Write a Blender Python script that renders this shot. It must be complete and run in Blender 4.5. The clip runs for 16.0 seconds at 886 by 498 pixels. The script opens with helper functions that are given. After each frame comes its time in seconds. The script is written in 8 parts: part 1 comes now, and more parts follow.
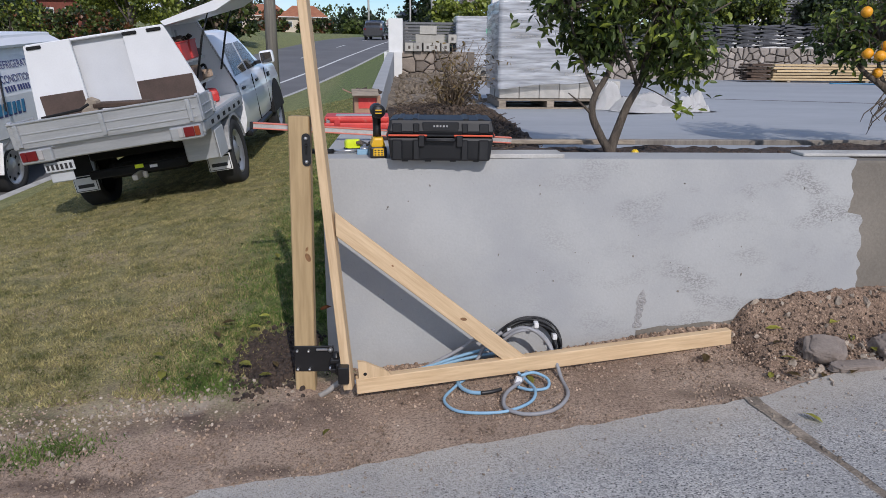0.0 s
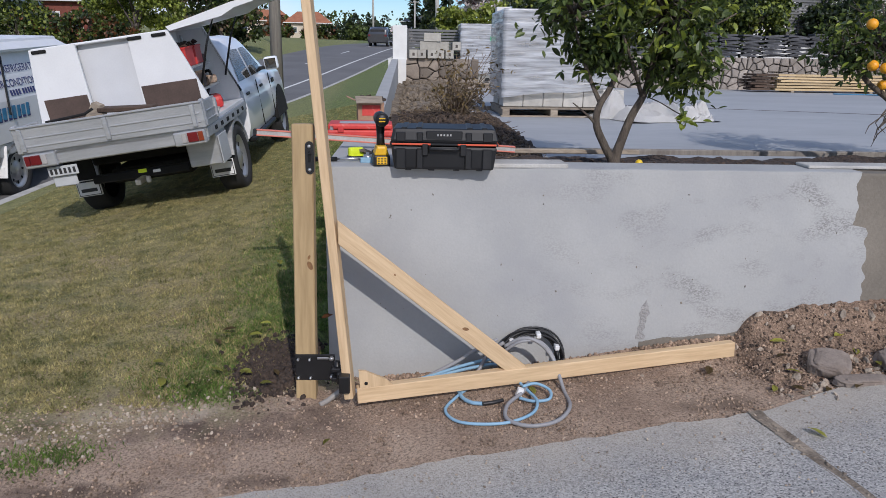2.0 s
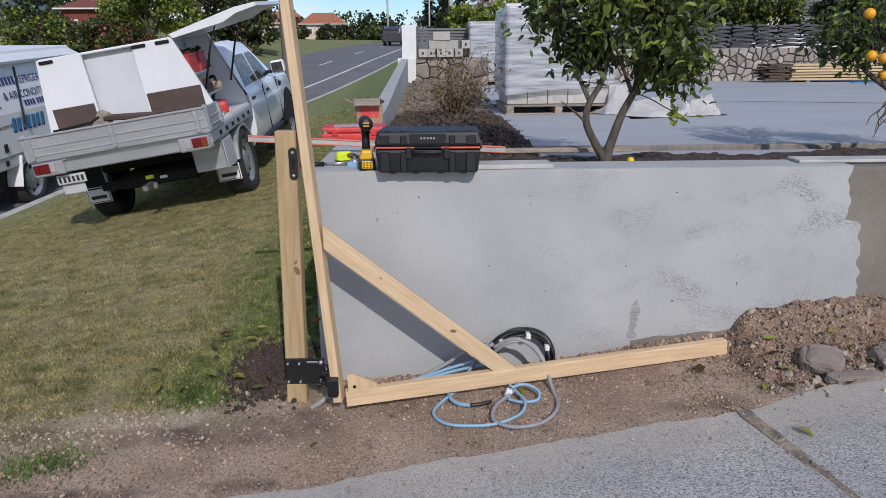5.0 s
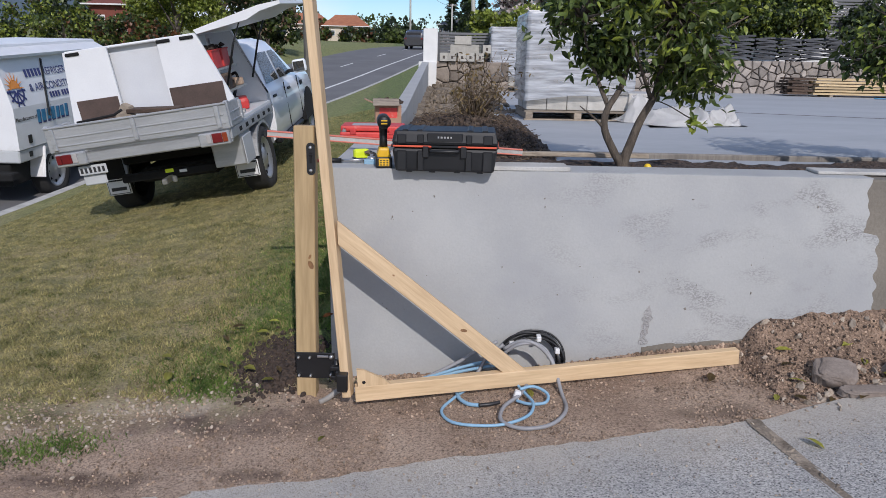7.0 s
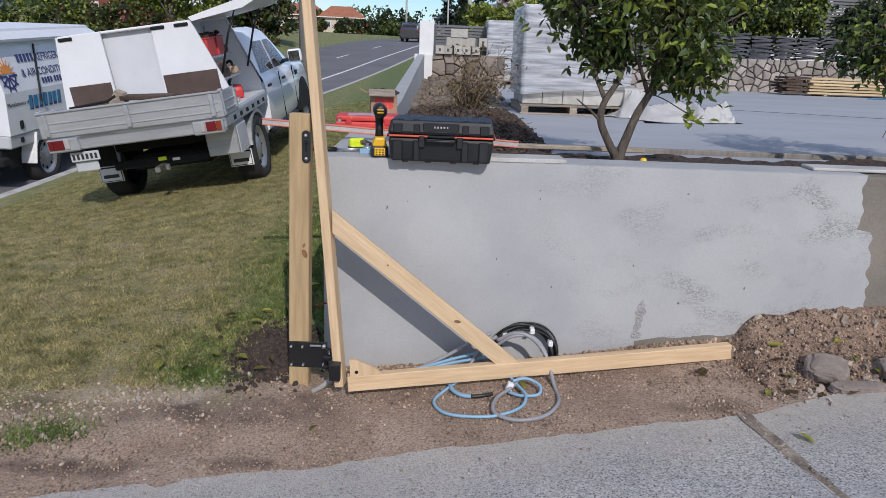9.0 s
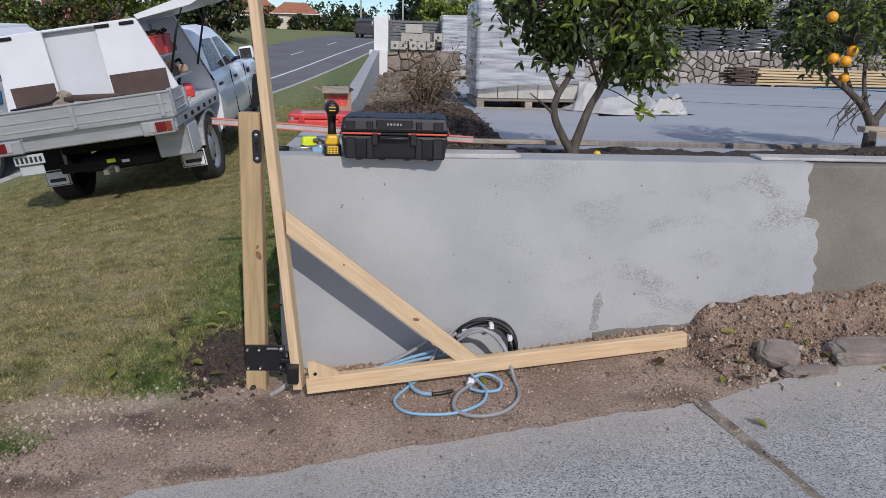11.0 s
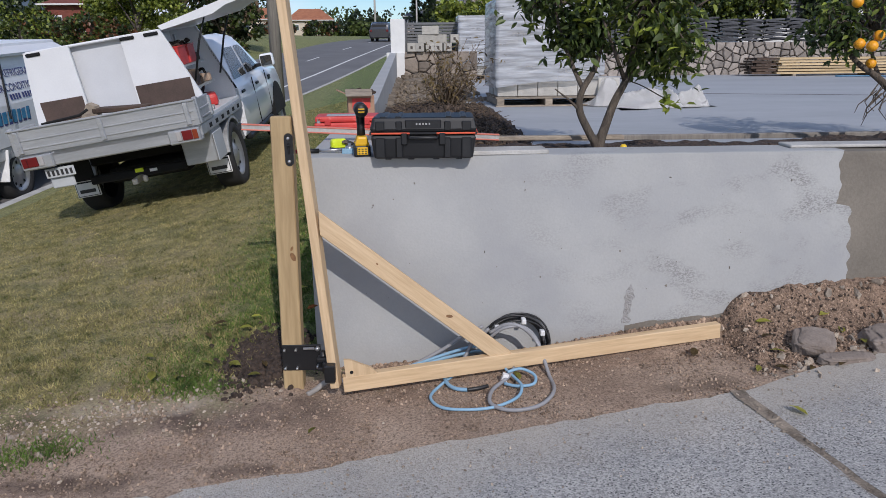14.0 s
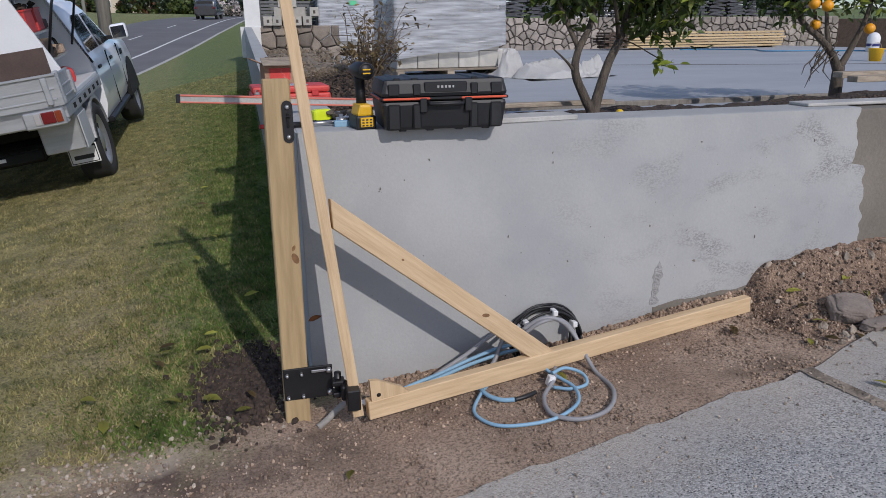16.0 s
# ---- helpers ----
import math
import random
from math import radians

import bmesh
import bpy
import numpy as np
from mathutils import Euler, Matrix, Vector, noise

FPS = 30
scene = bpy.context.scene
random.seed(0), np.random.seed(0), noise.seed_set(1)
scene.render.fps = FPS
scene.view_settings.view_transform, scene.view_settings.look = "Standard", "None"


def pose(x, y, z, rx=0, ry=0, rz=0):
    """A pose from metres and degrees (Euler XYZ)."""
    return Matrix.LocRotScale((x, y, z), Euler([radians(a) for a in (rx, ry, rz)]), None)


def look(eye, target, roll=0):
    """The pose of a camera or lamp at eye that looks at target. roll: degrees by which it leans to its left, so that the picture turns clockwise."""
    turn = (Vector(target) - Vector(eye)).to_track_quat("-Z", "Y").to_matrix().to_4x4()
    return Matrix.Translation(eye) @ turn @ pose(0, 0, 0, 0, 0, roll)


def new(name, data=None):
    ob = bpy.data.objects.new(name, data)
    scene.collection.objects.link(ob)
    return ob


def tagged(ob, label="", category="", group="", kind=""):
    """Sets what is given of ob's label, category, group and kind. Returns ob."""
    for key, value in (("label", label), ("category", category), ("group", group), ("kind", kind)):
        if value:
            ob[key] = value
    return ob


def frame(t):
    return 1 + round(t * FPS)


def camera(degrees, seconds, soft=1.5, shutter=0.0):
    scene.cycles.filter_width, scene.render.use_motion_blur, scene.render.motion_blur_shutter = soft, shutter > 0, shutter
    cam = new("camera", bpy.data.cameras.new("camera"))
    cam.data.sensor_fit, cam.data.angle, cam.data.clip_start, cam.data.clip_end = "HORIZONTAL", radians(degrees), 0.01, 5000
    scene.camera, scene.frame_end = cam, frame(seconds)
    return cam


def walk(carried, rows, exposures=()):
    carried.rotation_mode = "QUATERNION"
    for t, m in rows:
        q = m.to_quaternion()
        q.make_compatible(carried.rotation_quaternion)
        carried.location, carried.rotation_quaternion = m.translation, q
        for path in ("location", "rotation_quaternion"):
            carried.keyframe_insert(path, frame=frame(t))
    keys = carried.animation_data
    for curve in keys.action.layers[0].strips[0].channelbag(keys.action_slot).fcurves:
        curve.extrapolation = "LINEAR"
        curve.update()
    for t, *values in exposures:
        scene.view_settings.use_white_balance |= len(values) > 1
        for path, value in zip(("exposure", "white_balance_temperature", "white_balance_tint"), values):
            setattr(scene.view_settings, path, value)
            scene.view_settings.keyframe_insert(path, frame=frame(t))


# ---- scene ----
cam = camera(64.0, 16.0, soft=0.6)
PATH = [
    (0, (-0.248, -0.11, 1.676), (-0.164, 1.814, 1.137), 0.5),
    (0.5, (-0.218, -0.1, 1.68), (-0.108, 1.822, 1.136), 0.6),
    (1, (-0.228, -0.09, 1.681), (-0.126, 1.834, 1.143), 1.0),
    (1.5, (-0.261, -0.103, 1.682), (-0.188, 1.826, 1.162), 1.1),
    (2, (-0.25, -0.092, 1.686), (-0.172, 1.837, 1.164), 1.0),
    (2.5, (-0.207, -0.093, 1.682), (-0.111, 1.833, 1.15), 0.9),
    (3, (-0.112, -0.091, 1.696), (-0.021, 1.834, 1.163), 0.1),
    (3.5, (-0.061, -0.087, 1.703), (0.012, 1.84, 1.173), -0.8),
    (4, (-0.067, -0.106, 1.707), (-0.027, 1.824, 1.183), -1.3),
    (6.3, (-0.102, -0.089, 1.713), (-0.102, 1.837, 1.177), 0.5),
    (6.5, (-0.088, -0.096, 1.692), (-0.094, 1.835, 1.17), 0.6),
    (7, (-0.081, -0.117, 1.689), (-0.101, 1.815, 1.173), 1.1),
    (7.5, (-0.091, -0.137, 1.667), (-0.12, 1.793, 1.141), 1.7),
    (8, (-0.09, -0.133, 1.662), (-0.116, 1.797, 1.137), 2.1),
    (8.5, (-0.096, -0.112, 1.667), (-0.11, 1.817, 1.139), 2.3),
    (9, (-0.09, -0.111, 1.671), (-0.089, 1.817, 1.139), 2.1),
    (9.5, (-0.09, -0.098, 1.677), (-0.052, 1.83, 1.144), 2.2),
    (11.8, (-0.055, -0.089, 1.667), (0.069, 1.826, 1.105), 1.1),
    (12, (-0.054, -0.089, 1.665), (0.061, 1.824, 1.093), 0.8),
    (12.5, (-0.076, -0.111, 1.664), (0.018, 1.801, 1.084), 0.4),
    (13, (-0.085, -0.141, 1.674), (-0.016, 1.773, 1.1), 0.2),
    (13.5, (-0.091, -0.144, 1.673), (-0.044, 1.77, 1.095), -0.2),
    (14, (-0.124, -0.123, 1.663), (-0.07, 1.803, 1.125), -0.6),
    (14.5, (-0.297, -0.035, 1.645), (-0.225, 1.918, 1.223), -0.5),
    (15, (-0.503, 0.123, 1.664), (-0.408, 2.079, 1.26), -0.9),
    (15.5, (-0.689, 0.373, 1.58), (-0.47, 2.306, 1.113), -0.5),
    (16, (-0.86, 0.538, 1.545), (-0.368, 2.384, 0.953), -0.6),
]
walk(cam, [(t, look(eye, target, roll)) for t, eye, target, roll in PATH],
     exposures=[(0, -0.04, 6620, 14), (4.2, -0.04, 6620, 14), (6.4, 0.02, 6620, 14), (9.6, 0.02, 6620, 14), (11.9, -0.07, 6620, 14), (13.8, -0.07, 6620, 14), (14.6, -0.22, 6620, 14), (16, -0.24, 6620, 14)])

# ---------- world, sun, exposure ----------
SUN_TO = Vector((0.26, -1.0, 0.71)).normalized()
sun = new("sun", bpy.data.lights.new("sun", "SUN"))
sun.data.energy, sun.data.angle, sun.data.color = 2.7, radians(0.6), (1.0, 0.975, 0.95)
sun.matrix_world = Matrix.Translation((0, -8, 20)) @ SUN_TO.to_track_quat("Z", "Y").to_matrix().to_4x4()
world = bpy.data.worlds.new("sky")
scene.world = world
world.use_nodes = True
wn = world.node_tree.nodes
sky = wn.new("ShaderNodeTexSky")
sky.sky_type, sky.sun_disc = "NISHITA", False
sky.sun_elevation = math.asin(SUN_TO.z)
sky.sun_rotation = math.atan2(SUN_TO.x, SUN_TO.y)
sky.altitude = 800
sky.air_density, sky.dust_density, sky.ozone_density = 0.9, 1.1, 3.0
# thin broken cloud drawn over the sky by direction
tc = wn.new("ShaderNodeTexCoord")
mp = wn.new("ShaderNodeMapping")
mp.inputs["Scale"].default_value = (1.2, 1.2, 4.0)
cl = wn.new("ShaderNodeTexNoise")
cl.inputs["Scale"].default_value, cl.inputs["Detail"].default_value = 2.2, 7
rp = wn.new("ShaderNodeValToRGB")
rp.color_ramp.elements[0].position, rp.color_ramp.elements[1].position = 0.42, 0.72
mixc = wn.new("ShaderNodeMixRGB")
mixc.inputs["Color2"].default_value = (5.2, 5.8, 7.0, 1)
wl = world.node_tree.links
wl.new(tc.outputs["Generated"], mp.inputs["Vector"])
wl.new(mp.outputs["Vector"], cl.inputs["Vector"])
wl.new(cl.outputs["Fac"], rp.inputs["Fac"])
wl.new(rp.outputs["Color"], mixc.inputs["Fac"])
deep = wn.new("ShaderNodeHueSaturation")
deep.inputs["Saturation"].default_value, deep.inputs["Value"].default_value = 1.25, 0.78
wl.new(sky.outputs["Color"], deep.inputs["Color"])
wl.new(deep.outputs["Color"], mixc.inputs["Color1"])
bg = wn["Background"]
wl.new(mixc.outputs["Color"], bg.inputs["Color"])
bg.inputs["Strength"].default_value = 0.16
scene.view_settings.exposure = 0.0

# ---------- materials ----------


def rgba(c):
    return (c[0], c[1], c[2], 1.0)


def mat(name, a, b=None, rough=0.8, scale=6.0, fine=60.0, bump=0.25, metal=0.0, spread=0.0, stretch=(1, 1, 1),
        coords="Object", alpha=1.0, sss=0.0, coat=0.0, dirt=None, dirt_scale=1.5, dirt_cut=(0.5, 0.75)):
    """Two-scale noise colour between a and b, fine bump, optional random value per object and a second stain colour."""
    m = bpy.data.materials.new(name)
    m.use_nodes = True
    n, l = m.node_tree.nodes, m.node_tree.links
    p = n["Principled BSDF"]
    p.inputs["Roughness"].default_value = rough
    p.inputs["Metallic"].default_value = metal
    p.inputs["Alpha"].default_value = alpha
    p.inputs["Coat Weight"].default_value = coat
    b = b or tuple(min(1, v * 0.75) for v in a)
    co = n.new("ShaderNodeTexCoord")
    mp = n.new("ShaderNodeMapping")
    mp.inputs["Scale"].default_value = stretch
    if coords == "World":
        geo = n.new("ShaderNodeNewGeometry")
        l.new(geo.outputs["Position"], mp.inputs["Vector"])
    else:
        l.new(co.outputs["Object"], mp.inputs["Vector"])
    n1 = n.new("ShaderNodeTexNoise")
    n1.inputs["Scale"].default_value, n1.inputs["Detail"].default_value = scale, 6
    n2 = n.new("ShaderNodeTexNoise")
    n2.inputs["Scale"].default_value, n2.inputs["Detail"].default_value = fine, 3
    for t in (n1, n2):
        l.new(mp.outputs["Vector"], t.inputs["Vector"])
    add = n.new("ShaderNodeMath")
    add.operation = "MULTIPLY_ADD"
    add.inputs[1].default_value, add.inputs[2].default_value = 0.45, -0.22
    l.new(n2.outputs["Fac"], add.inputs[0])
    sm = n.new("ShaderNodeMath")
    sm.operation = "ADD"
    l.new(add.outputs[0], sm.inputs[0])
    l.new(n1.outputs["Fac"], sm.inputs[1])
    ramp = n.new("ShaderNodeValToRGB")
    ramp.color_ramp.elements[0].position, ramp.color_ramp.elements[1].position = 0.3, 0.7
    ramp.color_ramp.elements[0].color, ramp.color_ramp.elements[1].color = rgba(b), rgba(a)
    l.new(sm.outputs[0], ramp.inputs["Fac"])
    out = ramp.outputs["Color"]
    if dirt:
        n3 = n.new("ShaderNodeTexNoise")
        n3.inputs["Scale"].default_value, n3.inputs["Detail"].default_value = dirt_scale, 8
        l.new(mp.outputs["Vector"], n3.inputs["Vector"])
        r3 = n.new("ShaderNodeValToRGB")
        r3.color_ramp.elements[0].position, r3.color_ramp.elements[1].position = dirt_cut
        l.new(n3.outputs["Fac"], r3.inputs["Fac"])
        mx = n.new("ShaderNodeMixRGB")
        mx.inputs["Color2"].default_value = rgba(dirt)
        l.new(r3.outputs["Color"], mx.inputs["Fac"])
        l.new(out, mx.inputs["Color1"])
        out = mx.outputs["Color"]
    if spread:
        oi = n.new("ShaderNodeObjectInfo")
        gi = n.new("ShaderNodeNewGeometry")
        ad = n.new("ShaderNodeMath")
        ad.operation = "ADD"
        l.new(oi.outputs["Random"], ad.inputs[0])
        l.new(gi.outputs["Random Per Island"], ad.inputs[1])
        fr = n.new("ShaderNodeMath")
        fr.operation = "FRACT"
        l.new(ad.outputs[0], fr.inputs[0])
        mr = n.new("ShaderNodeMapRange")
        mr.inputs["To Min"].default_value, mr.inputs["To Max"].default_value = 1 - spread, 1 + spread
        l.new(fr.outputs[0], mr.inputs["Value"])
        hs = n.new("ShaderNodeHueSaturation")
        l.new(mr.outputs["Result"], hs.inputs["Value"])
        l.new(out, hs.inputs["Color"])
        out = hs.outputs["Color"]
    l.new(out, p.inputs["Base Color"])
    if bump:
        bp = n.new("ShaderNodeBump")
        bp.inputs["Strength"].default_value, bp.inputs["Distance"].default_value = bump, 0.02
        l.new(sm.outputs[0], bp.inputs["Height"])
        l.new(bp.outputs["Normal"], p.inputs["Normal"])
    return m


def leaf_mat(name, a, b, rough=0.45, scale=3.0, fine=20.0, spread=0.45):
    m = mat(name, a, b, rough=rough, scale=scale, fine=fine, bump=0.0, spread=spread, coords="World")
    n, l = m.node_tree.nodes, m.node_tree.links
    p = n["Principled BSDF"]
    tr = n.new("ShaderNodeBsdfTranslucent")
    ms = n.new("ShaderNodeMixShader")
    ms.inputs["Fac"].default_value = 0.3
    src = p.inputs["Base Color"].links[0].from_socket
    l.new(src, tr.inputs["Color"])
    l.new(p.outputs["BSDF"], ms.inputs[1])
    l.new(tr.outputs["BSDF"], ms.inputs[2])
    l.new(ms.outputs["Shader"], n["Material Output"].inputs["Surface"])
    return m


def glass_mat(name, tint, rough=0.03):
    m = bpy.data.materials.new(name)
    m.use_nodes = True
    p = m.node_tree.nodes["Principled BSDF"]
    p.inputs["Base Color"].default_value = rgba(tint)
    p.inputs["Roughness"].default_value = rough
    p.inputs["Coat Weight"].default_value = 0.6
    p.inputs["Specular IOR Level"].default_value = 0.8
    return m


M = {
    "plaster": mat("grey_plaster", (0.415, 0.419, 0.412), (0.365, 0.369, 0.364), rough=0.85, scale=2.2, fine=90, bump=0.12, coords="World",
                   dirt=(0.33, 0.336, 0.343), dirt_scale=2.6, dirt_cut=(0.46, 0.78)),
    "bare_concrete": mat("bare_concrete", (0.225, 0.20, 0.165), (0.16, 0.142, 0.118), rough=0.9, scale=3, fine=80, bump=0.3, coords="World"),
    "coping": mat("pale_concrete", (0.50, 0.49, 0.46), (0.36, 0.35, 0.33), rough=0.9, scale=5, fine=90, bump=0.3, coords="World"),
    "slab": mat("slab_concrete", (0.385, 0.40, 0.415), (0.315, 0.33, 0.345), rough=0.75, scale=0.7, fine=7, bump=0.05, coords="World", stretch=(0.6, 1.6, 1)),
    "asphalt": mat("driveway_aggregate", (0.375, 0.372, 0.363), (0.27, 0.268, 0.262), rough=0.92, scale=5.0, fine=170, bump=0.25, coords="World",
                   dirt=(0.47, 0.45, 0.415), dirt_scale=2.0, dirt_cut=(0.48, 0.74)),
    "road": mat("road_asphalt", (0.165, 0.163, 0.165), (0.125, 0.123, 0.125), rough=0.9, scale=0.5, fine=60, bump=0.3, coords="World"),
    "paint": mat("road_paint", (0.75, 0.75, 0.73), (0.6, 0.6, 0.58), rough=0.7, bump=0.1),
    "soil": mat("dark_soil", (0.062, 0.043, 0.032), (0.026, 0.018, 0.014), rough=0.95, scale=9, fine=70, bump=0.9, coords="World"),
    "clod": mat("soil_clods", (0.10, 0.07, 0.05), (0.04, 0.028, 0.022), rough=0.95, scale=20, fine=90, bump=0.6, spread=0.5),
    "gravel": mat("pale_gravel", (0.44, 0.37, 0.295), (0.25, 0.20, 0.155), rough=0.9, scale=30, fine=120, bump=0.4, spread=0.4),
    "pile": mat("spoil_earth", (0.33, 0.222, 0.155), (0.14, 0.090, 0.062), rough=0.95, scale=7, fine=70, bump=1.0, coords="World"),
    "wood": mat("new_pine", (0.64, 0.465, 0.28), (0.50, 0.345, 0.195), rough=0.65, scale=5, fine=14, bump=0.12, stretch=(9, 9, 0.7), spread=0.08),
    "post_wood": mat("treated_pine", (0.44, 0.315, 0.165), (0.32, 0.222, 0.112), rough=0.7, scale=5, fine=14, bump=0.15, stretch=(7, 7, 0.6)),
    "knot": mat("pine_knot", (0.26, 0.13, 0.05), (0.14, 0.07, 0.03), rough=0.7, scale=40, bump=0.1),
    "grey_wood": mat("weathered_wood", (0.36, 0.30, 0.23), (0.22, 0.18, 0.14), rough=0.85, scale=5, fine=16, bump=0.3, stretch=(2, 8, 8), spread=0.25),
    "lumber": mat("stacked_pine", (0.62, 0.47, 0.27), (0.45, 0.32, 0.17), rough=0.7, scale=4, fine=16, bump=0.2, stretch=(0.6, 8, 8), spread=0.2),
    "dark_end": mat("dark_timber_ends", (0.10, 0.065, 0.045), (0.05, 0.033, 0.025), rough=0.9, bump=0.3, spread=0.3),
    "black_metal": mat("black_powdercoat", (0.012, 0.012, 0.013), (0.008, 0.008, 0.009), rough=0.42, bump=0.03),
    "zinc": mat("zinc_steel", (0.62, 0.62, 0.62), (0.45, 0.45, 0.46), rough=0.35, metal=0.9, bump=0.05),
    "black_plastic": mat("black_plastic", (0.009, 0.0095, 0.011), (0.006, 0.0065, 0.0075), rough=0.50, scale=8, fine=160, bump=0.025,
                         dirt=(0.035, 0.036, 0.038), dirt_scale=7, dirt_cut=(0.62, 0.9)),
    "orange_trim": mat("orange_rubber", (0.72, 0.11, 0.05), (0.55, 0.08, 0.04), rough=0.55, bump=0.05),
    "yellow": mat("yellow_plastic", (0.80, 0.47, 0.02), (0.66, 0.37, 0.01), rough=0.45, bump=0.04),
    "neon": mat("neon_plastic", (0.72, 0.85, 0.03), (0.6, 0.72, 0.02), rough=0.4, bump=0.03),
    "red": mat("red_plastic", (0.60, 0.045, 0.04), (0.42, 0.03, 0.03), rough=0.5, bump=0.06),
    "red_weathered": mat("faded_red_case", (0.66, 0.06, 0.045), (0.52, 0.04, 0.035), rough=0.55, bump=0.1, dirt=(0.62, 0.32, 0.27), dirt_scale=14, dirt_cut=(0.60, 0.80)),
    "white_paint": mat("white_car_paint", (0.85, 0.86, 0.875), (0.82, 0.83, 0.85), rough=0.28, scale=2, bump=0.0, coat=0.6),
    "white_panel": mat("white_panel", (0.74, 0.75, 0.76), (0.68, 0.69, 0.70), rough=0.4, scale=3, bump=0.02, dirt=(0.5, 0.49, 0.46), dirt_scale=4, dirt_cut=(0.62, 0.9)),
    "grey_panel": mat("grey_panel", (0.50, 0.52, 0.53), (0.44, 0.455, 0.465), rough=0.45, scale=3, bump=0.03),
    "alloy": mat("mill_aluminium", (0.52, 0.53, 0.54), (0.40, 0.41, 0.42), rough=0.42, metal=0.55, scale=3, fine=40, bump=0.06, stretch=(0.6, 6, 6)),
    "brown_ply": mat("brown_ply", (0.095, 0.062, 0.05), (0.06, 0.04, 0.032), rough=0.7, scale=6, bump=0.1),
    # Black parts; also shade under bodies and in openings, put in as colour.
    "black_and_shade": mat("black_parts_and_shade", (0.008, 0.008, 0.008), (0.005, 0.005, 0.005), rough=0.9, bump=0.2),
    "tyre": mat("tyre_rubber", (0.03, 0.03, 0.03), (0.018, 0.018, 0.018), rough=0.85, bump=0.3),
    "rim": mat("silver_rim", (0.50, 0.51, 0.52), (0.4, 0.41, 0.42), rough=0.35, metal=0.7, bump=0.02),
    "tail_red": mat("tail_lamp_red", (0.17, 0.008, 0.010), (0.12, 0.006, 0.008), rough=0.35, bump=0.0),
    "tail_amber": mat("tail_lamp_amber", (0.24, 0.04, 0.012), (0.19, 0.03, 0.01), rough=0.35, bump=0.0),
    "tail_clear": mat("tail_lamp_clear", (0.42, 0.40, 0.39), (0.36, 0.34, 0.33), rough=0.3, bump=0.0, coat=0.5),
    "glass_dark": glass_mat("dark_car_glass", (0.02, 0.025, 0.03)),
    "window": glass_mat("house_glass", (0.06, 0.075, 0.09)),
    "block": mat("concrete_block", (0.52, 0.50, 0.46), (0.42, 0.41, 0.38), rough=0.9, scale=12, fine=120, bump=0.35, spread=0.12),
    "block_pale": mat("cream_block", (0.44, 0.42, 0.37), (0.37, 0.35, 0.31), rough=0.9, scale=12, fine=120, bump=0.35, spread=0.12),
    "hole": mat("block_core_shade", (0.03, 0.03, 0.03), (0.02, 0.02, 0.02), rough=0.95, bump=0.0),
    "stone": mat("wall_stone", (0.37, 0.325, 0.285), (0.24, 0.21, 0.185), rough=0.9, scale=5, fine=50, bump=0.5, spread=0.28, coords="World"),
    "stone_brown": mat("brown_wall_stone", (0.27, 0.225, 0.18), (0.17, 0.14, 0.115), rough=0.9, scale=5, fine=50, bump=0.6, spread=0.3, coords="World"),
    "mortar": mat("dark_mortar", (0.10, 0.085, 0.075), (0.06, 0.052, 0.046), rough=0.95, bump=0.6, coords="World"),
    "rubble": mat("rubble_bank", (0.26, 0.21, 0.155), (0.10, 0.078, 0.056), rough=0.95, scale=8, fine=40, bump=1.0, coords="World"),
    "slate": mat("dark_slate_piece", (0.085, 0.088, 0.098), (0.045, 0.047, 0.053), rough=0.8, scale=8, bump=0.4, spread=0.4),
    "cloth": mat("white_sheet", (0.82, 0.81, 0.79), (0.74, 0.73, 0.71), rough=0.7, scale=4, bump=0.15),
    "cable_grey": mat("grey_cable", (0.30, 0.30, 0.31), (0.24, 0.24, 0.25), rough=0.5, bump=0.03),
    "cable_blue": mat("blue_cable", (0.25, 0.43, 0.57), (0.20, 0.36, 0.49), rough=0.6, bump=0.03),
    "cable_black": mat("black_cable", (0.02, 0.02, 0.022), (0.015, 0.015, 0.016), rough=0.45, bump=0.03),
    "pvc": mat("grey_conduit", (0.36, 0.345, 0.32), (0.24, 0.22, 0.20), rough=0.75, bump=0.1),
    "white_plastic": mat("white_plastic", (0.78, 0.78, 0.77), (0.7, 0.7, 0.69), rough=0.5, bump=0.02),
    "pipe_red": mat("red_stripe_pipe", (0.66, 0.20, 0.14), (0.56, 0.16, 0.11), rough=0.5, bump=0.05),
    "bark": mat("citrus_bark", (0.14, 0.112, 0.085), (0.06, 0.048, 0.038), rough=0.9, scale=10, fine=60, bump=0.8, stretch=(3, 3, 1)),
    "bark_grey": mat("grey_bark", (0.15, 0.125, 0.11), (0.08, 0.066, 0.058), rough=0.9, scale=4, fine=30, bump=0.8, stretch=(3, 3, 0.6)),
    "twig": mat("dry_twigs", (0.19, 0.135, 0.085), (0.085, 0.06, 0.04), rough=0.9, scale=10, bump=0.2, spread=0.3),
    "citrus_leaf": leaf_mat("citrus_leaves", (0.12, 0.16, 0.035), (0.038, 0.066, 0.018)),
    "young_leaf": leaf_mat("young_citrus_leaves", (0.30, 0.34, 0.05), (0.16, 0.22, 0.03)),
    "dry_leaf": leaf_mat("dry_leaves", (0.22, 0.15, 0.06), (0.11, 0.085, 0.04)),
    "orange_fruit": mat("orange_fruit", (0.85, 0.38, 0.02), (0.78, 0.30, 0.01), rough=0.45, scale=6, fine=160, bump=0.15),
    "lemon_fruit": mat("yellow_fruit", (0.85, 0.58, 0.04), (0.75, 0.48, 0.02), rough=0.45, scale=6, fine=160, bump=0.15),
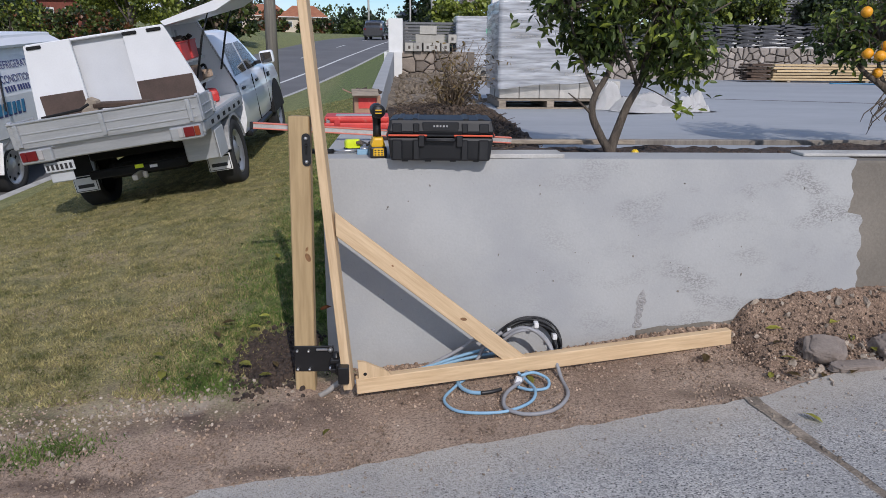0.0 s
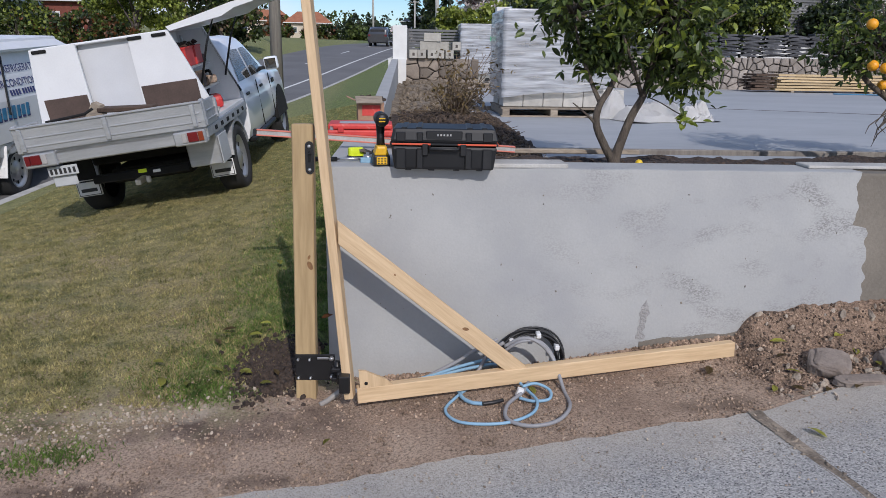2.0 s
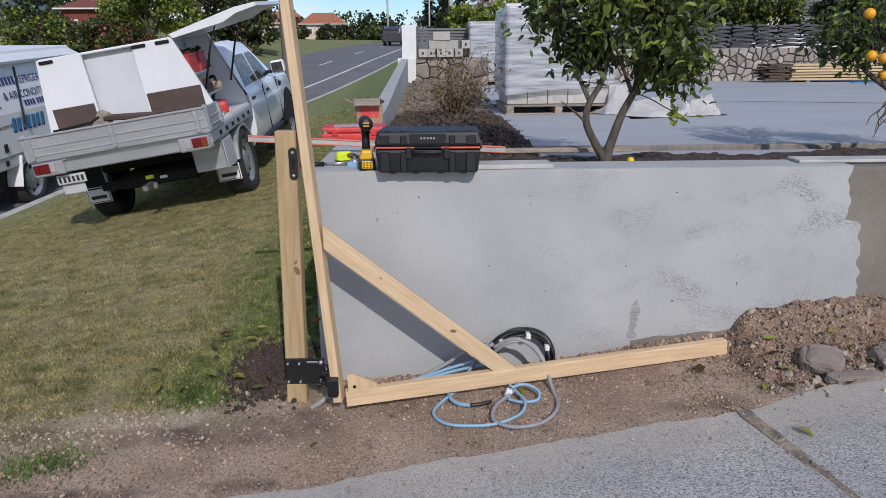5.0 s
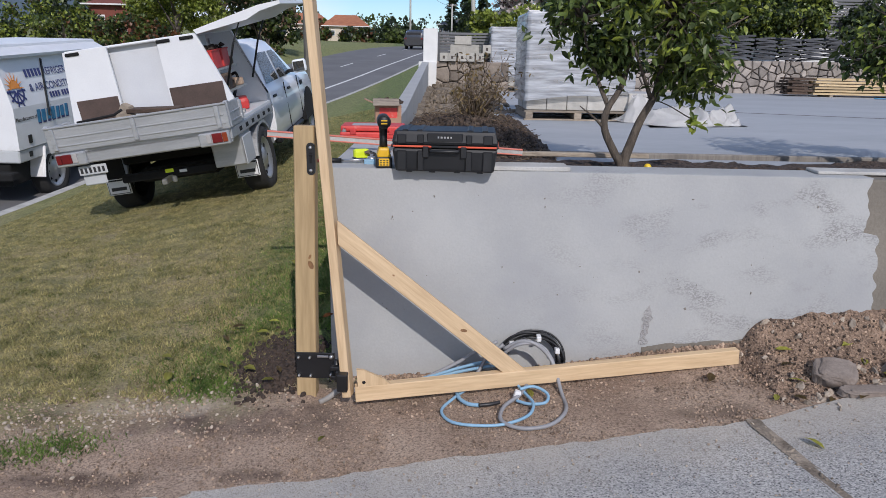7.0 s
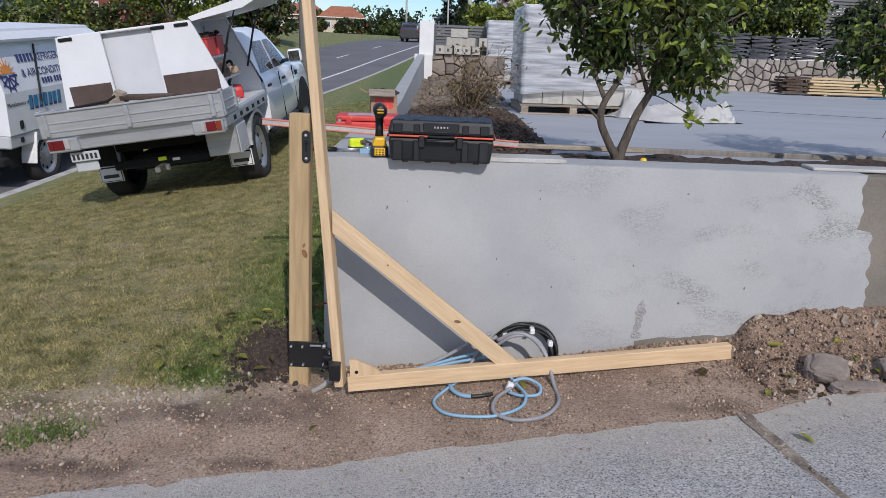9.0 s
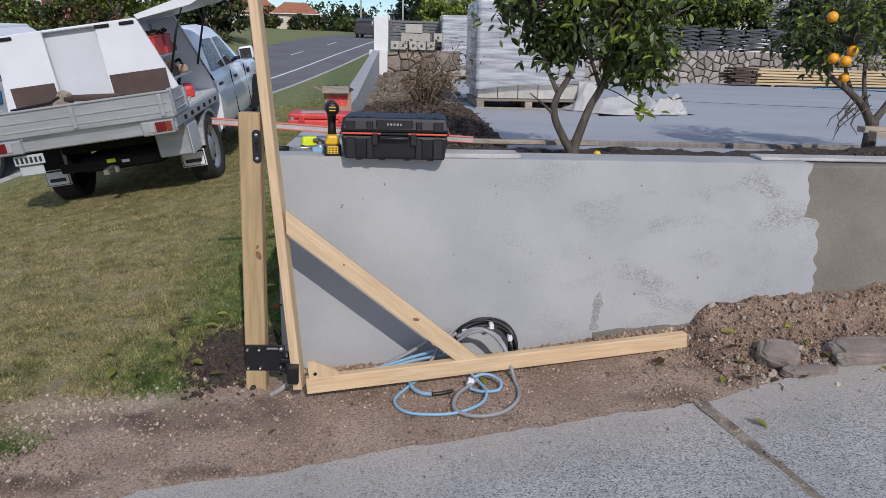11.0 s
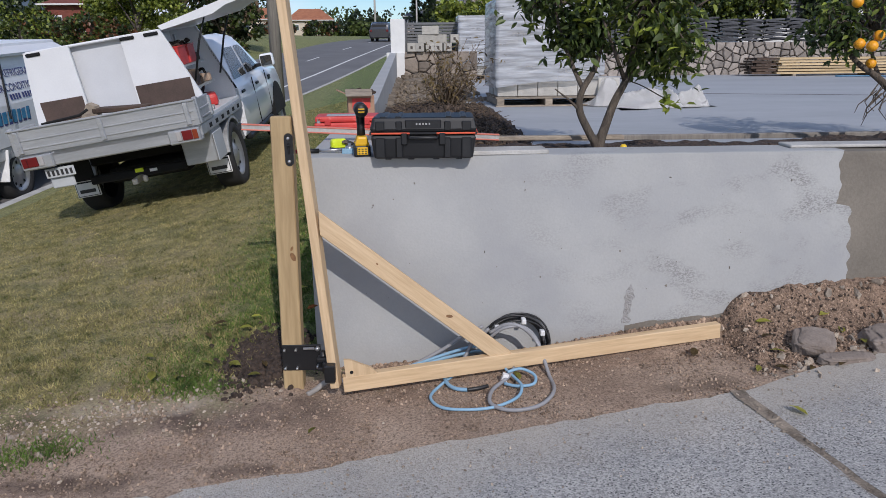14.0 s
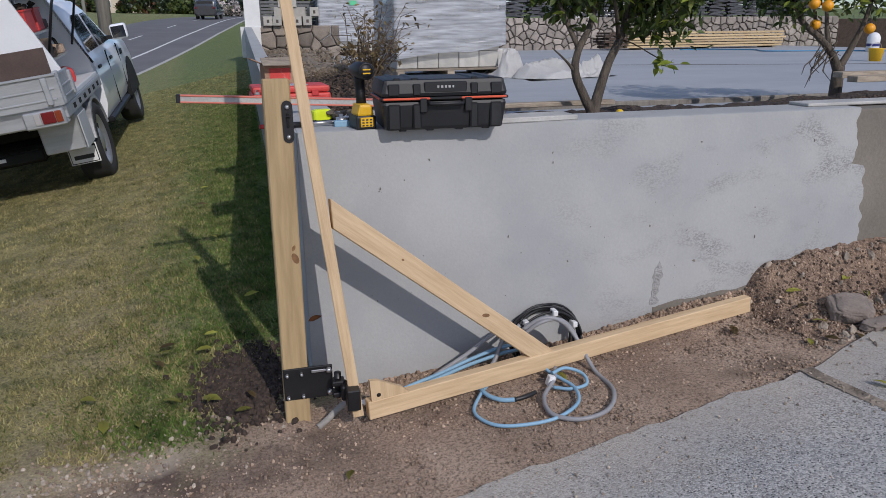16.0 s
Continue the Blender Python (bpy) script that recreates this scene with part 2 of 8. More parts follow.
    "hedge": leaf_mat("hedge_leaves", (0.12, 0.155, 0.035), (0.045, 0.075, 0.02)),
    "hedge_bright": leaf_mat("bright_hedge_leaves", (0.30, 0.34, 0.06), (0.15, 0.20, 0.035)),
    "dark_leaf": leaf_mat("dark_foliage", (0.035, 0.055, 0.022), (0.014, 0.026, 0.012)),
    "red_leaf": leaf_mat("rust_foliage", (0.22, 0.085, 0.035), (0.09, 0.045, 0.022)),
    "blossom": leaf_mat("pale_blossom", (0.80, 0.74, 0.72), (0.55, 0.46, 0.45), rough=0.8),
    "purple_leaf": leaf_mat("purple_foliage", (0.17, 0.075, 0.075), (0.075, 0.04, 0.04)),
    "grass_blade": leaf_mat("grass_blades", (0.50, 0.42, 0.19), (0.10, 0.112, 0.030), 0.8, 9.0, 48.0, 0.4),
    "weed_leaf": leaf_mat("fallen_leaves", (0.55, 0.55, 0.12), (0.38, 0.36, 0.09), rough=0.6),
    "brown_leaf": leaf_mat("brown_fallen_leaf", (0.32, 0.12, 0.03), (0.2, 0.07, 0.02), rough=0.6),
    "pole": mat("pole_wood", (0.27, 0.245, 0.21), (0.18, 0.16, 0.14), rough=0.9, scale=4, fine=30, bump=0.4, stretch=(5, 5, 0.4)),
    "wire": mat("power_wire", (0.05, 0.05, 0.055), (0.04, 0.04, 0.045), rough=0.6, bump=0),
    "roof_orange": mat("terracotta_roof", (0.42, 0.17, 0.085), (0.30, 0.11, 0.055), rough=0.8, scale=2, fine=14, bump=0.3),
    "wall_cream": mat("cream_wall", (0.62, 0.55, 0.44), (0.55, 0.48, 0.38), rough=0.85, bump=0.1),
    "wall_white": mat("white_house_wall", (0.72, 0.72, 0.70), (0.65, 0.65, 0.63), rough=0.8, bump=0.05),
    "wall_brick": mat("red_brown_wall", (0.22, 0.065, 0.045), (0.15, 0.045, 0.032), rough=0.85, scale=3, bump=0.2),
    "roof_and_shade_dark": mat("dark_roof_and_recess_shade", (0.09, 0.095, 0.105), (0.06, 0.064, 0.07), rough=0.6, bump=0.2),
    "maroon": mat("maroon_weatherboard", (0.14, 0.035, 0.04), (0.10, 0.026, 0.03), rough=0.6, bump=0.1),
    "fence_grey": mat("grey_louvre", (0.10, 0.105, 0.11), (0.075, 0.08, 0.085), rough=0.6, bump=0.05),
    "hill": mat("wooded_hill", (0.05, 0.065, 0.045), (0.025, 0.036, 0.026), rough=1.0, scale=0.3, fine=2.0, bump=1.0, coords="World"),
    "blue_ink": mat("blue_lettering", (0.03, 0.035, 0.16), (0.025, 0.03, 0.13), rough=0.4, bump=0),
    "cyan_ink": mat("cyan_sign", (0.03, 0.22, 0.40), (0.025, 0.18, 0.34), rough=0.4, bump=0),
    "sun_ink": mat("orange_sign", (0.80, 0.30, 0.04), (0.72, 0.24, 0.03), rough=0.4, bump=0),
    "ink": mat("dark_lettering", (0.03, 0.03, 0.032), (0.025, 0.025, 0.027), rough=0.5, bump=0),
    "silver_ink": mat("silver_lettering", (0.40, 0.41, 0.42), (0.34, 0.35, 0.36), rough=0.5, bump=0),
    "car_grey": mat("grey_car_paint", (0.05, 0.052, 0.06), (0.04, 0.042, 0.048), rough=0.25, bump=0, coat=0.6),
    "green_label": mat("green_label", (0.1, 0.55, 0.28), (0.08, 0.46, 0.22), rough=0.5, bump=0),
}


def wrap_material():
    """Stretch film: thin, streaky and glossy, partly clear."""
    m = mat("stretch_wrap", (0.56, 0.585, 0.62), (0.36, 0.38, 0.41), rough=0.28, scale=2.0, fine=7.0, bump=0.45, stretch=(0.9, 0.9, 7.0), coat=0.25)
    n, l = m.node_tree.nodes, m.node_tree.links
    p = n["Principled BSDF"]
    co = n.new("ShaderNodeTexCoord")
    mp = n.new("ShaderNodeMapping")
    mp.inputs["Scale"].default_value = (1.0, 1.0, 11.0)
    mp.inputs["Rotation"].default_value = (0.2, -0.16, 0)
    nz = n.new("ShaderNodeTexNoise")
    nz.inputs["Scale"].default_value, nz.inputs["Detail"].default_value = 2.5, 5
    l.new(co.outputs["Object"], mp.inputs["Vector"])
    l.new(mp.outputs["Vector"], nz.inputs["Vector"])
    mr = n.new("ShaderNodeMapRange")
    mr.inputs["From Min"].default_value, mr.inputs["From Max"].default_value = 0.3, 0.62
    mr.inputs["To Min"].default_value, mr.inputs["To Max"].default_value = 0.30, 0.88
    l.new(nz.outputs["Fac"], mr.inputs["Value"])
    l.new(mr.outputs["Result"], p.inputs["Alpha"])
    return m


M["wrap"] = wrap_material()


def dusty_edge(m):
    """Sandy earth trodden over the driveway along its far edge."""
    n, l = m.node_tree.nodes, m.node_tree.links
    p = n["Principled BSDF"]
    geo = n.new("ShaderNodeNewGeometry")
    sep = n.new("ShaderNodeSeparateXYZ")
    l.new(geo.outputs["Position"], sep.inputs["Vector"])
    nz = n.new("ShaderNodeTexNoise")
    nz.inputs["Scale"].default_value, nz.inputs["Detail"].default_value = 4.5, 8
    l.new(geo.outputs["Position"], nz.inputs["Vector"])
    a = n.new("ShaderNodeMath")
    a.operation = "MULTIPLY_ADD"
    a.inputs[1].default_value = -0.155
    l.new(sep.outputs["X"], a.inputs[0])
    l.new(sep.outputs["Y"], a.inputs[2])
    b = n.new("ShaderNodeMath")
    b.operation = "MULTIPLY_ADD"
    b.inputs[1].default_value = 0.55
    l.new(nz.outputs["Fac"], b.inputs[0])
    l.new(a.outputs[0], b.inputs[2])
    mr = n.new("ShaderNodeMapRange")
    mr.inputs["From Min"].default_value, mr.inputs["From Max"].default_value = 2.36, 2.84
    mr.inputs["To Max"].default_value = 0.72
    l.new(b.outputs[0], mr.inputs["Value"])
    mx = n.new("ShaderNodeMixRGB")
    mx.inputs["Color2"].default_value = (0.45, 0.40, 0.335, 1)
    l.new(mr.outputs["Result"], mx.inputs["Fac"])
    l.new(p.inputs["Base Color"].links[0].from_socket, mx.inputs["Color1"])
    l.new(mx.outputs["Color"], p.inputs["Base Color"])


def pits(m, colour, scale):
    """Shade of small hollows between aggregate stones, put into the colour as dark cells."""
    n, l = m.node_tree.nodes, m.node_tree.links
    p = n["Principled BSDF"]
    geo = n.new("ShaderNodeNewGeometry")
    vo = n.new("ShaderNodeTexVoronoi")
    vo.inputs["Scale"].default_value = scale
    l.new(geo.outputs["Position"], vo.inputs["Vector"])
    sep = n.new("ShaderNodeSeparateColor")
    l.new(vo.outputs["Color"], sep.inputs["Color"])
    a = n.new("ShaderNodeMath")
    a.operation = "LESS_THAN"
    a.inputs[1].default_value = 0.36
    l.new(sep.outputs["Green"], a.inputs[0])
    b = n.new("ShaderNodeMapRange")
    b.inputs["From Min"].default_value, b.inputs["From Max"].default_value = 0.46, 0.20
    l.new(vo.outputs["Distance"], b.inputs["Value"])
    c = n.new("ShaderNodeMath")
    c.operation = "MULTIPLY"
    l.new(a.outputs[0], c.inputs[0])
    l.new(b.outputs["Result"], c.inputs[1])
    mx = n.new("ShaderNodeMixRGB")
    mx.inputs["Color2"].default_value = rgba(colour)
    l.new(c.outputs[0], mx.inputs["Fac"])
    l.new(p.inputs["Base Color"].links[0].from_socket, mx.inputs["Color1"])
    l.new(mx.outputs["Color"], p.inputs["Base Color"])


def speckle(m, light, dark, scale, amount, bump=0.4):
    """Mix small stones of random tone (cells about 1 / scale across) over a material's colour."""
    n, l = m.node_tree.nodes, m.node_tree.links
    p = n["Principled BSDF"]
    geo = n.new("ShaderNodeNewGeometry")
    vo = n.new("ShaderNodeTexVoronoi")
    vo.inputs["Scale"].default_value = scale
    l.new(geo.outputs["Position"], vo.inputs["Vector"])
    sep = n.new("ShaderNodeSeparateColor")
    l.new(vo.outputs["Color"], sep.inputs["Color"])
    rp_ = n.new("ShaderNodeValToRGB")
    rp_.color_ramp.elements[0].color, rp_.color_ramp.elements[1].color = rgba(dark), rgba(light)
    rp_.color_ramp.elements[0].position, rp_.color_ramp.elements[1].position = 0.15, 0.8
    l.new(sep.outputs["Red"], rp_.inputs["Fac"])
    patch = n.new("ShaderNodeTexNoise")
    patch.inputs["Scale"].default_value, patch.inputs["Detail"].default_value = 2.0, 5
    l.new(geo.outputs["Position"], patch.inputs["Vector"])
    mr = n.new("ShaderNodeMapRange")
    mr.inputs["From Min"].default_value, mr.inputs["From Max"].default_value = 0.3, 0.7
    mr.inputs["To Min"].default_value, mr.inputs["To Max"].default_value = amount * 0.55, min(1, amount * 1.25)
    l.new(patch.outputs["Fac"], mr.inputs["Value"])
    mx = n.new("ShaderNodeMixRGB")
    l.new(mr.outputs["Result"], mx.inputs["Fac"])
    l.new(p.inputs["Base Color"].links[0].from_socket, mx.inputs["Color1"])
    l.new(rp_.outputs["Color"], mx.inputs["Color2"])
    l.new(mx.outputs["Color"], p.inputs["Base Color"])
    bp = n.new("ShaderNodeBump")
    bp.inputs["Strength"].default_value, bp.inputs["Distance"].default_value = bump, 0.006
    bp.invert = True
    l.new(vo.outputs["Distance"], bp.inputs["Height"])
    if p.inputs["Normal"].links:
        l.new(p.inputs["Normal"].links[0].from_socket, bp.inputs["Normal"])
    l.new(bp.outputs["Normal"], p.inputs["Normal"])


speckle(M["asphalt"], (0.60, 0.58, 0.55), (0.15, 0.148, 0.145), 165, 0.55, 0.5)
pits(M["asphalt"], (0.045, 0.045, 0.048), 102)
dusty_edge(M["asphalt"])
speckle(M["pile"], (0.38, 0.27, 0.19), (0.06, 0.038, 0.026), 130, 0.5, 0.8)


def smear(m, colour):
    """Rough trowel smears with a broken grain, mostly on the later coat (large x)."""
    n, l = m.node_tree.nodes, m.node_tree.links
    p = n["Principled BSDF"]
    geo = n.new("ShaderNodeNewGeometry")
    mp = n.new("ShaderNodeMapping")
    mp.inputs["Scale"].default_value = (1.0, 1.0, 1.7)
    l.new(geo.outputs["Position"], mp.inputs["Vector"])
    big, small = n.new("ShaderNodeTexNoise"), n.new("ShaderNodeTexNoise")
    big.inputs["Scale"].default_value, big.inputs["Detail"].default_value = 3.6, 4
    small.inputs["Scale"].default_value, small.inputs["Detail"].default_value = 85, 3
    sep = n.new("ShaderNodeSeparateXYZ")
    l.new(geo.outputs["Position"], sep.inputs["Vector"])
    out = None
    for src, a, b in ((big.outputs["Fac"], 0.50, 0.68), (small.outputs["Fac"], 0.42, 0.60), (sep.outputs["X"], 0.1, 1.1)):
        mr = n.new("ShaderNodeMapRange")
        mr.inputs["From Min"].default_value, mr.inputs["From Max"].default_value = a, b
        l.new(src, mr.inputs["Value"])
        if out is None:
            out = mr.outputs["Result"]
        else:
            mu = n.new("ShaderNodeMath")
            mu.operation = "MULTIPLY"
            l.new(out, mu.inputs[0])
            l.new(mr.outputs["Result"], mu.inputs[1])
            out = mu.outputs[0]
    for t in (big, small):
        l.new(mp.outputs["Vector"], t.inputs["Vector"])
    mx = n.new("ShaderNodeMixRGB")
    mx.inputs["Color2"].default_value = rgba(colour)
    l.new(out, mx.inputs["Fac"])
    l.new(p.inputs["Base Color"].links[0].from_socket, mx.inputs["Color1"])
    l.new(mx.outputs["Color"], p.inputs["Base Color"])


smear(M["plaster"], (0.24, 0.237, 0.233))
speckle(M["soil"], (0.09, 0.062, 0.046), (0.022, 0.015, 0.012), 60, 0.6, 0.9)


def ground_material():
    """Short dry lawn that gives way to trodden earth along an uneven line near the driveway."""
    m = mat("lawn_and_earth", (0.36, 0.30, 0.135), (0.11, 0.112, 0.038), rough=0.95, scale=4.2, fine=95, bump=0.45, coords="World",
            dirt=(0.34, 0.262, 0.145), dirt_scale=1.5, dirt_cut=(0.46, 0.70))
    n, l = m.node_tree.nodes, m.node_tree.links
    p = n["Principled BSDF"]
    geo = n.new("ShaderNodeNewGeometry")
    sep = n.new("ShaderNodeSeparateXYZ")
    l.new(geo.outputs["Position"], sep.inputs["Vector"])

    def grain(scale, detail, rough=0.5):
        t = n.new("ShaderNodeTexNoise")
        t.inputs["Scale"].default_value, t.inputs["Detail"].default_value, t.inputs["Roughness"].default_value = scale, detail, rough
        l.new(geo.outputs["Position"], t.inputs["Vector"])
        return t.outputs["Fac"]

    def calc(op, a, b, c=0.0):
        t = n.new("ShaderNodeMath")
        t.operation = op
        for i, v in enumerate((a, b, c)):
            if isinstance(v, (int, float)):
                t.inputs[i].default_value = v
            else:
                l.new(v, t.inputs[i])
        return t.outputs[0]

    def span(v, a, b, lo=0.0, hi=1.0):
        t = n.new("ShaderNodeMapRange")
        t.inputs["From Min"].default_value, t.inputs["From Max"].default_value = a, b
        t.inputs["To Min"].default_value, t.inputs["To Max"].default_value = lo, hi
        l.new(v, t.inputs["Value"])
        return t.outputs["Result"]

    def blend(fac, a, b):
        t = n.new("ShaderNodeMixRGB")
        l.new(fac, t.inputs["Fac"])
        for k, v in (("Color1", a), ("Color2", b)):
            if isinstance(v, tuple):
                t.inputs[k].default_value = rgba(v)
            else:
                l.new(v, t.inputs[k])
        return t.outputs["Color"]

    def patch(x, y, rx, ry, amount):
        """Ragged stain about a place."""
        u = calc("MULTIPLY", calc("SUBTRACT", sep.outputs["X"], x), 1 / rx)
        v = calc("MULTIPLY", calc("SUBTRACT", sep.outputs["Y"], y), 1 / ry)
        d = calc("ADD", calc("MULTIPLY", u, u), calc("MULTIPLY", v, v))
        return span(calc("MULTIPLY_ADD", mid, 2.6, d), 2.15, 1.15, 0.0, amount)

    mid, coarse = grain(6.0, 7, 0.6), grain(2.3, 8)
    # bare earth: broad tone, then crumbs and grit
    tone = n.new("ShaderNodeValToRGB")
    tone.color_ramp.elements[0].position, tone.color_ramp.elements[1].position = 0.36, 0.66
    tone.color_ramp.elements[0].color, tone.color_ramp.elements[1].color = (0.275, 0.19, 0.135, 1), (0.45, 0.335, 0.248, 1)
    l.new(grain(2.6, 9, 0.6), tone.inputs["Fac"])
    earth = blend(span(grain(85, 5, 0.75), 0.55, 0.38, 0.0, 0.85), tone.outputs["Color"], (0.10, 0.066, 0.047))
    earth = blend(span(grain(190, 3, 0.6), 0.56, 0.72, 0.0, 0.6), earth, (0.50, 0.41, 0.32))
    for x, y, rx, ry, k in ((-1.15, 2.84, 0.50, 0.17, 0.85), (-2.05, 2.88, 0.30, 0.10, 0.9), (-1.55, 2.42, 0.45, 0.08, 0.9), (-0.92, 2.44, 0.25, 0.06, 0.8), (-0.70, 2.92, 0.20, 0.16, 0.75)):
        earth = blend(patch(x, y, rx, ry, k), earth, (0.072, 0.046, 0.034))
    earth = blend(patch(1.12, 2.80, 0.26, 0.09, 0.9), earth, (0.155, 0.110, 0.080))
    earth = blend(patch(-1.55, 2.98, 0.50, 0.10, 0.7), earth, (0.46, 0.39, 0.30))
    # y - 0.36 x grows away from the driveway
    far = calc("MULTIPLY_ADD", coarse, 1.1, calc("MULTIPLY_ADD", sep.outputs["X"], -0.36, sep.outputs["Y"]))
    is_lawn = span(calc("MULTIPLY_ADD", mid, 0.35, far), 4.05, 4.55)
    # watered green strip beside the wall, and greener lawn further up the verge
    green = blend(span(grain(16, 6), 0.36, 0.68), (0.07, 0.105, 0.024), (0.20, 0.265, 0.068))
    strip = span(calc("MULTIPLY_ADD", coarse, 0.9, calc("MULTIPLY_ADD", sep.outputs["Y"], 0.07, sep.outputs["X"])), -0.86, -0.42)
    upper = blend(span(grain(9, 7, 0.7), 0.36, 0.66), (0.115, 0.145, 0.04), (0.29, 0.305, 0.105))
    verge = span(calc("MULTIPLY_ADD", coarse, 3.0, sep.outputs["Y"]), 7.6, 13.5, 0.0, 0.95)
    lawn = blend(strip, blend(verge, p.inputs["Base Color"].links[0].from_socket, upper), green)
    lawn = blend(span(grain(55, 5, 0.75), 0.53, 0.38, 0.0, 0.85), lawn, (0.042, 0.042, 0.015))
    lawn = blend(span(grain(70, 4, 0.7), 0.55, 0.68, 0.0, 0.6), lawn, (0.55, 0.46, 0.25))
    l.new(blend(is_lawn, earth, lawn), p.inputs["Base Color"])
    return m


M["ground"] = ground_material()

# ---------- building blocks ----------


def link_mesh(name, bm, material, smooth=False):
    me = bpy.data.meshes.new(name)
    bm.to_mesh(me)
    bm.free()
    if smooth:
        me.polygons.foreach_set("use_smooth", [True] * len(me.polygons))
    for x in material if isinstance(material, (list, tuple)) else [material]:
        me.materials.append(x)
    return new(name, me)


def part(name, bm, material, parent, label="", smooth=False):
    ob = link_mesh(name, bm, material, smooth)
    ob.parent = parent
    return tagged(ob, label) if label else ob


def thing(name, m, label, category, group="", kind=""):
    ob = new(name)
    ob.empty_display_size = 0.05
    ob.matrix_world = m
    return tagged(ob, label, category, group, kind)


def solid(name, bm, material, label, category="", group="", kind="", smooth=False, m=None):
    ob = link_mesh(name, bm, material, smooth)
    if m is not None:
        ob.matrix_world = m
    return tagged(ob, label, category, group, kind)


def share(name, mesh, parent, m, material=None):
    ob = new(name, mesh)
    ob.parent = parent
    ob.matrix_basis = m
    return ob


def box(bm, c, s, m=None, bev=0.0, seg=1, mi=0):
    """A box of size s about c, bevelled, turned by m."""
    r = bmesh.ops.create_cube(bm, size=1.0)
    vs = r["verts"]
    for v in vs:
        v.co = Vector((v.co.x * s[0] + c[0], v.co.y * s[1] + c[1], v.co.z * s[2] + c[2]))
    faces = {f for v in vs for f in v.link_faces}
    if bev:
        es = list({e for v in vs for e in v.link_edges})
        out = bmesh.ops.bevel(bm, geom=es, offset=min(bev, min(s) * 0.45), segments=seg, affect="EDGES", profile=0.6)
        faces = set(out["faces"]) | {f for f in faces if f.is_valid}
        vs = list({v for f in faces for v in f.verts})
    for f in faces:
        f.material_index = mi
    if m is not None:
        bmesh.ops.transform(bm, matrix=m, verts=vs)
    return vs


def bx(c, s, bev=0.0, seg=1, m=None):
    bm = bmesh.new()
    box(bm, c, s, m, bev, seg)
    return bm


def prism(bm, poly, a, b, axis="x", mi=0):
    """Extrude a closed outline between a and b along an axis; the outline gives the other two coordinates in order."""
    def put(u, v, w):
        return {"x": (w, u, v), "y": (u, w, v), "z": (u, v, w)}[axis]
    lo = [bm.verts.new(put(u, v, a)) for u, v in poly]
    hi = [bm.verts.new(put(u, v, b)) for u, v in poly]
    k = len(poly)
    fs = [bm.faces.new(lo[::-1]), bm.faces.new(hi)]
    fs += [bm.faces.new((lo[i], lo[(i + 1) % k], hi[(i + 1) % k], hi[i])) for i in range(k)]
    for f in fs:
        f.material_index = mi
    bmesh.ops.recalc_face_normals(bm, faces=fs)
    return lo + hi


def tube(bm, pts, radii, sides=8, mi=0, cap=True):
    """A tapering tube along points."""
    pts = [Vector(p) for p in pts]
    if not isinstance(radii, (list, tuple)):
        radii = [radii] * len(pts)
    rings = []
    up = Vector((0.31, 0.17, 0.93)).normalized()
    for i, p in enumerate(pts):
        d = (pts[min(i + 1, len(pts) - 1)] - pts[max(i - 1, 0)]).normalized()
        if abs(d.dot(up)) > 0.97:
            up = Vector((0.9, 0.3, 0.1)).normalized()
        s = d.cross(up).normalized()
        up = s.cross(d).normalized()
        rings.append([bm.verts.new(p + radii[i] * (math.cos(a) * s + math.sin(a) * up)) for a in [2 * math.pi * k / sides for k in range(sides)]])
    for r0, r1 in zip(rings, rings[1:]):
        for k in range(sides):
            f = bm.faces.new((r0[k], r0[(k + 1) % sides], r1[(k + 1) % sides], r1[k]))
            f.material_index, f.smooth = mi, True
    if cap and sides > 2:
        for r in (rings[0][::-1], rings[-1]):
            bm.faces.new(r).material_index = mi


def spline(pts, n=6):
    """Catmull-Rom through the points."""
    p = [Vector(q) for q in pts]
    p = [p[0] * 2 - p[1]] + p + [p[-1] * 2 - p[-2]]
    out = []
    for i in range(1, len(p) - 2):
        a, b, c, d = p[i - 1 : i + 3]
        for k in range(n):
            t = k / n
            out.append(0.5 * ((2 * b) + (c - a) * t + (2 * a - 5 * b + 4 * c - d) * t * t + (3 * b - a - 3 * c + d) * t**3))
    return out + [p[-2]]


def lathe(bm, prof, sides=24, axis="x", mi=0, m=None):
    """Turn a profile of (along, radius) about an axis."""
    rings = []
    for h, r in prof:
        ring = []
        for k in range(sides):
            a = 2 * math.pi * k / sides
            c, s = r * math.cos(a), r * math.sin(a)
            co = Vector({"x": (h, c, s), "y": (c, h, s), "z": (c, s, h)}[axis])
            ring.append(bm.verts.new(m @ co if m is not None else co))
        rings.append(ring)
    for r0, r1 in zip(rings, rings[1:]):
        for k in range(sides):
            f = bm.faces.new((r0[k], r0[(k + 1) % sides], r1[(k + 1) % sides], r1[k]))
            f.material_index, f.smooth = mi, True
    fs = [f for r in rings for v in r for f in v.link_faces]
    bmesh.ops.recalc_face_normals(bm, faces=list(set(fs)))
    return rings


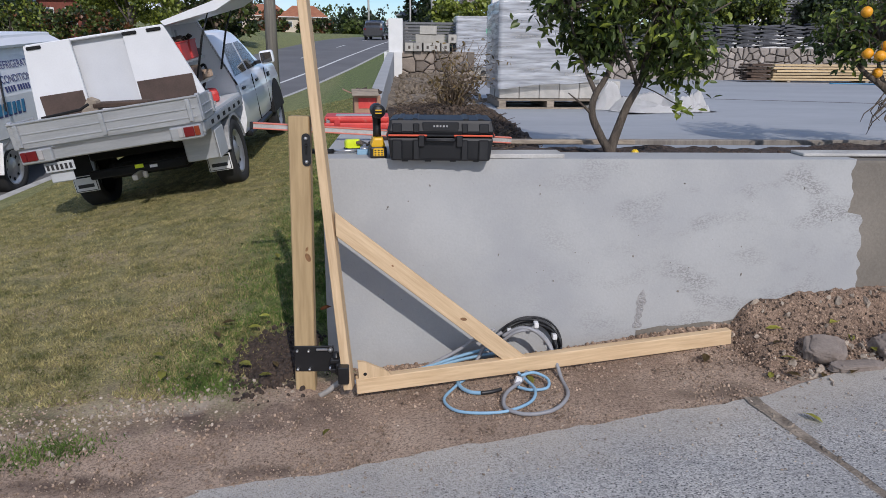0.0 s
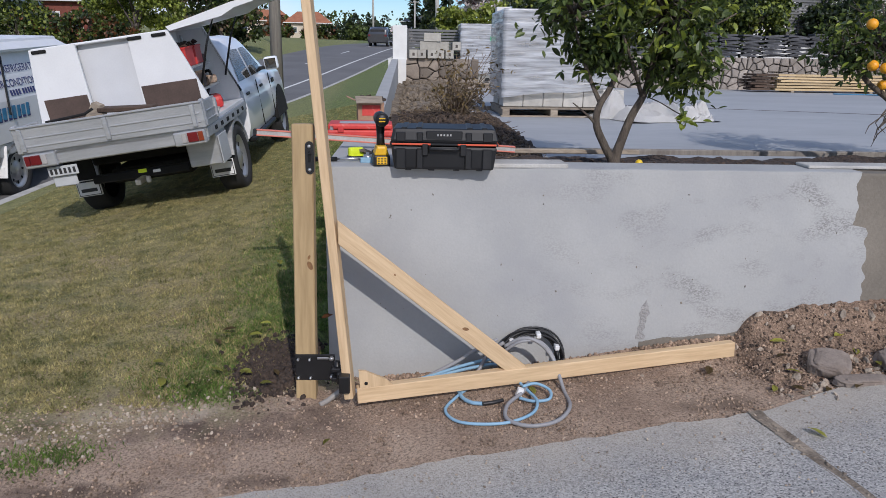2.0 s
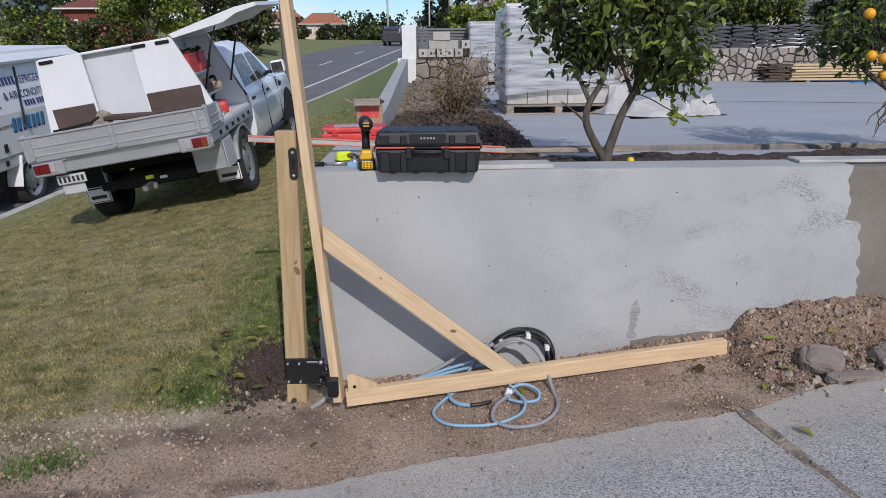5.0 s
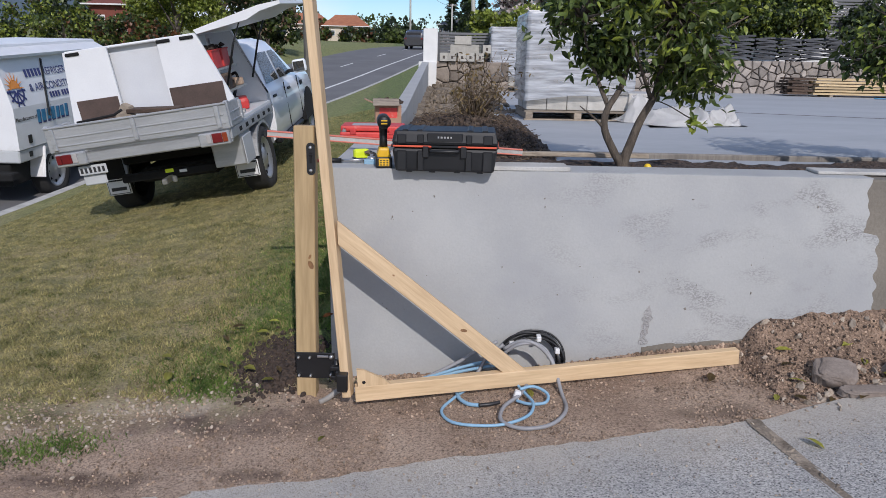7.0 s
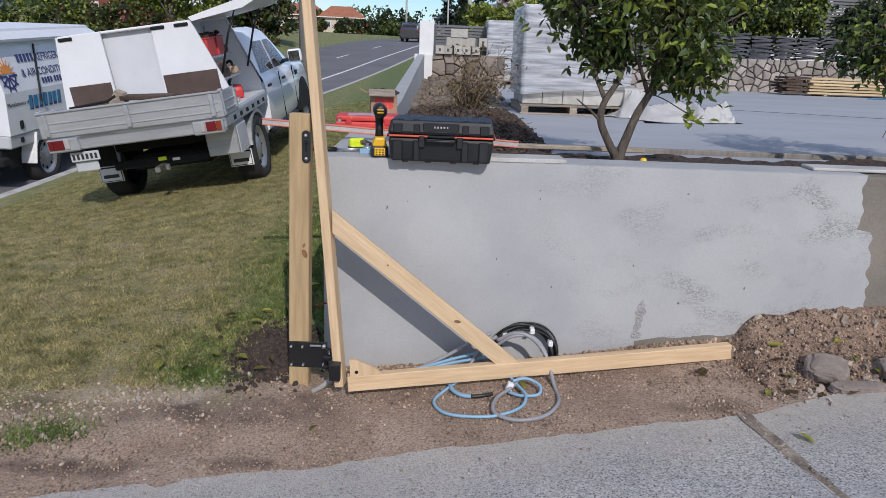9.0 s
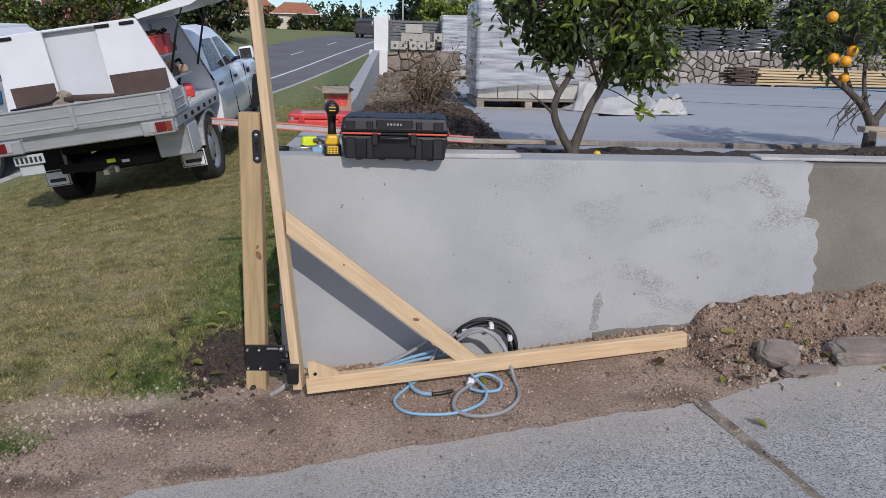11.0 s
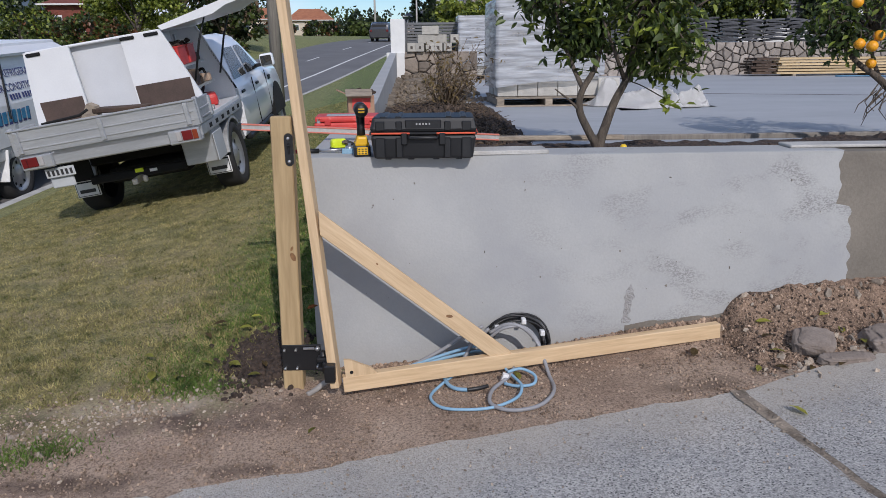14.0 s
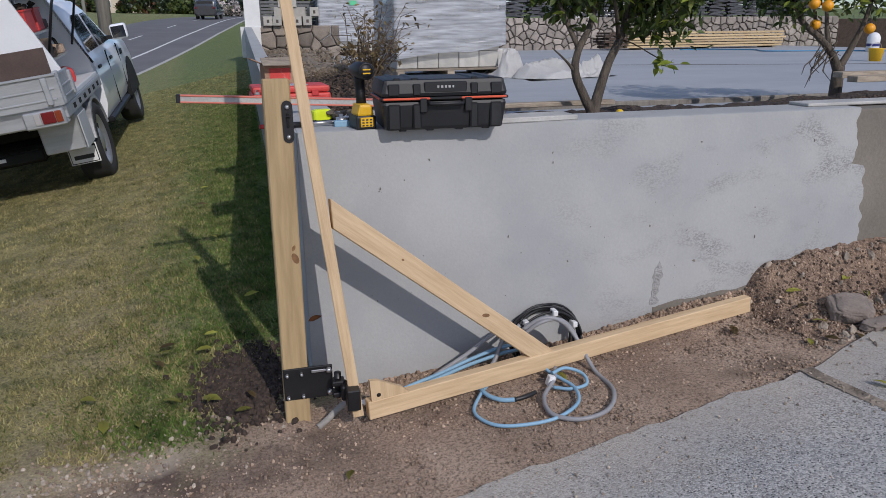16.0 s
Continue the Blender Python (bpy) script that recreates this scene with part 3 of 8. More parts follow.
def rock(bm, c, r, rng, flat=0.7, mi=0):
    """A small angular stone or clod."""
    vs = bmesh.ops.create_icosphere(bm, subdivisions=1, radius=1.0)["verts"]
    sx, sy, sz = r * rng.uniform(0.7, 1.3), r * rng.uniform(0.7, 1.2), r * flat * rng.uniform(0.7, 1.1)
    q = Euler((rng.uniform(-0.4, 0.4), rng.uniform(-0.4, 0.4), rng.uniform(0, 6.3))).to_matrix()
    for v in vs:
        k = 1 + rng.uniform(-0.22, 0.22)
        v.co = q @ Vector((v.co.x * sx * k, v.co.y * sy * k, v.co.z * sz * k)) + Vector(c)
    for f in {f for v in vs for f in v.link_faces}:
        f.material_index = mi


def scatter_mesh(name, items, unit_v, unit_f, material, label, category, kind="stuff", parent=None):
    """One mesh of many small pieces: each item is a 4x4 matrix applied to the unit piece."""
    uv = np.array(unit_v, float)
    k = len(uv)
    verts = np.concatenate([uv @ np.array(m.to_3x3()).T + np.array(m.translation) for m in items])
    faces = [tuple(i + k * j for i in f) for j in range(len(items)) for f in unit_f]
    me = bpy.data.meshes.new(name)
    me.from_pydata(verts.tolist(), [], faces)
    for x in material if isinstance(material, (list, tuple)) else [material]:
        me.materials.append(x)
    ob = new(name, me)
    ob.parent = parent
    return tagged(ob, label, category, "", kind)


LEAF_V = [(0, 0, 0), (0.20, 0.30, 0.05), (0.19, 0.65, 0.03), (0, 1, -0.12), (-0.19, 0.65, 0.03), (-0.20, 0.30, 0.05), (0, 0.30, 0.0), (0, 0.65, -0.02)]
LEAF_F = [(0, 1, 6), (1, 2, 7, 6), (2, 3, 7), (3, 4, 7), (4, 5, 6, 7), (5, 0, 6)]


def leaf_pose(p, size, rng, droop=0.3):
    e = Euler((rng.uniform(-1.2, 0.7) - droop, rng.uniform(-0.9, 0.9), rng.uniform(0, 6.3)))
    return Matrix.LocRotScale(p, e, (size, size, size))


def text(parent, body, size, m, material, name="lettering"):
    """Flat letters as a mesh of their own."""
    cu = bpy.data.curves.new(name, "FONT")
    cu.body, cu.size, cu.extrude = body, size, 0.001
    tmp = bpy.data.objects.new("tmp", cu)
    scene.collection.objects.link(tmp)
    me = bpy.data.meshes.new_from_object(tmp.evaluated_get(bpy.context.evaluated_depsgraph_get()))
    bpy.data.objects.remove(tmp)
    me.materials.clear()
    me.materials.append(material)
    ob = new(name, me)
    ob.parent = parent
    ob.matrix_basis = m
    return ob


def lerp_table(tab, v):
    """Smooth curve through the table's points."""
    if v <= tab[0][0]:
        return tab[0][1]
    for i in range(len(tab) - 1):
        (a, x), (b, y) = tab[i], tab[i + 1]
        if v <= b:
            s = (y - x) / (b - a)
            s0 = (x - tab[i - 1][1]) / (a - tab[i - 1][0]) if i else s
            s1 = (tab[i + 2][1] - y) / (tab[i + 2][0] - b) if i + 2 < len(tab) else s
            m0, m1 = (s + s0) / 2 * (b - a), (s + s1) / 2 * (b - a)
            t = (v - a) / (b - a)
            return x * (1 + 2 * t) * (1 - t) ** 2 + m0 * t * (1 - t) ** 2 + y * t * t * (3 - 2 * t) + m1 * t * t * (t - 1)
    return tab[-1][1]


def smooth(a, b, v):
    t = min(1, max(0, (v - a) / (b - a)))
    return t * t * (3 - 2 * t)

# ---------- ground, road, walls ----------
WALL_Y, WALL_X, WALL_TOP, SLAB_Z = 3.35, -0.69, 1.165, 0.99
BUCKET_X, BUCKET_Y = 8.85, 10.05
KERB_Z = [(-20, 0.0), (2, -0.05), (5, -0.36), (8.45, -0.50), (11.67, -0.32), (17, -0.10), (25, 0.17), (35, 0.75), (47, 1.6), (66, 2.75), (100, 3.6), (150, 4.0), (600, 4.6)]
TOP_Z = [(-20, 0.0), (2.5, 0.03), (5, 0.10), (8.45, 0.33), (11.67, 0.6), (17, 1.1), (25, 1.3), (35, 1.6), (47, 2.1), (66, 3.1), (100, 3.9), (150, 4.3), (600, 4.8)]


def kerb_x(y):
    return -6.2 + 0.115 * (max(y, 3) - 9.5)


def near_z(x, y):
    """The driveway side, which climbs towards +x."""
    z = 0.09 + 0.075 * max(-3.0, min(x, 8)) + 0.10 * smooth(3.18, 3.38, y) * smooth(0.1, 1.4, x)
    return z


def lawn_z(x, y):
    zk, zt = lerp_table(KERB_Z, y), lerp_table(TOP_Z, y)
    return zk + min(1.25, (x - kerb_x(y)) / 5.1) * (zt - zk)


def ground_z(x, y):
    u = x - kerb_x(y)
    if u < -0.06:
        r = lerp_table(KERB_Z, y) - 0.26
        return r + 0.35 * smooth(-8.4, -11.4, u) + 1.2 * smooth(-12, -40, u) if u < -8.2 else r
    lw = lawn_z(x, y) if x < -0.6 or y > 20 else lawn_z(-0.6, y)
    k = smooth(2.0, 3.6, y - 0.30 * (x + 1.0))
    if x > -0.75:
        k = smooth(3.4, 6.0, y)
    z = near_z(x, y) * (1 - k) + lw * k
    if x > -0.62 and y > 3.45:
        z = min(z, 0.4) if y < 24 else z
    return z


def lines(*spans):
    out = []
    for a, b, n in spans:
        out += [a + (b - a) * i / n for i in range(n)]
    return out + [spans[-1][1]]


xs = lines((-400, -60, 8), (-60, -18, 10), (-18, -6.2, 10), (-6.2, -6.12, 1), (-6.12, -3, 24), (-3, 3, 90), (3, 12, 14), (12, 80, 10), (80, 400, 6))
ys = lines((-60, -2, 8), (-2, 1, 8), (1, 5.2, 70), (5.2, 13, 44), (13, 30, 22), (30, 120, 24), (120, 700, 14))
bm = bmesh.new()


def ground_x(c, y):
    """Columns of the sheet follow the kerb and fade to straight lines further over."""
    return c + (kerb_x(y) + 6.1) * min(1, max(0, 1 - (c + 6.1) / 24)) if y > 5.2 else c + (kerb_x(5.2) + 6.1) * min(1, max(0, 1 - (c + 6.1) / 24)) * smooth(-2, 5.2, y)


grid = [[(lambda x: bm.verts.new((x, y, ground_z(x, y) + (0.010 * noise.noise((x * 3, y * 3, 0)) + 0.007 * noise.noise((x * 11, y * 11, 4)) if -4 < x < 3 and 1 < y < 9 else 0))))(ground_x(c, y)) for c in xs] for y in ys]
for r0, r1 in zip(grid, grid[1:]):
    for i in range(len(xs) - 1):
        bm.faces.new((r0[i], r0[i + 1], r1[i + 1], r1[i])).smooth = True
solid("ground", bm, M["ground"], "dry patchy lawn and trodden earth verge", "ground", kind="structure")

# road, kerb and painted lines
yr = lines((-40, 5, 10), (5, 30, 30), (30, 120, 30), (120, 500, 12))


def ribbon(name, x0, x1, lift, material, label, ya=-40, yb=500, dashed=None, cat="road"):
    bm = bmesh.new()
    if dashed:
        y = ya
        while y < yb:
            q = [bm.verts.new((kerb_x(yy) + x, yy, lerp_table(KERB_Z, yy) - 0.26 + lift)) for yy in (y, y + dashed[0]) for x in (x0, x1)]
            bm.faces.new((q[0], q[1], q[3], q[2]))
            y += dashed[1]
    else:
        st = [y for y in yr if ya <= y <= yb]
        row = [[bm.verts.new((kerb_x(y) + x, y, lerp_table(KERB_Z, y) - 0.26 + lift)) for x in (x0, x1)] for y in st]
        for a, b in zip(row, row[1:]):
            bm.faces.new((a[0], a[1], b[1], b[0]))
    return solid(name, bm, material, label, cat, kind="structure")


ribbon("road", -8.3, -0.05, 0.02, M["road"], "dark grey asphalt road climbing away")
ribbon("edge_line", -2.3, -2.15, 0.028, M["paint"], "white painted edge line on the road", 6, 300)
ribbon("centre_line", -4.75, -4.63, 0.028, M["paint"], "dashed white centre line on the road", 14, 300, (3.0, 10.0))
bm = bmesh.new()
kr = [y for y in yr if -10 <= y <= 300]
prof = [(-0.16, -0.255), (-0.14, -0.01), (-0.11, 0.012), (0.05, 0.012), (0.06, -0.05)]
rows = [[bm.verts.new((kerb_x(y) + u, y, lerp_table(KERB_Z, y) + v)) for u, v in prof] for y in kr]
for a, b in zip(rows, rows[1:]):
    for i in range(len(prof) - 1):
        bm.faces.new((a[i], a[i + 1], b[i + 1], b[i]))
solid("kerb", bm, M["coping"], "pale concrete kerb along the road", "kerb", kind="structure")
# driveway: three poured panels with an uneven near edge
EDGE = [(-9.0, 1.0), (-5.0, 1.60), (-2.6, 2.05), (-1.86, 2.20), (-1.354, 2.285), (-0.938, 2.345), (-0.614, 2.375), (-0.274, 2.452), (0.19, 2.54), (0.675, 2.605), (1.18, 2.685), (1.30, 2.70)]


def joint_x(y):
    """Line of the joint between the two poured panels."""
    return 1.255 + 0.19 * max(0, 2.64 - y)


def edge_y(x):
    return lerp_table(EDGE, x) + 0.035 * noise.noise((x * 3.1, 0, 7)) + 0.02 * noise.noise((x * 12, 3, 7))


def panel(name, x0, x1, far, label):
    bm = bmesh.new()
    n = max(3, int((x1 - x0) / 0.06))
    k = 70
    top = []
    for i in range(n + 1):
        x = x0 + (x1 - x0) * i / n
        yf = far(x)
        col = []
        for j in range(k + 1):
            t = (j / k) ** 0.6
            y = -6 + (yf + 6) * t
            xx = x + 0.19 * max(0, 2.64 - y) * smooth(0.0, 1.2, x)
            if abs(x - 1.255) < 0.02:
                xx += 0.012 * noise.noise((y * 7, x * 90, 3)) + 0.006 * noise.noise((y * 25, x * 90, 3))
            col.append(bm.verts.new((xx, y, near_z(xx, y) + 0.017 - 0.006 * smooth(yf - 0.5, yf, y))))
        top.append(col)
    for a, b in zip(top, top[1:]):
        for j in range(k):
            bm.faces.new((a[j], b[j], b[j + 1], a[j + 1])).smooth = True
    low = [bm.verts.new(c[-1].co - Vector((0, 0, 0.05))) for c in top]
    rim = [bm.verts.new(c[-1].co) for c in top]
    for i in range(n):
        bm.faces.new((rim[i], rim[i + 1], low[i + 1], low[i]))
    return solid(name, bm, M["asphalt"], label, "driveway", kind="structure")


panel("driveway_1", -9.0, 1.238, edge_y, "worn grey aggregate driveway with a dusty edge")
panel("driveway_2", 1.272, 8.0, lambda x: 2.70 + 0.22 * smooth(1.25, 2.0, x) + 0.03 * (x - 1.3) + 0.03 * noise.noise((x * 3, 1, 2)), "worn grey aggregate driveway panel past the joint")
# strip of dirt in the joint
M["joint"] = mat("joint_dirt", (0.36, 0.30, 0.235), (0.12, 0.095, 0.073), rough=0.95, scale=9, fine=90, bump=0.6, coords="World")
bm = bmesh.new()
rng = random.Random(5)
row = []
for i in range(61):
    y = 2.70 - 3.6 * i / 60
    x = joint_x(y) + 0.008 * noise.noise((y * 3, 2, 2))
    w0, w1 = 0.022 + 0.012 * noise.noise((y * 7, 1, 1)), 0.022 + 0.012 * noise.noise((y * 7, 5, 1))
    row.append([bm.verts.new((xx, y, near_z(xx, y) + zz)) for xx, zz in ((x - w0 - 0.008, 0.0172), (x, 0.0150), (x + w1 + 0.008, 0.0165))])
for a, b in zip(row, row[1:]):
    for i in range(2):
        bm.faces.new((a[i], b[i], b[i + 1], a[i + 1]))
solid("joint_fill", bm, M["joint"], "brown dirt packed into the driveway joint", "joint", kind="structure")
bm = bmesh.new()
for i in range(150):
    y = rng.uniform(0.3, 2.68)
    x = joint_x(y) + rng.gauss(0, 0.013)
    rock(bm, (x, y, near_z(x, y) + 0.014), rng.uniform(0.004, 0.014), rng)
solid("joint_dirt", bm, M["joint"], "dirt gathered along the driveway joint", "dirt", kind="stuff")

# retaining wall: front leg with the fresh plaster, return leg along the verge
PX = 2.06  # edge of the plaster coat


def wall_face(name, x0, x1, y0, y1, z0, z1, material, label):
    return solid(name, bx(((x0 + x1) / 2, (y0 + y1) / 2, (z0 + z1) / 2), (x1 - x0, y1 - y0, z1 - z0), 0.012, 2), material, label, "wall", kind="structure")


wall_face("wall_front", WALL_X, 9.0, WALL_Y + 0.006, WALL_Y + 0.24, -0.5, WALL_TOP - 0.004, M["bare_concrete"], "low bare concrete retaining wall along the driveway")
# plaster coat with a ragged end and a ragged lower hem
bm = bmesh.new()
up, lo = [], []
nz = 110
for i in range(nz + 1):
    z = -0.4 + (WALL_TOP + 0.4) * i / nz
    x = PX + 0.10 * smooth(0.35, 0.95, WALL_TOP - z) * 0.5 + 0.05 * noise.noise((z * 5, 2, 1)) + 0.03 * noise.noise((z * 17, 9, 1)) - (0.07 if z > WALL_TOP - 0.28 else 0)
    up.append((x, z))
outline = [(WALL_X - 0.004, -0.4)] + up + [(WALL_X - 0.004, WALL_TOP)]
prism(bm, outline, WALL_Y, WALL_Y + 0.012, "y")
solid("plaster_coat", bm, M["plaster"], "smooth grey plaster coat ending in a ragged edge", "plaster", kind="structure")
solid("wall_cap", bx(((WALL_X + PX - 0.07) / 2, WALL_Y + 0.128, WALL_TOP - 0.003), (PX - 0.07 - WALL_X, 0.228, 0.008), 0.002), M["plaster"], "plastered flat top of the front wall", "wall", kind="structure")
bm = bmesh.new()
hem = [(0.93, 0.05)]
for i in range(36):
    x = 0.93 + 0.62 * i / 35
    hem.append((x, 0.262 + 0.10 * (x - 0.93) + 0.010 * noise.noise((x * 9, 3, 3)) + 0.006 * noise.noise((x * 40, 3, 3))))
hem.append((1.55, 0.05))
prism(bm, hem, WALL_Y - 0.0025, WALL_Y + 0.004, "y")
solid("bare_hem", bm, M["bare_concrete"], "bare brown concrete left along the wall foot", "plaster", kind="structure")
# ragged edge where the later plaster coat starts
M["coat_edge"] = mat("rough_plaster_edge", (0.365, 0.36, 0.352), (0.29, 0.283, 0.275), rough=0.95, scale=30, fine=120, bump=0.7, coords="World")
bm = bmesh.new()
le, ri = [], []
for i in range(31):
    z = 0.27 + 0.22 * i / 30
    x = 0.928 + 0.10 * (z - 0.27) + 0.006 * noise.noise((z * 30, 4, 4))
    w = (0.017 + 0.024 * noise.noise((z * 30, 8, 4))) * min(1, (30 - i) / 6)
    le.append((x - w, z))
    ri.append((x + 1.3 * w, z))
prism(bm, le + ri[::-1], WALL_Y - 0.002, WALL_Y + 0.004, "y")
solid("coat_edge", bm, M["coat_edge"], "rough dark edge between two plaster coats", "plaster", kind="structure")
# return leg: level near the corner, then climbing with the verge
bm = bmesh.new()
pr = []
for y in lines((WALL_Y + 0.012, 17.0, 30)):
    t = (y - WALL_Y) / 13.65
    x = WALL_X - 0.006 - 0.13 * t
    zt = 1.1635 + max(0, y - 7.6) * 0.05
    w = 0.24 - 0.09 * smooth(5, 7, y)
    pr.append([bm.verts.new(q) for q in ((x, y, -0.6), (x, y, zt), (x + w, y, zt), (x + w, y, -0.6))])
for a, b in zip(pr, pr[1:]):
    for i in range(3):
        bm.faces.new((a[i], b[i], b[i + 1], a[i + 1]))
bm.faces.new(pr[0])
bm.faces.new(pr[-1][::-1])
bmesh.ops.recalc_face_normals(bm, faces=bm.faces[:])
solid("wall_return", bm, M["plaster"], "plastered retaining wall running beside the verge", "wall", kind="structure")
wall_face("corner_top", WALL_X + 0.235, -0.12, WALL_Y + 0.24, 4.12, 0.6, 1.163, M["plaster"], "flat plastered top of the wall corner")

# raised slab with a saw joint, planting strip behind the wall, low edging
bm = bmesh.new()
prism(bm, [(0.30, 5.62), (2.0, 5.58), (14.5, 5.75), (14.5, 21.0), (0.95, 21.0), (0.42, 8.4)], 0.3, SLAB_Z, "z")
solid("slab", bm, M["slab"], "smooth blue-grey concrete yard slab", "slab", kind="structure")
solid("slab_joint", bx((0, 0, 0), (8.8, 0.03, 0.006), m=Matrix.Translation((5.6, 10.4, SLAB_Z + 0.001)) @ Matrix.Rotation(radians(-21), 4, "Z")), M["mortar"], "dark saw cut across the slab", "joint", kind="structure")
solid("slab_edging", bx((4.9, 5.55, 0.965), (9.4, 0.05, 0.075), 0.008), M["pole"], "weathered timber edging beside the slab", "edging", kind="structure")
solid("slab_apron", bx((5.0, 4.98, 0.93), (9.3, 0.80, 0.10), 0.008), M["slab"], "narrow lower concrete strip beside the slab", "slab", kind="structure")
solid("wall_footing", bx((4.2, 3.70, 1.02), (9.2, 0.22, 0.19), 0.01), M["bare_concrete"], "rough concrete backing of the wall", "wall", kind="structure")


def soil_bed(name, x0, x1, y0, y1, h, label, n=70, m=26, base=0.9):
    bm = bmesh.new()
    g = []
    for j in range(m + 1):
        row = []
        for i in range(n + 1):
            u, v = i / n, j / m
            x, y = x0 + (x1 - x0) * u, y0 + (y1 - y0) * v
            e = min(1, 30 * min(u, 1 - u), 5 * min(v, 1 - v))
            row.append(bm.verts.new((x, y, base + e * h(x, y) + 0.03 * e * noise.noise((x * 7, y * 7, 3)) + 0.016 * e * noise.noise((x * 23, y * 23, 3)))))
        g.append(row)
    for a, b in zip(g, g[1:]):
        for i in range(n):
            bm.faces.new((a[i], a[i + 1], b[i + 1], b[i]))
    return solid(name, bm, M["soil"], label, "soil", kind="structure")


soil_bed("soil_strip", -0.1, 9.0, 3.57, 4.75, lambda x, y: 0.175 + 0.05 * smooth(2.2, 3.2, x), "dark crumbly soil in the planting strip", 220, 26)
soil_bed("soil_bed", -0.60, 0.75, 4.14, 9.4, lambda x, y: 0.40 + 0.14 * math.exp(-((x - 0.05) ** 2) / 0.15 - ((y - 6.4) ** 2) / 1.6), "dug-over garden bed full of dark soil and roots", 40, 110, 0.62)
# rough bank under the stone wall
bm = bmesh.new()
g = []
for j in range(31):
    row = []
    for i in range(25):
        u, v = i / 24, j / 30
        x, y = -0.66 + 1.75 * u, 9.2 + 7.9 * v
        z = 0.95 + 0.16 * v + 0.10 * noise.noise((x * 2.5, y * 1.4, 5)) + 0.05 * noise.noise((x * 8, y * 5, 5)) - 0.4 * smooth(0.7, 1, u) * v
        row.append(bm.verts.new((x, y, z)))
    g.append(row)
for a, b in zip(g, g[1:]):
    for i in range(24):
        bm.faces.new((a[i], a[i + 1], b[i + 1], b[i]))
solid("rubble_bank", bm, M["rubble"], "rough bank of rubble and dry straw", "bank", kind="structure")

# ---------- gate post and gate frame ----------


def beam(bm, a, b, front, width, depth, bev=0.004, cut=None):
    """A board from a to b (centre line); front is the way its wide face looks. Local z runs along it."""
    a, b, f = Vector(a), Vector(b), Vector(front)
    z = (b - a).normalized()
    y = -(f - z * f.dot(z)).normalized()
    x = y.cross(z)
    m = Matrix.Translation(a) @ Matrix((x, y, z)).transposed().to_4x4()
    return m, (b - a).length


def board(name, a, b, front, width, depth, material, parent, label="", bev=0.003, ends=(0, 0)):
    """A board part whose own axis is its length, so that the grain follows it. ends: slope of the two ends."""
    m, length = beam(None, a, b, front, width, depth)
    bm = bmesh.new()
    vs = box(bm, (0, 0, length / 2), (width, depth, length), None, bev)
    for v in vs:
        v.co.z += ends[0] * v.co.x if v.co.z < length / 2 else ends[1] * v.co.x
    ob = part(name, bm, material, parent, label)
    ob.matrix_basis = parent.matrix_world.inverted() @ m if parent else m
    return ob


def knot(parent, local, r=(0.012, 0.02), turn=0.0):
    bm = bmesh.new()
    bmesh.ops.create_circle(bm, cap_ends=True, segments=14, radius=1.0)
    bmesh.ops.transform(bm, matrix=Matrix.Translation(local) @ Matrix.Rotation(radians(90), 4, "X") @ Matrix.Rotation(turn, 4, "Z") @ Matrix.Diagonal((r[0], r[1], 1, 1)), verts=bm.verts[:])
    return part("knot", bm, M["knot"], parent, "dark wood knot")


POST_B, POST_T = Vector((-0.784, 3.123, -0.25)), Vector((-0.765, 3.20, 1.383))
post = thing("gate_post", Matrix.Translation((POST_B.x, POST_B.y, 0.06)), "square treated pine gate post set in the ground", "post")
pb = board("shaft", POST_B, POST_T, (0.02, -1, 0), 0.096, 0.096, M["post_wood"], post, bev=0.005)
knot(pb, (0.028, -0.0488, 0.98), (0.012, 0.022), 0.4)
knot(pb, (0.024, -0.0488, 1.02), (0.006, 0.012), -0.4)
# black slotted latch plate
latch = thing("gate_latch", Matrix.Translation((-0.733, 3.145, 1.235)), "black slotted latch keeper screwed to the post", "latch")
bm = bmesh.new()
cap = [(0.019 * math.cos(a), 0.056 + 0.019 * math.sin(a)) for a in np.linspace(0, math.pi, 9)] + [(0.019 * math.cos(a), -0.056 + 0.019 * math.sin(a)) for a in np.linspace(math.pi, 2 * math.pi, 9)]
prism(bm, cap, -0.006, 0.012, "y")
part("plate", bm, M["black_metal"], latch)
# Shade in the slot is a black insert on the uncut plate.
part("slot", bx((0.0, -0.010, 0.006), (0.009, 0.006, 0.05), 0.002), M["black_and_shade"], latch)
part("slot_bar", bx((0.002, -0.014, 0.02), (0.016, 0.008, 0.006), 0.002), M["black_metal"], latch)
for dz in (0.052, -0.054):
    bm = bmesh.new()
    lathe(bm, [(-0.013, 0.0), (-0.013, 0.004), (-0.010, 0.008), (-0.004, 0.0085)], 12, "y", m=Matrix.Translation((0.0, 0, dz)))
    part("bolt_head", bm, M["zinc"], latch, "bright zinc screw head")

GY = 2.92
gate = thing("timber_gate_frame", Matrix.Translation((-0.55, GY, 0.09)), "half-built pine gate frame with a diagonal brace", "gate")
HB, HT = Vector((-0.555, 2.995, 0.120)), Vector((-0.746, 3.258, 2.02))
stile = board("stile", HB, HT, (-0.05, -1, 0), 0.042, 0.088, M["wood"], gate, bev=0.003)
RB, RE = Vector((-0.530, 2.975, 0.140)), Vector((1.395, 3.262, 0.258))
gdir = (RE - RB).normalized()
gfront = Vector((gdir.y, -gdir.x, 0))
rail = board("bottom_rail", RB + gdir * 0.01, RE, gfront, 0.078, 0.045, M["wood"], gate, bev=0.003)
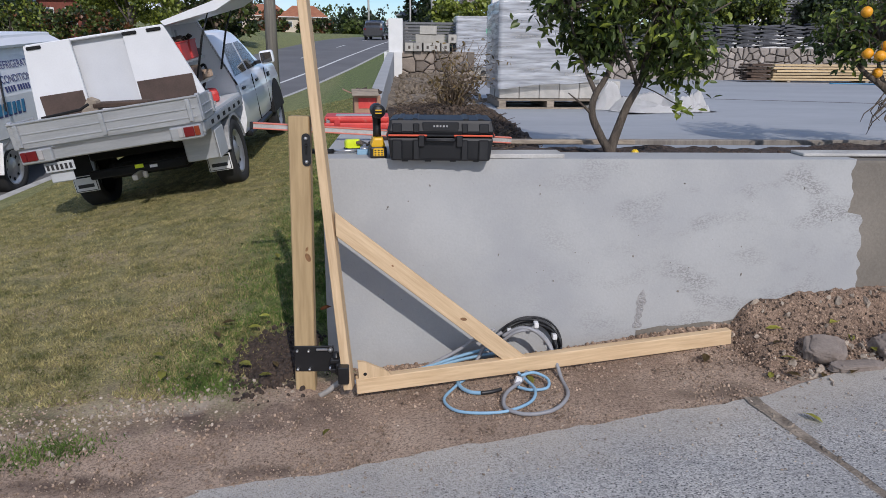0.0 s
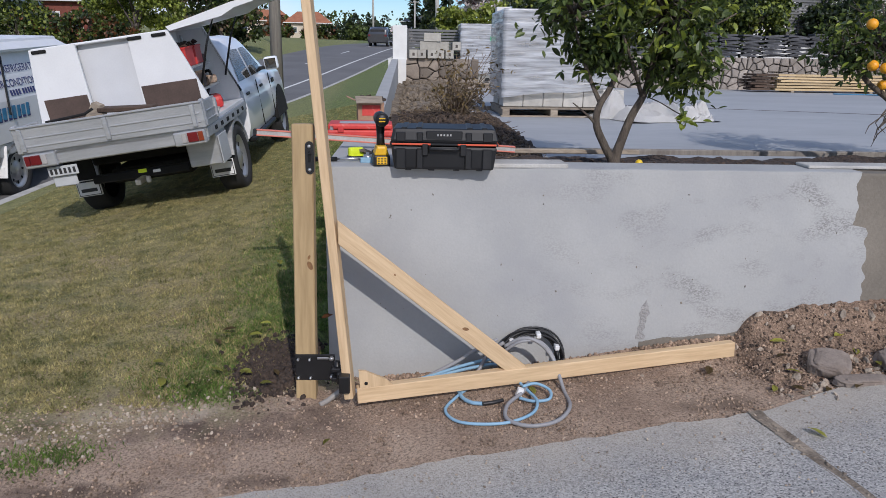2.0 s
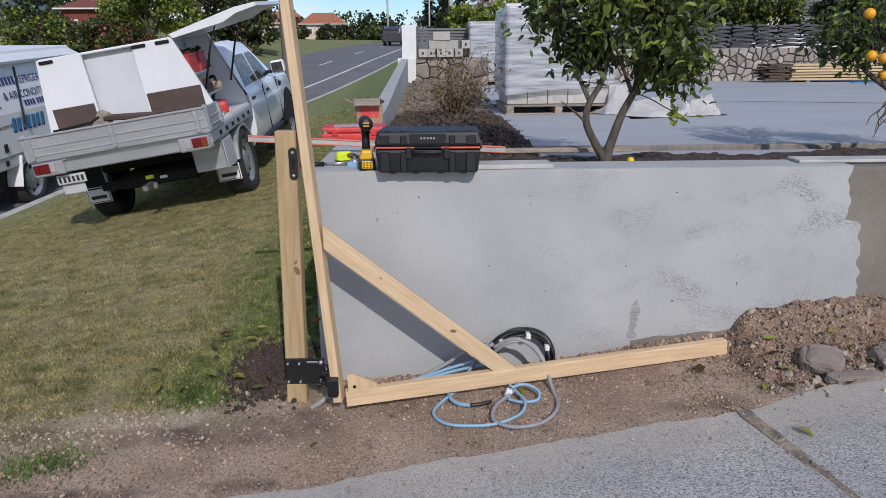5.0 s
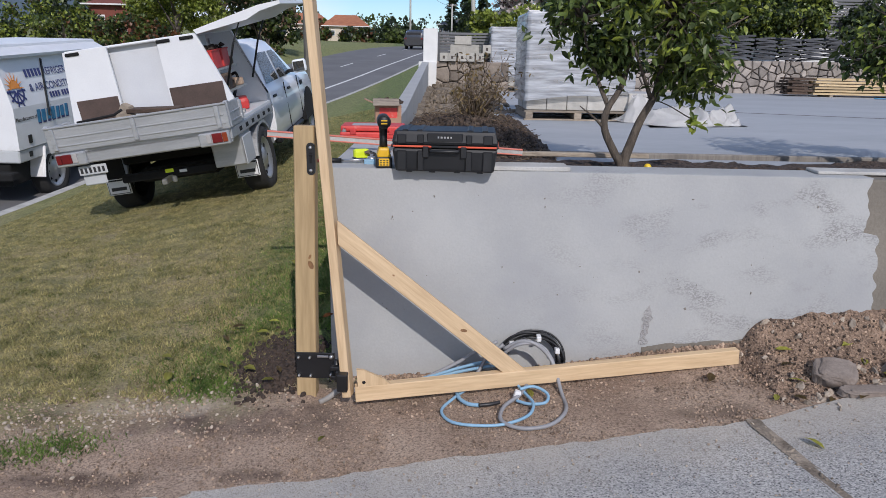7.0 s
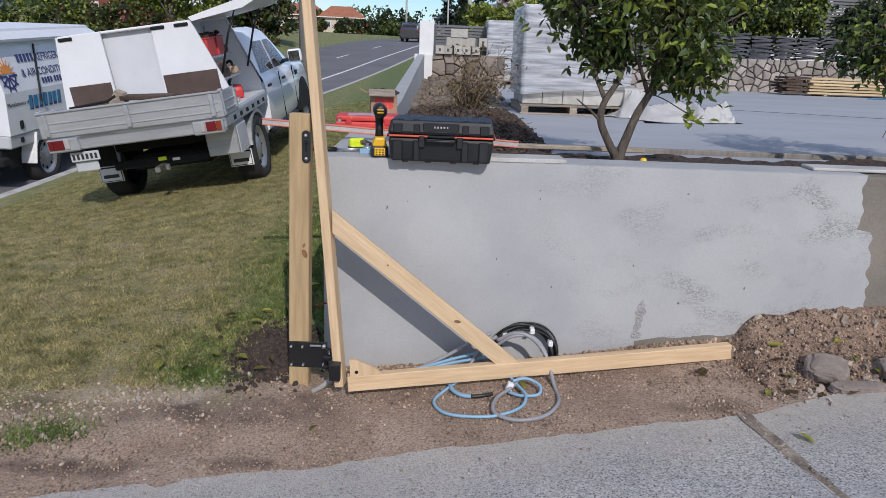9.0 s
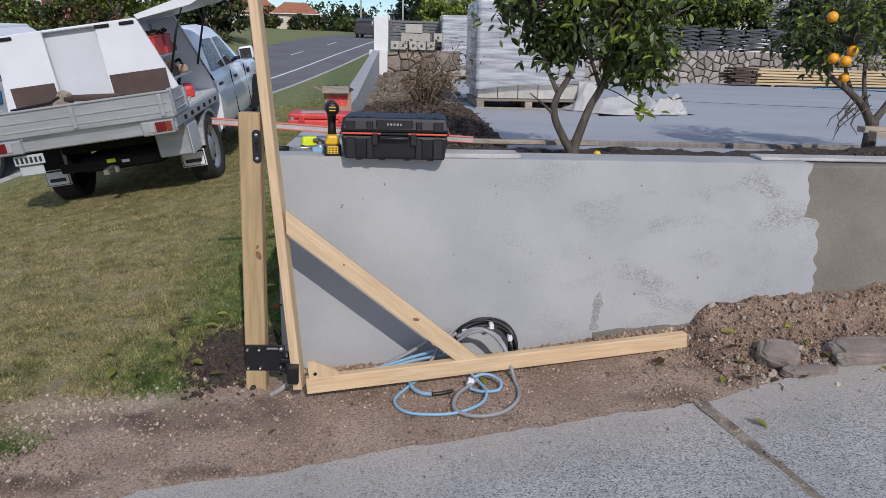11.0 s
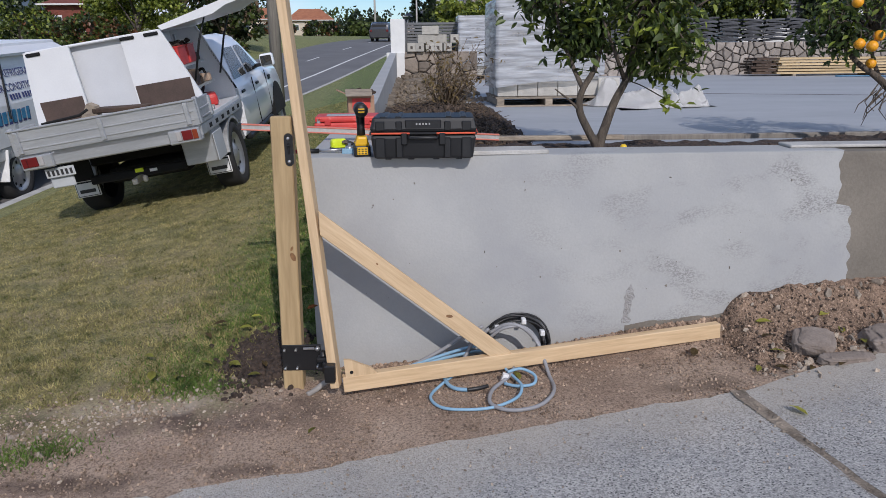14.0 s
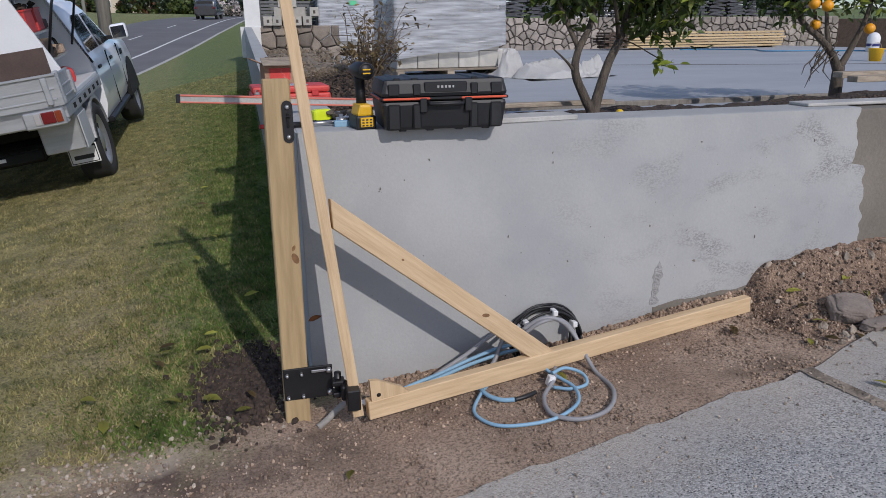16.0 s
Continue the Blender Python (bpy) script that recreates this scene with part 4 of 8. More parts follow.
# brace: face corners in the gate's leaning plane, sawn to sit against stile and rail
gnorm = Vector((-0.1333, 0.9794, -0.1515))
corners = [Vector(q) for q in ((-0.606, 3.074, 0.962), (-0.602, 3.058, 0.851), (0.201, 3.068, 0.212), (0.311, 3.085, 0.224))]
bz = (corners[2] - corners[1]).normalized()
bxx = gnorm.cross(bz).normalized()
bm4 = Matrix.Translation(corners[1]) @ Matrix((bxx, bz.cross(bxx), bz)).transposed().to_4x4()
inv4 = bm4.inverted()
bm = bmesh.new()
fr = [bm.verts.new(inv4 @ q) for q in corners]
bk_ = [bm.verts.new(inv4 @ (q + gnorm * 0.042)) for q in corners]
bm.faces.new(fr)
bm.faces.new(bk_[::-1])
for i in range(4):
    bm.faces.new((fr[i], bk_[i], bk_[(i + 1) % 4], fr[(i + 1) % 4]))
bmesh.ops.recalc_face_normals(bm, faces=bm.faces[:])
bmesh.ops.bevel(bm, geom=bm.edges[:], offset=0.003, segments=1, affect="EDGES")
brace = part("brace", bm, M["wood"], gate)
brace.matrix_basis = gate.matrix_world.inverted() @ bm4
face_y = (inv4 @ corners[0]).y
for cu, r, tr in ((0.69, (0.017, 0.008), 0.5), (0.30, (0.006, 0.004), 0.0)):
    q = inv4 @ (corners[0].lerp(corners[3], cu) * 0.55 + corners[1].lerp(corners[2], cu) * 0.45)
    sgn = -1 if face_y <= (inv4 @ (corners[0] + gnorm * 0.042)).y else 1
    knot(brace, (q.x, face_y + sgn * 0.0008, q.z), (r[1], r[0]), tr)
# plywood gusset in the corner
bm = bmesh.new()
prism(bm, [(0, 0), (0.155, 0.0), (0.125, 0.03), (0.03, 0.085), (0, 0.09)], -0.006, 0.012, "y")
gus = part("gusset", bm, M["wood"], gate, "small plywood corner gusset")
gm = Matrix((gdir, -gfront, gdir.cross(-gfront))).transposed().to_4x4()
gus.matrix_basis = gate.matrix_world.inverted() @ Matrix.Translation(RB + Vector((0.025, -0.012, 0.040))) @ gm
# Bolt hole is not cut: a black disc gives its shade.
bm = bmesh.new()
lathe(bm, [(-0.008, 0.0), (-0.008, 0.008), (-0.005, 0.009)], 14, "y", m=Matrix.Translation((0.03, 0, 0.022)))
bh = part("bolt_hole", bm, M["black_and_shade"], gate, "black disc for the shade in a bolt hole")
bh.matrix_basis = gus.matrix_basis
# hinge bolted between post and stile
hinge = tagged(new("gate_hinge"), "heavy black adjustable gate hinge with zinc bolts")
part("post_plate", bx((-0.005, 0.012, 0), (0.19, 0.008, 0.135), 0.006, 2), M["black_metal"], hinge)
bm = bmesh.new()
box(bm, (0.035, -0.008, 0.055), (0.055, 0.006, 0.011), None, 0.002)
part("slot_cover", bm, M["zinc"], hinge, "bright adjusting slot")
for px, pz in ((-0.085, 0.045), (-0.03, 0.045), (-0.085, -0.05), (-0.028, -0.05), (0.075, 0.05), (0.075, -0.045)):
    bm = bmesh.new()
    r = 0.0065 if px < 0.05 else 0.011
    lathe(bm, [(-0.012, 0.0), (-0.012, r * 0.6), (-0.008, r), (0.006, r)], 10, "y", m=Matrix.Translation((px, 0, pz)))
    part("bolt", bm, M["zinc"], hinge, "zinc bolt head")
bm = bmesh.new()
lathe(bm, [(-0.055, 0.0), (-0.055, 0.014), (0.05, 0.014), (0.05, 0.0)], 14, "z", m=Matrix.Translation((0.105, -0.03, 0)))
part("barrel", bm, M["black_metal"], hinge)
for kz in (0.018, -0.03):
    part("knuckle", bx((0.105, -0.045, kz), (0.05, 0.05, 0.02), 0.004), M["black_metal"], hinge)
part("gate_bracket", bx((0.150, -0.115, -0.015), (0.05, 0.09, 0.085), 0.004, m=None), M["black_metal"], hinge)
part("pivot_arm", bx((0.125, -0.07, -0.01), (0.03, 0.07, 0.06), 0.006), M["black_metal"], hinge)
# the hinge hangs on the gate
hinge.parent = gate
hinge.matrix_basis = Matrix.Translation(Vector((-0.725, 3.085, 0.225)) - Vector((-0.55, GY, 0.09)))
# ---------- things on the wall ----------
tb = thing("tool_box", Matrix.Translation((-0.112, 3.41, WALL_TOP)) @ Matrix.Rotation(radians(-2), 4, "Z"), "scuffed black plastic tool box with an orange seam", "tool box")
bm = bmesh.new()
vs = box(bm, (0, 0, 0.058), (0.50, 0.30, 0.112), None, 0.014, 2)
for v in vs:
    if v.co.z < 0.04:
        v.co.x *= 0.955
        v.co.y *= 0.95
part("tub", bm, M["black_plastic"], tb)
for x in (-0.205, -0.115, 0.115, 0.205):
    part("rib", bx((x, -0.148, 0.055), (0.05 if abs(x) > 0.15 else 0.035, 0.018, 0.098), 0.006), M["black_plastic"], tb)
part("seam", bx((0, 0, 0.123), (0.512, 0.312, 0.012), 0.004), M["black_plastic"], tb)
for x in (-0.155, 0.155):
    part("seam_trim", bx((x, -0.1565, 0.124), (0.185, 0.006, 0.009), 0.003), M["orange_trim"], tb, "orange rubber seam strip")
    part("side_trim", bx((-0.2565 if x < 0 else 0.2565, 0.0, 0.124), (0.006, 0.24, 0.009), 0.003), M["orange_trim"], tb, "orange rubber seam strip")
bm = bmesh.new()
vs = box(bm, (0, 0, 0.163), (0.506, 0.306, 0.068), None, 0.016, 2)
for v in vs:
    if v.co.z > 0.17:
        v.co.x *= 0.965
        v.co.y *= 0.95
part("lid", bm, M["black_plastic"], tb)
for x in (-0.19, -0.12, 0.12, 0.19):
    part("lid_rib", bx((x, -0.004, 0.196), (0.03, 0.27, 0.012), 0.005), M["black_plastic"], tb)
for x in (-0.205, -0.115, 0.115, 0.205):
    part("lid_front_rib", bx((x, -0.150, 0.158), (0.045 if abs(x) > 0.15 else 0.03, 0.012, 0.045), 0.004), M["black_plastic"], tb)
part("lid_plate", bx((0, -0.150, 0.166), (0.17, 0.008, 0.042), 0.004), M["black_plastic"], tb)
for i, w in enumerate((0.012, 0.016, 0.013, 0.015, 0.011)):
    part("scrawl", bx((-0.03 + i * 0.015, -0.1547, 0.168), (w * 0.6, 0.0015, 0.009)), M["zinc"], tb, "illegible silver marker scrawl")
for x in (-0.09, 0.09):
    part("latch", bx((x, -0.158, 0.098), (0.03, 0.012, 0.055), 0.004), M["black_plastic"], tb)
bm = bmesh.new()
tube(bm, [(-0.07, -0.155, 0.112), (-0.065, -0.172, 0.104), (0.065, -0.172, 0.104), (0.07, -0.155, 0.112)], 0.008, 8)
part("handle", bm, M["black_plastic"], tb)
for x in (-0.17, -0.06, 0.06, 0.17):
    part("foot", bx((x, -0.118, 0.003), (0.03, 0.03, 0.012), 0.002), M["black_plastic"], tb)

drill = thing("cordless_drill", Matrix.Translation((-0.425, 3.43, WALL_TOP)) @ Matrix.Rotation(radians(8), 4, "Z"), "yellow and black cordless drill standing on its battery", "drill")
part("battery", bx((0, -0.01, 0.028), (0.082, 0.12, 0.055), 0.009, 2), M["black_plastic"], drill, "black battery pack")
part("battery_label", bx((0, -0.0715, 0.03), (0.052, 0.006, 0.038), 0.003), M["yellow"], drill, "yellow battery front")
bm = bmesh.new()
for i in range(3):
    for j in range(3):
        box(bm, (-0.016 + 0.016 * i, -0.075, 0.018 + 0.011 * j), (0.009, 0.002, 0.005))
part("battery_mark", bm, M["ink"], drill, "rows of small dark marks")
bm = bmesh.new()
vs = box(bm, (0, -0.012, 0.075), (0.07, 0.10, 0.05), None, 0.012, 2)
for v in vs:
    if v.co.z > 0.08:
        v.co.x *= 0.75
part("base", bm, M["yellow"], drill, "yellow drill foot")
bm = bmesh.new()
tube(bm, [(0, -0.005, 0.095), (0, 0.005, 0.14), (0, 0.01, 0.185), (0, 0.0, 0.205)], [0.021, 0.019, 0.021, 0.025], 12)
part("grip", bm, M["black_plastic"], drill)
bm = bmesh.new()
lathe(bm, [(-0.09, 0.0), (-0.09, 0.024), (-0.075, 0.033), (0.03, 0.033), (0.05, 0.026), (0.09, 0.020), (0.09, 0.0)], 18, "y", m=Matrix.Translation((0, 0, 0.228)))
part("motor", bm, M["black_plastic"], drill)
bm = bmesh.new()
lathe(bm, [(-0.093, 0.0285), (-0.093, 0.031), (-0.088, 0.034), (-0.088, 0.031)], 18, "y", m=Matrix.Translation((0, 0, 0.228)))
part("motor_ring", bm, M["black_plastic"], drill, "black motor cap ring")
for dz in (-0.008, 0.006):
    part("vent", bx((0, -0.092, 0.228 + dz), (0.03, 0.006, 0.005)), M["yellow"], drill)

rc = thing("red_tool_case", Matrix.Translation((-0.63, 4.85, 1.163)) @ Matrix.Rotation(radians(3), 4, "Z"), "faded red plastic tool case lying on the wall", "tool case")
part("case_base", bx((0, 0, 0.022), (0.44, 0.30, 0.044), 0.012, 2), M["red_weathered"], rc)
part("case_lid", bx((0, 0, 0.066), (0.43, 0.29, 0.036), 0.012, 2), M["red_weathered"], rc)
for x in (-0.13, 0.13):
    part("clasp", bx((x, -0.152, 0.046), (0.04, 0.01, 0.035), 0.003), M["red"], rc, "red clasp")
part("case_label", bx((-0.02, -0.03, 0.086), (0.24, 0.13, 0.003)), M["silver_ink"], rc, "worn pale label")
part("end_cap", bx((-0.19, -0.12, 0.05), (0.03, 0.05, 0.05), 0.005), M["zinc"], rc, "grey metal clip")

# straightedge with red rims
lv = thing("straightedge", Matrix.Translation((-1.165, 4.05, 1.253)) @ Matrix.Rotation(radians(1.0), 4, "Z") @ Matrix.Rotation(radians(3.2), 4, "Y"), "long pale straightedge with two red rims", "straightedge")
part("web", bx((0.75, 0, 0.0), (1.5, 0.022, 0.026), 0.002), M["coping"], lv)
for z in (0.015, -0.015):
    part("rim", bx((0.75, 0, z), (1.5, 0.03, 0.008), 0.002), M["pipe_red"], lv, "red edge rim")
part("end_plug", bx((-0.008, 0, 0), (0.02, 0.032, 0.04), 0.003), M["black_plastic"], lv, "dark end plug")

tp = thing("tape_measure", Matrix.Translation((-0.565, 3.66, 1.163)) @ Matrix.Rotation(radians(20), 4, "Z"), "neon yellow tape measure", "tape measure")
bm = bmesh.new()
vs = box(bm, (0, 0, 0.030), (0.085, 0.05, 0.06), None, 0.018, 3)
part("shell", bm, M["neon"], tp)
part("band", bx((0, 0, 0.012), (0.088, 0.052, 0.012), 0.004), M["black_plastic"], tp, "dark rubber band")
wr = thing("ratchet_wrench", Matrix.Translation((-0.60, 3.52, 1.175)) @ Matrix.Rotation(radians(6), 4, "Z"), "ratchet wrench with a black and red grip", "wrench")
bm = bmesh.new()
tube(bm, [(-0.16, 0, 0.004), (-0.05, 0, 0.004)], [0.013, 0.012], 10)
part("grip", bm, M["black_plastic"], wr)
bm = bmesh.new()
tube(bm, [(-0.23, 0, 0.003), (-0.16, 0, 0.003)], [0.009, 0.010], 10)
part("grip_end", bm, M["red"], wr, "red grip end")
bm = bmesh.new()
tube(bm, [(-0.05, 0, 0.004), (0.09, 0.005, 0.006)], [0.007, 0.009], 10)
part("shank", bm, M["zinc"], wr)
bm = bmesh.new()
lathe(bm, [(-0.012, 0.0), (-0.012, 0.022), (0.018, 0.022), (0.018, 0.008), (0.03, 0.008), (0.03, 0)], 16, "z", m=Matrix.Translation((0.105, 0.005, 0.006)))
part("head", bm, M["zinc"], wr)
for i, (x, y, sx, sy, h, k) in enumerate(((-0.50, 3.50, 0.06, 0.035, 0.028, "cable_blue"), (-0.47, 3.62, 0.05, 0.04, 0.03, "white_plastic"), (-0.52, 3.75, 0.07, 0.04, 0.025, "zinc"))):
    solid("small_tool", bx((0, 0, h / 2), (sx, sy, h), 0.006, 2, m=Matrix.Rotation(0.5 * i, 4, "Z")), M[k], "small hand tool lying on the wall top", "tool", m=Matrix.Translation((x, y, 1.163)))
gl = thing("work_gloves", Matrix.Translation((-0.475, 3.62, 1.163)), "crumpled olive bits of leaf litter and rag", "rag")
bm = bmesh.new()
rng = random.Random(8)
for i in range(14):
    rock(bm, (rng.uniform(-0.05, 0.05), rng.uniform(-0.05, 0.08), 0.015 + rng.uniform(0, 0.03)), rng.uniform(0.014, 0.028), rng, 0.6)
part("rag", bm, M["rubble"], gl)

# torn carton of fixings further along the wall
ct = thing("torn_carton", Matrix.Translation((-0.64, 6.05, 1.161)) @ Matrix.Rotation(radians(8), 4, "Z"), "torn brown carton with a red print, filled with scraps", "carton")
M["card"] = mat("brown_card", (0.40, 0.24, 0.16), (0.30, 0.17, 0.11), rough=0.9, bump=0.2)
for c, s in (((0, -0.09, 0.075), (0.22, 0.008, 0.15)), ((0, 0.09, 0.075), (0.22, 0.008, 0.15)), ((-0.107, 0, 0.075), (0.008, 0.172, 0.15)), ((0.107, 0, 0.075), (0.008, 0.172, 0.15))):
    part("side", bx(c, s, 0.002), M["card"], ct)
part("print", bx((0, -0.0955, 0.085), (0.15, 0.002, 0.085)), M["red_weathered"], ct, "faded red print")
part("flap", bx((0, 0, 0), (0.22, 0.12, 0.006), m=Matrix.Translation((-0.02, -0.12, 0.175)) @ Matrix.Rotation(radians(24), 4, "X")), M["grey_wood"], ct, "grey bent flap")
part("flap", bx((0, 0, 0), (0.13, 0.18, 0.006), m=Matrix.Translation((-0.14, 0, 0.17)) @ Matrix.Rotation(radians(24), 4, "Y")), M["card"], ct)
bm = bmesh.new()
for i in range(22):
    rock(bm, (rng.uniform(-0.08, 0.10), rng.uniform(-0.06, 0.07), 0.15 + rng.uniform(-0.02, 0.05)), rng.uniform(0.02, 0.045), rng, 0.5)
part("scraps", bm, M["clod"], ct, "dark scraps heaped in the carton")

# loose boards along the top of the wall
for c, s, r in (((0.30, 3.44, WALL_TOP + 0.012), (0.40, 0.16, 0.022), 3), ((2.86, 3.50, WALL_TOP + 0.010), (2.2, 0.14, 0.016), -1)):
    solid("pale_board", bx((0, 0, 0), s, 0.004, m=Matrix.Rotation(radians(r), 4, "Z")), M["coping"], "pale mortar-stained board lying on the wall top", "board", m=Matrix.Translation(c))
for k in range(2):
    solid("timber_board", bx((0, 0, 0), (2.6, 0.09, 0.04), 0.003, m=Matrix.Rotation(radians(1), 4, "Z")), M["grey_wood"], "weathered timber board beside the tree", "board", m=Matrix.Translation((4.35, 4.55 + 0.13 * k, 1.20 + 0.02 * k)))
solid("edging_board", bx((0, 0, 0), (1.3, 0.06, 0.026), 0.004), M["grey_wood"], "pale timber board at the end of the bed", "board", m=Matrix.Translation((0.45, 4.18, 1.15)))

# ---------- cables by the gate ----------


def flat(pts):
    return [(x, y, max(near_z(x, y), 0) + z) for x, y, z in pts]


cab = thing("cable_coil", Matrix.Translation((0.33, 3.2, 0.125)) @ Matrix.Scale(0.9, 4), "coil of black cable leaning on the wall", "cable")
rng = random.Random(3)
for k in range(9):
    bm = bmesh.new()
    cx, cz, ry = 0.02 + rng.uniform(-0.03, 0.03), 0.08 + rng.uniform(-0.012, 0.012), rng.uniform(-0.02, 0.05)
    r = 0.145 + rng.uniform(-0.014, 0.016)
    pts = [(cx + 1.15 * r * math.cos(a), 0.06 + ry + 0.02 * math.sin(2 * a + k) + 0.05 * math.sin(a), cz + r * math.sin(a)) for a in np.linspace(0, 2 * math.pi, 40)]
    tube(bm, pts, 0.006, 7)
    part("turn", bm, M["cable_black"], cab)
for a in (2.35, 1.35, 0.5):
    part("white_tie", bx((0.02 + 0.165 * math.cos(a), 0.075, 0.08 + 0.147 * math.sin(a)), (0.026, 0.05, 0.03), 0.004), M["white_plastic"], cab, "white cable tie")

CABLES = [
    ("cable_grey", "grey_cable", 0.0095, [(0.20, 3.19, 0.19), (0.28, 3.17, 0.235), (0.36, 3.16, 0.215), (0.44, 3.16, 0.12), (0.475, 3.04, 0.012), (0.47, 2.86, 0.012), (0.385, 2.735, 0.012), (0.26, 2.71, 0.012), (0.17, 2.78, 0.014), (0.185, 2.90, 0.02), (0.27, 3.00, 0.03), (0.31, 3.08, 0.04)]),
    ("cable_grey", "grey_cable", 0.0085, [(0.20, 3.18, 0.17), (0.27, 3.16, 0.222), (0.37, 3.17, 0.212), (0.44, 3.17, 0.13), (0.46, 3.16, 0.04)]),
    ("cable_grey", "grey_cable", 0.0095, [(-0.50, 3.06, 0.02), (-0.25, 3.10, 0.02), (-0.05, 3.14, 0.02), (0.06, 3.18, 0.06), (0.12, 3.22, 0.14), (0.20, 3.22, 0.2)]),
    ("cable_grey", "grey_cable", 0.0095, [(-0.20, 3.23, 0.03), (-0.04, 3.24, 0.10), (0.06, 3.24, 0.16), (0.17, 3.24, 0.21)]),
    ("cable_blue", "blue_cable", 0.0085, [(-0.50, 3.10, 0.012), (-0.34, 3.20, 0.016), (-0.165, 3.225, 0.042), (-0.02, 3.225, 0.082), (0.12, 3.22, 0.112), (0.24, 3.20, 0.12)]),
    ("cable_blue", "blue_cable", 0.0085, [(-0.36, 3.17, 0.012), (-0.20, 3.20, 0.03), (-0.04, 3.205, 0.066), (0.10, 3.205, 0.088), (0.19, 3.20, 0.095)]),
    ("cable_blue", "blue_cable", 0.0075, [(0.02, 3.09, 0.03), (-0.05, 3.02, 0.015), (-0.105, 2.91, 0.012), (-0.06, 2.80, 0.012), (0.05, 2.755, 0.012), (0.18, 2.755, 0.012), (0.29, 2.81, 0.02), (0.325, 2.91, 0.025), (0.30, 3.00, 0.03), (0.27, 3.07, 0.04), (0.25, 3.13, 0.08)]),
    ("cable_blue", "blue_cable", 0.0075, [(0.27, 3.02, 0.05), (0.34, 3.04, 0.05), (0.40, 3.00, 0.03), (0.385, 2.93, 0.02), (0.31, 2.92, 0.02), (0.25, 2.96, 0.02)]),
    ("cable_blue", "blue_cable", 0.0095, [(-0.04, 3.10, 0.03), (-0.02, 3.01, 0.02), (0.02, 2.95, 0.02), (0.07, 2.93, 0.02)]),
    ("cable_black", "black_cable_end", 0.010, [(0.07, 2.93, 0.02), (0.12, 2.935, 0.02), (0.17, 2.955, 0.018)]),
]
for key, nm, r, pts in CABLES:
    bm = bmesh.new()
    tube(bm, spline(flat(pts), 7), r, 8)
    solid(nm, bm, M[key], {"grey_cable": "loose grey electrical cable on the dirt", "blue_cable": "light blue cable looped on the dirt", "black_cable_end": "frayed black cable end on the dirt"}[nm], "cable", "cables by the gate")
solid("cable_plug", bx((0, 0, 0), (0.03, 0.03, 0.045), 0.006, 2), M["white_plastic"], "small white cable connector", "connector", m=Matrix.Translation((0.255, 3.0, near_z(0.25, 3) + 0.03)) @ Matrix.Rotation(0.3, 4, "Y"))
bm = bmesh.new()
tube(bm, spline(flat([(-0.71, 3.055, 0.008), (-0.67, 3.08, 0.018), (-0.63, 3.10, 0.040), (-0.57, 3.13, 0.060)]), 5), 0.0135, 12)
solid("conduit_stub", bm, M["pvc"], "muddy grey conduit stub rising from the dirt", "conduit")
solid("white_strip", bx((0, 0, 0), (0.34, 0.03, 0.012), 0.003, m=Matrix.Rotation(radians(12), 4, "Z")), M["white_plastic"], "flat white plastic strip behind the gate rail", "strip", m=Matrix.Translation((-0.40, 3.16, near_z(-0.40, 3.16) + 0.022)))

# ---------- spoil heap, stones, gravel, fallen leaves ----------


def pile_z(x, y):
    """Spoil banked against the wall: a steep end, then a long low ridge."""
    u = smooth(1.30, 1.50, x + 0.05 * noise.noise((0, y * 4, 6)))
    v = smooth(2.70, 3.36, y + 0.05 * noise.noise((x * 3, 0, 1)) - 0.10 * smooth(1.4, 2.0, x))
    h = (0.15 * smooth(1.36, 1.53, x) + 0.07 * smooth(1.53, 2.05, x)) * (0.30 * v + 0.70 * v * v)
    return near_z(x, min(y, 3.3)) + u * (h + 0.034 * noise.noise((x * 6, y * 6, 2)) * v + 0.018 * noise.noise((x * 17, y * 17, 2)) + 0.010 * noise.noise((x * 41, y * 41, 2))) - 0.02 * (1 - u) - 0.012


bm = bmesh.new()
n, mrows = 260, 60
g = []
for j in range(mrows + 1):
    g.append([bm.verts.new((1.22 + 4.2 * i / n, 2.68 + 0.68 * j / mrows, pile_z(1.22 + 4.2 * i / n, 2.68 + 0.68 * j / mrows))) for i in range(n + 1)])
for a, b in zip(g, g[1:]):
    for i in range(n):
        bm.faces.new((a[i], a[i + 1], b[i + 1], b[i]))
solid("spoil_heap", bm, M["pile"], "heap of brown clay spoil against the wall", "heap", kind="structure")


def unit_rock(seed):
    r = random.Random(seed)
    bm = bmesh.new()
    rock(bm, (0, 0, 0), 1.0, r, 0.7)
    v = [tuple(q.co) for q in bm.verts]
    f = [tuple(q.index for q in p.verts) for p in bm.faces if bm.verts.index_update() is None]
    bm.free()
    return v, f


RV, RF = unit_rock(11)
rng = random.Random(21)


def strew(name, n, where, size, zf, material, label, flatness=1.0, cat="stones"):
    items = []
    while len(items) < n:
        x, y = where()
        s = size()
        items.append(Matrix.LocRotScale((x, y, zf(x, y) + s * 0.2), Euler((rng.uniform(0, 6), rng.uniform(0, 6), rng.uniform(0, 6))), (s * rng.uniform(0.7, 1.3), s * rng.uniform(0.7, 1.3), s * flatness)))
    return scatter_mesh(name, items, RV, RF, material, label, cat)


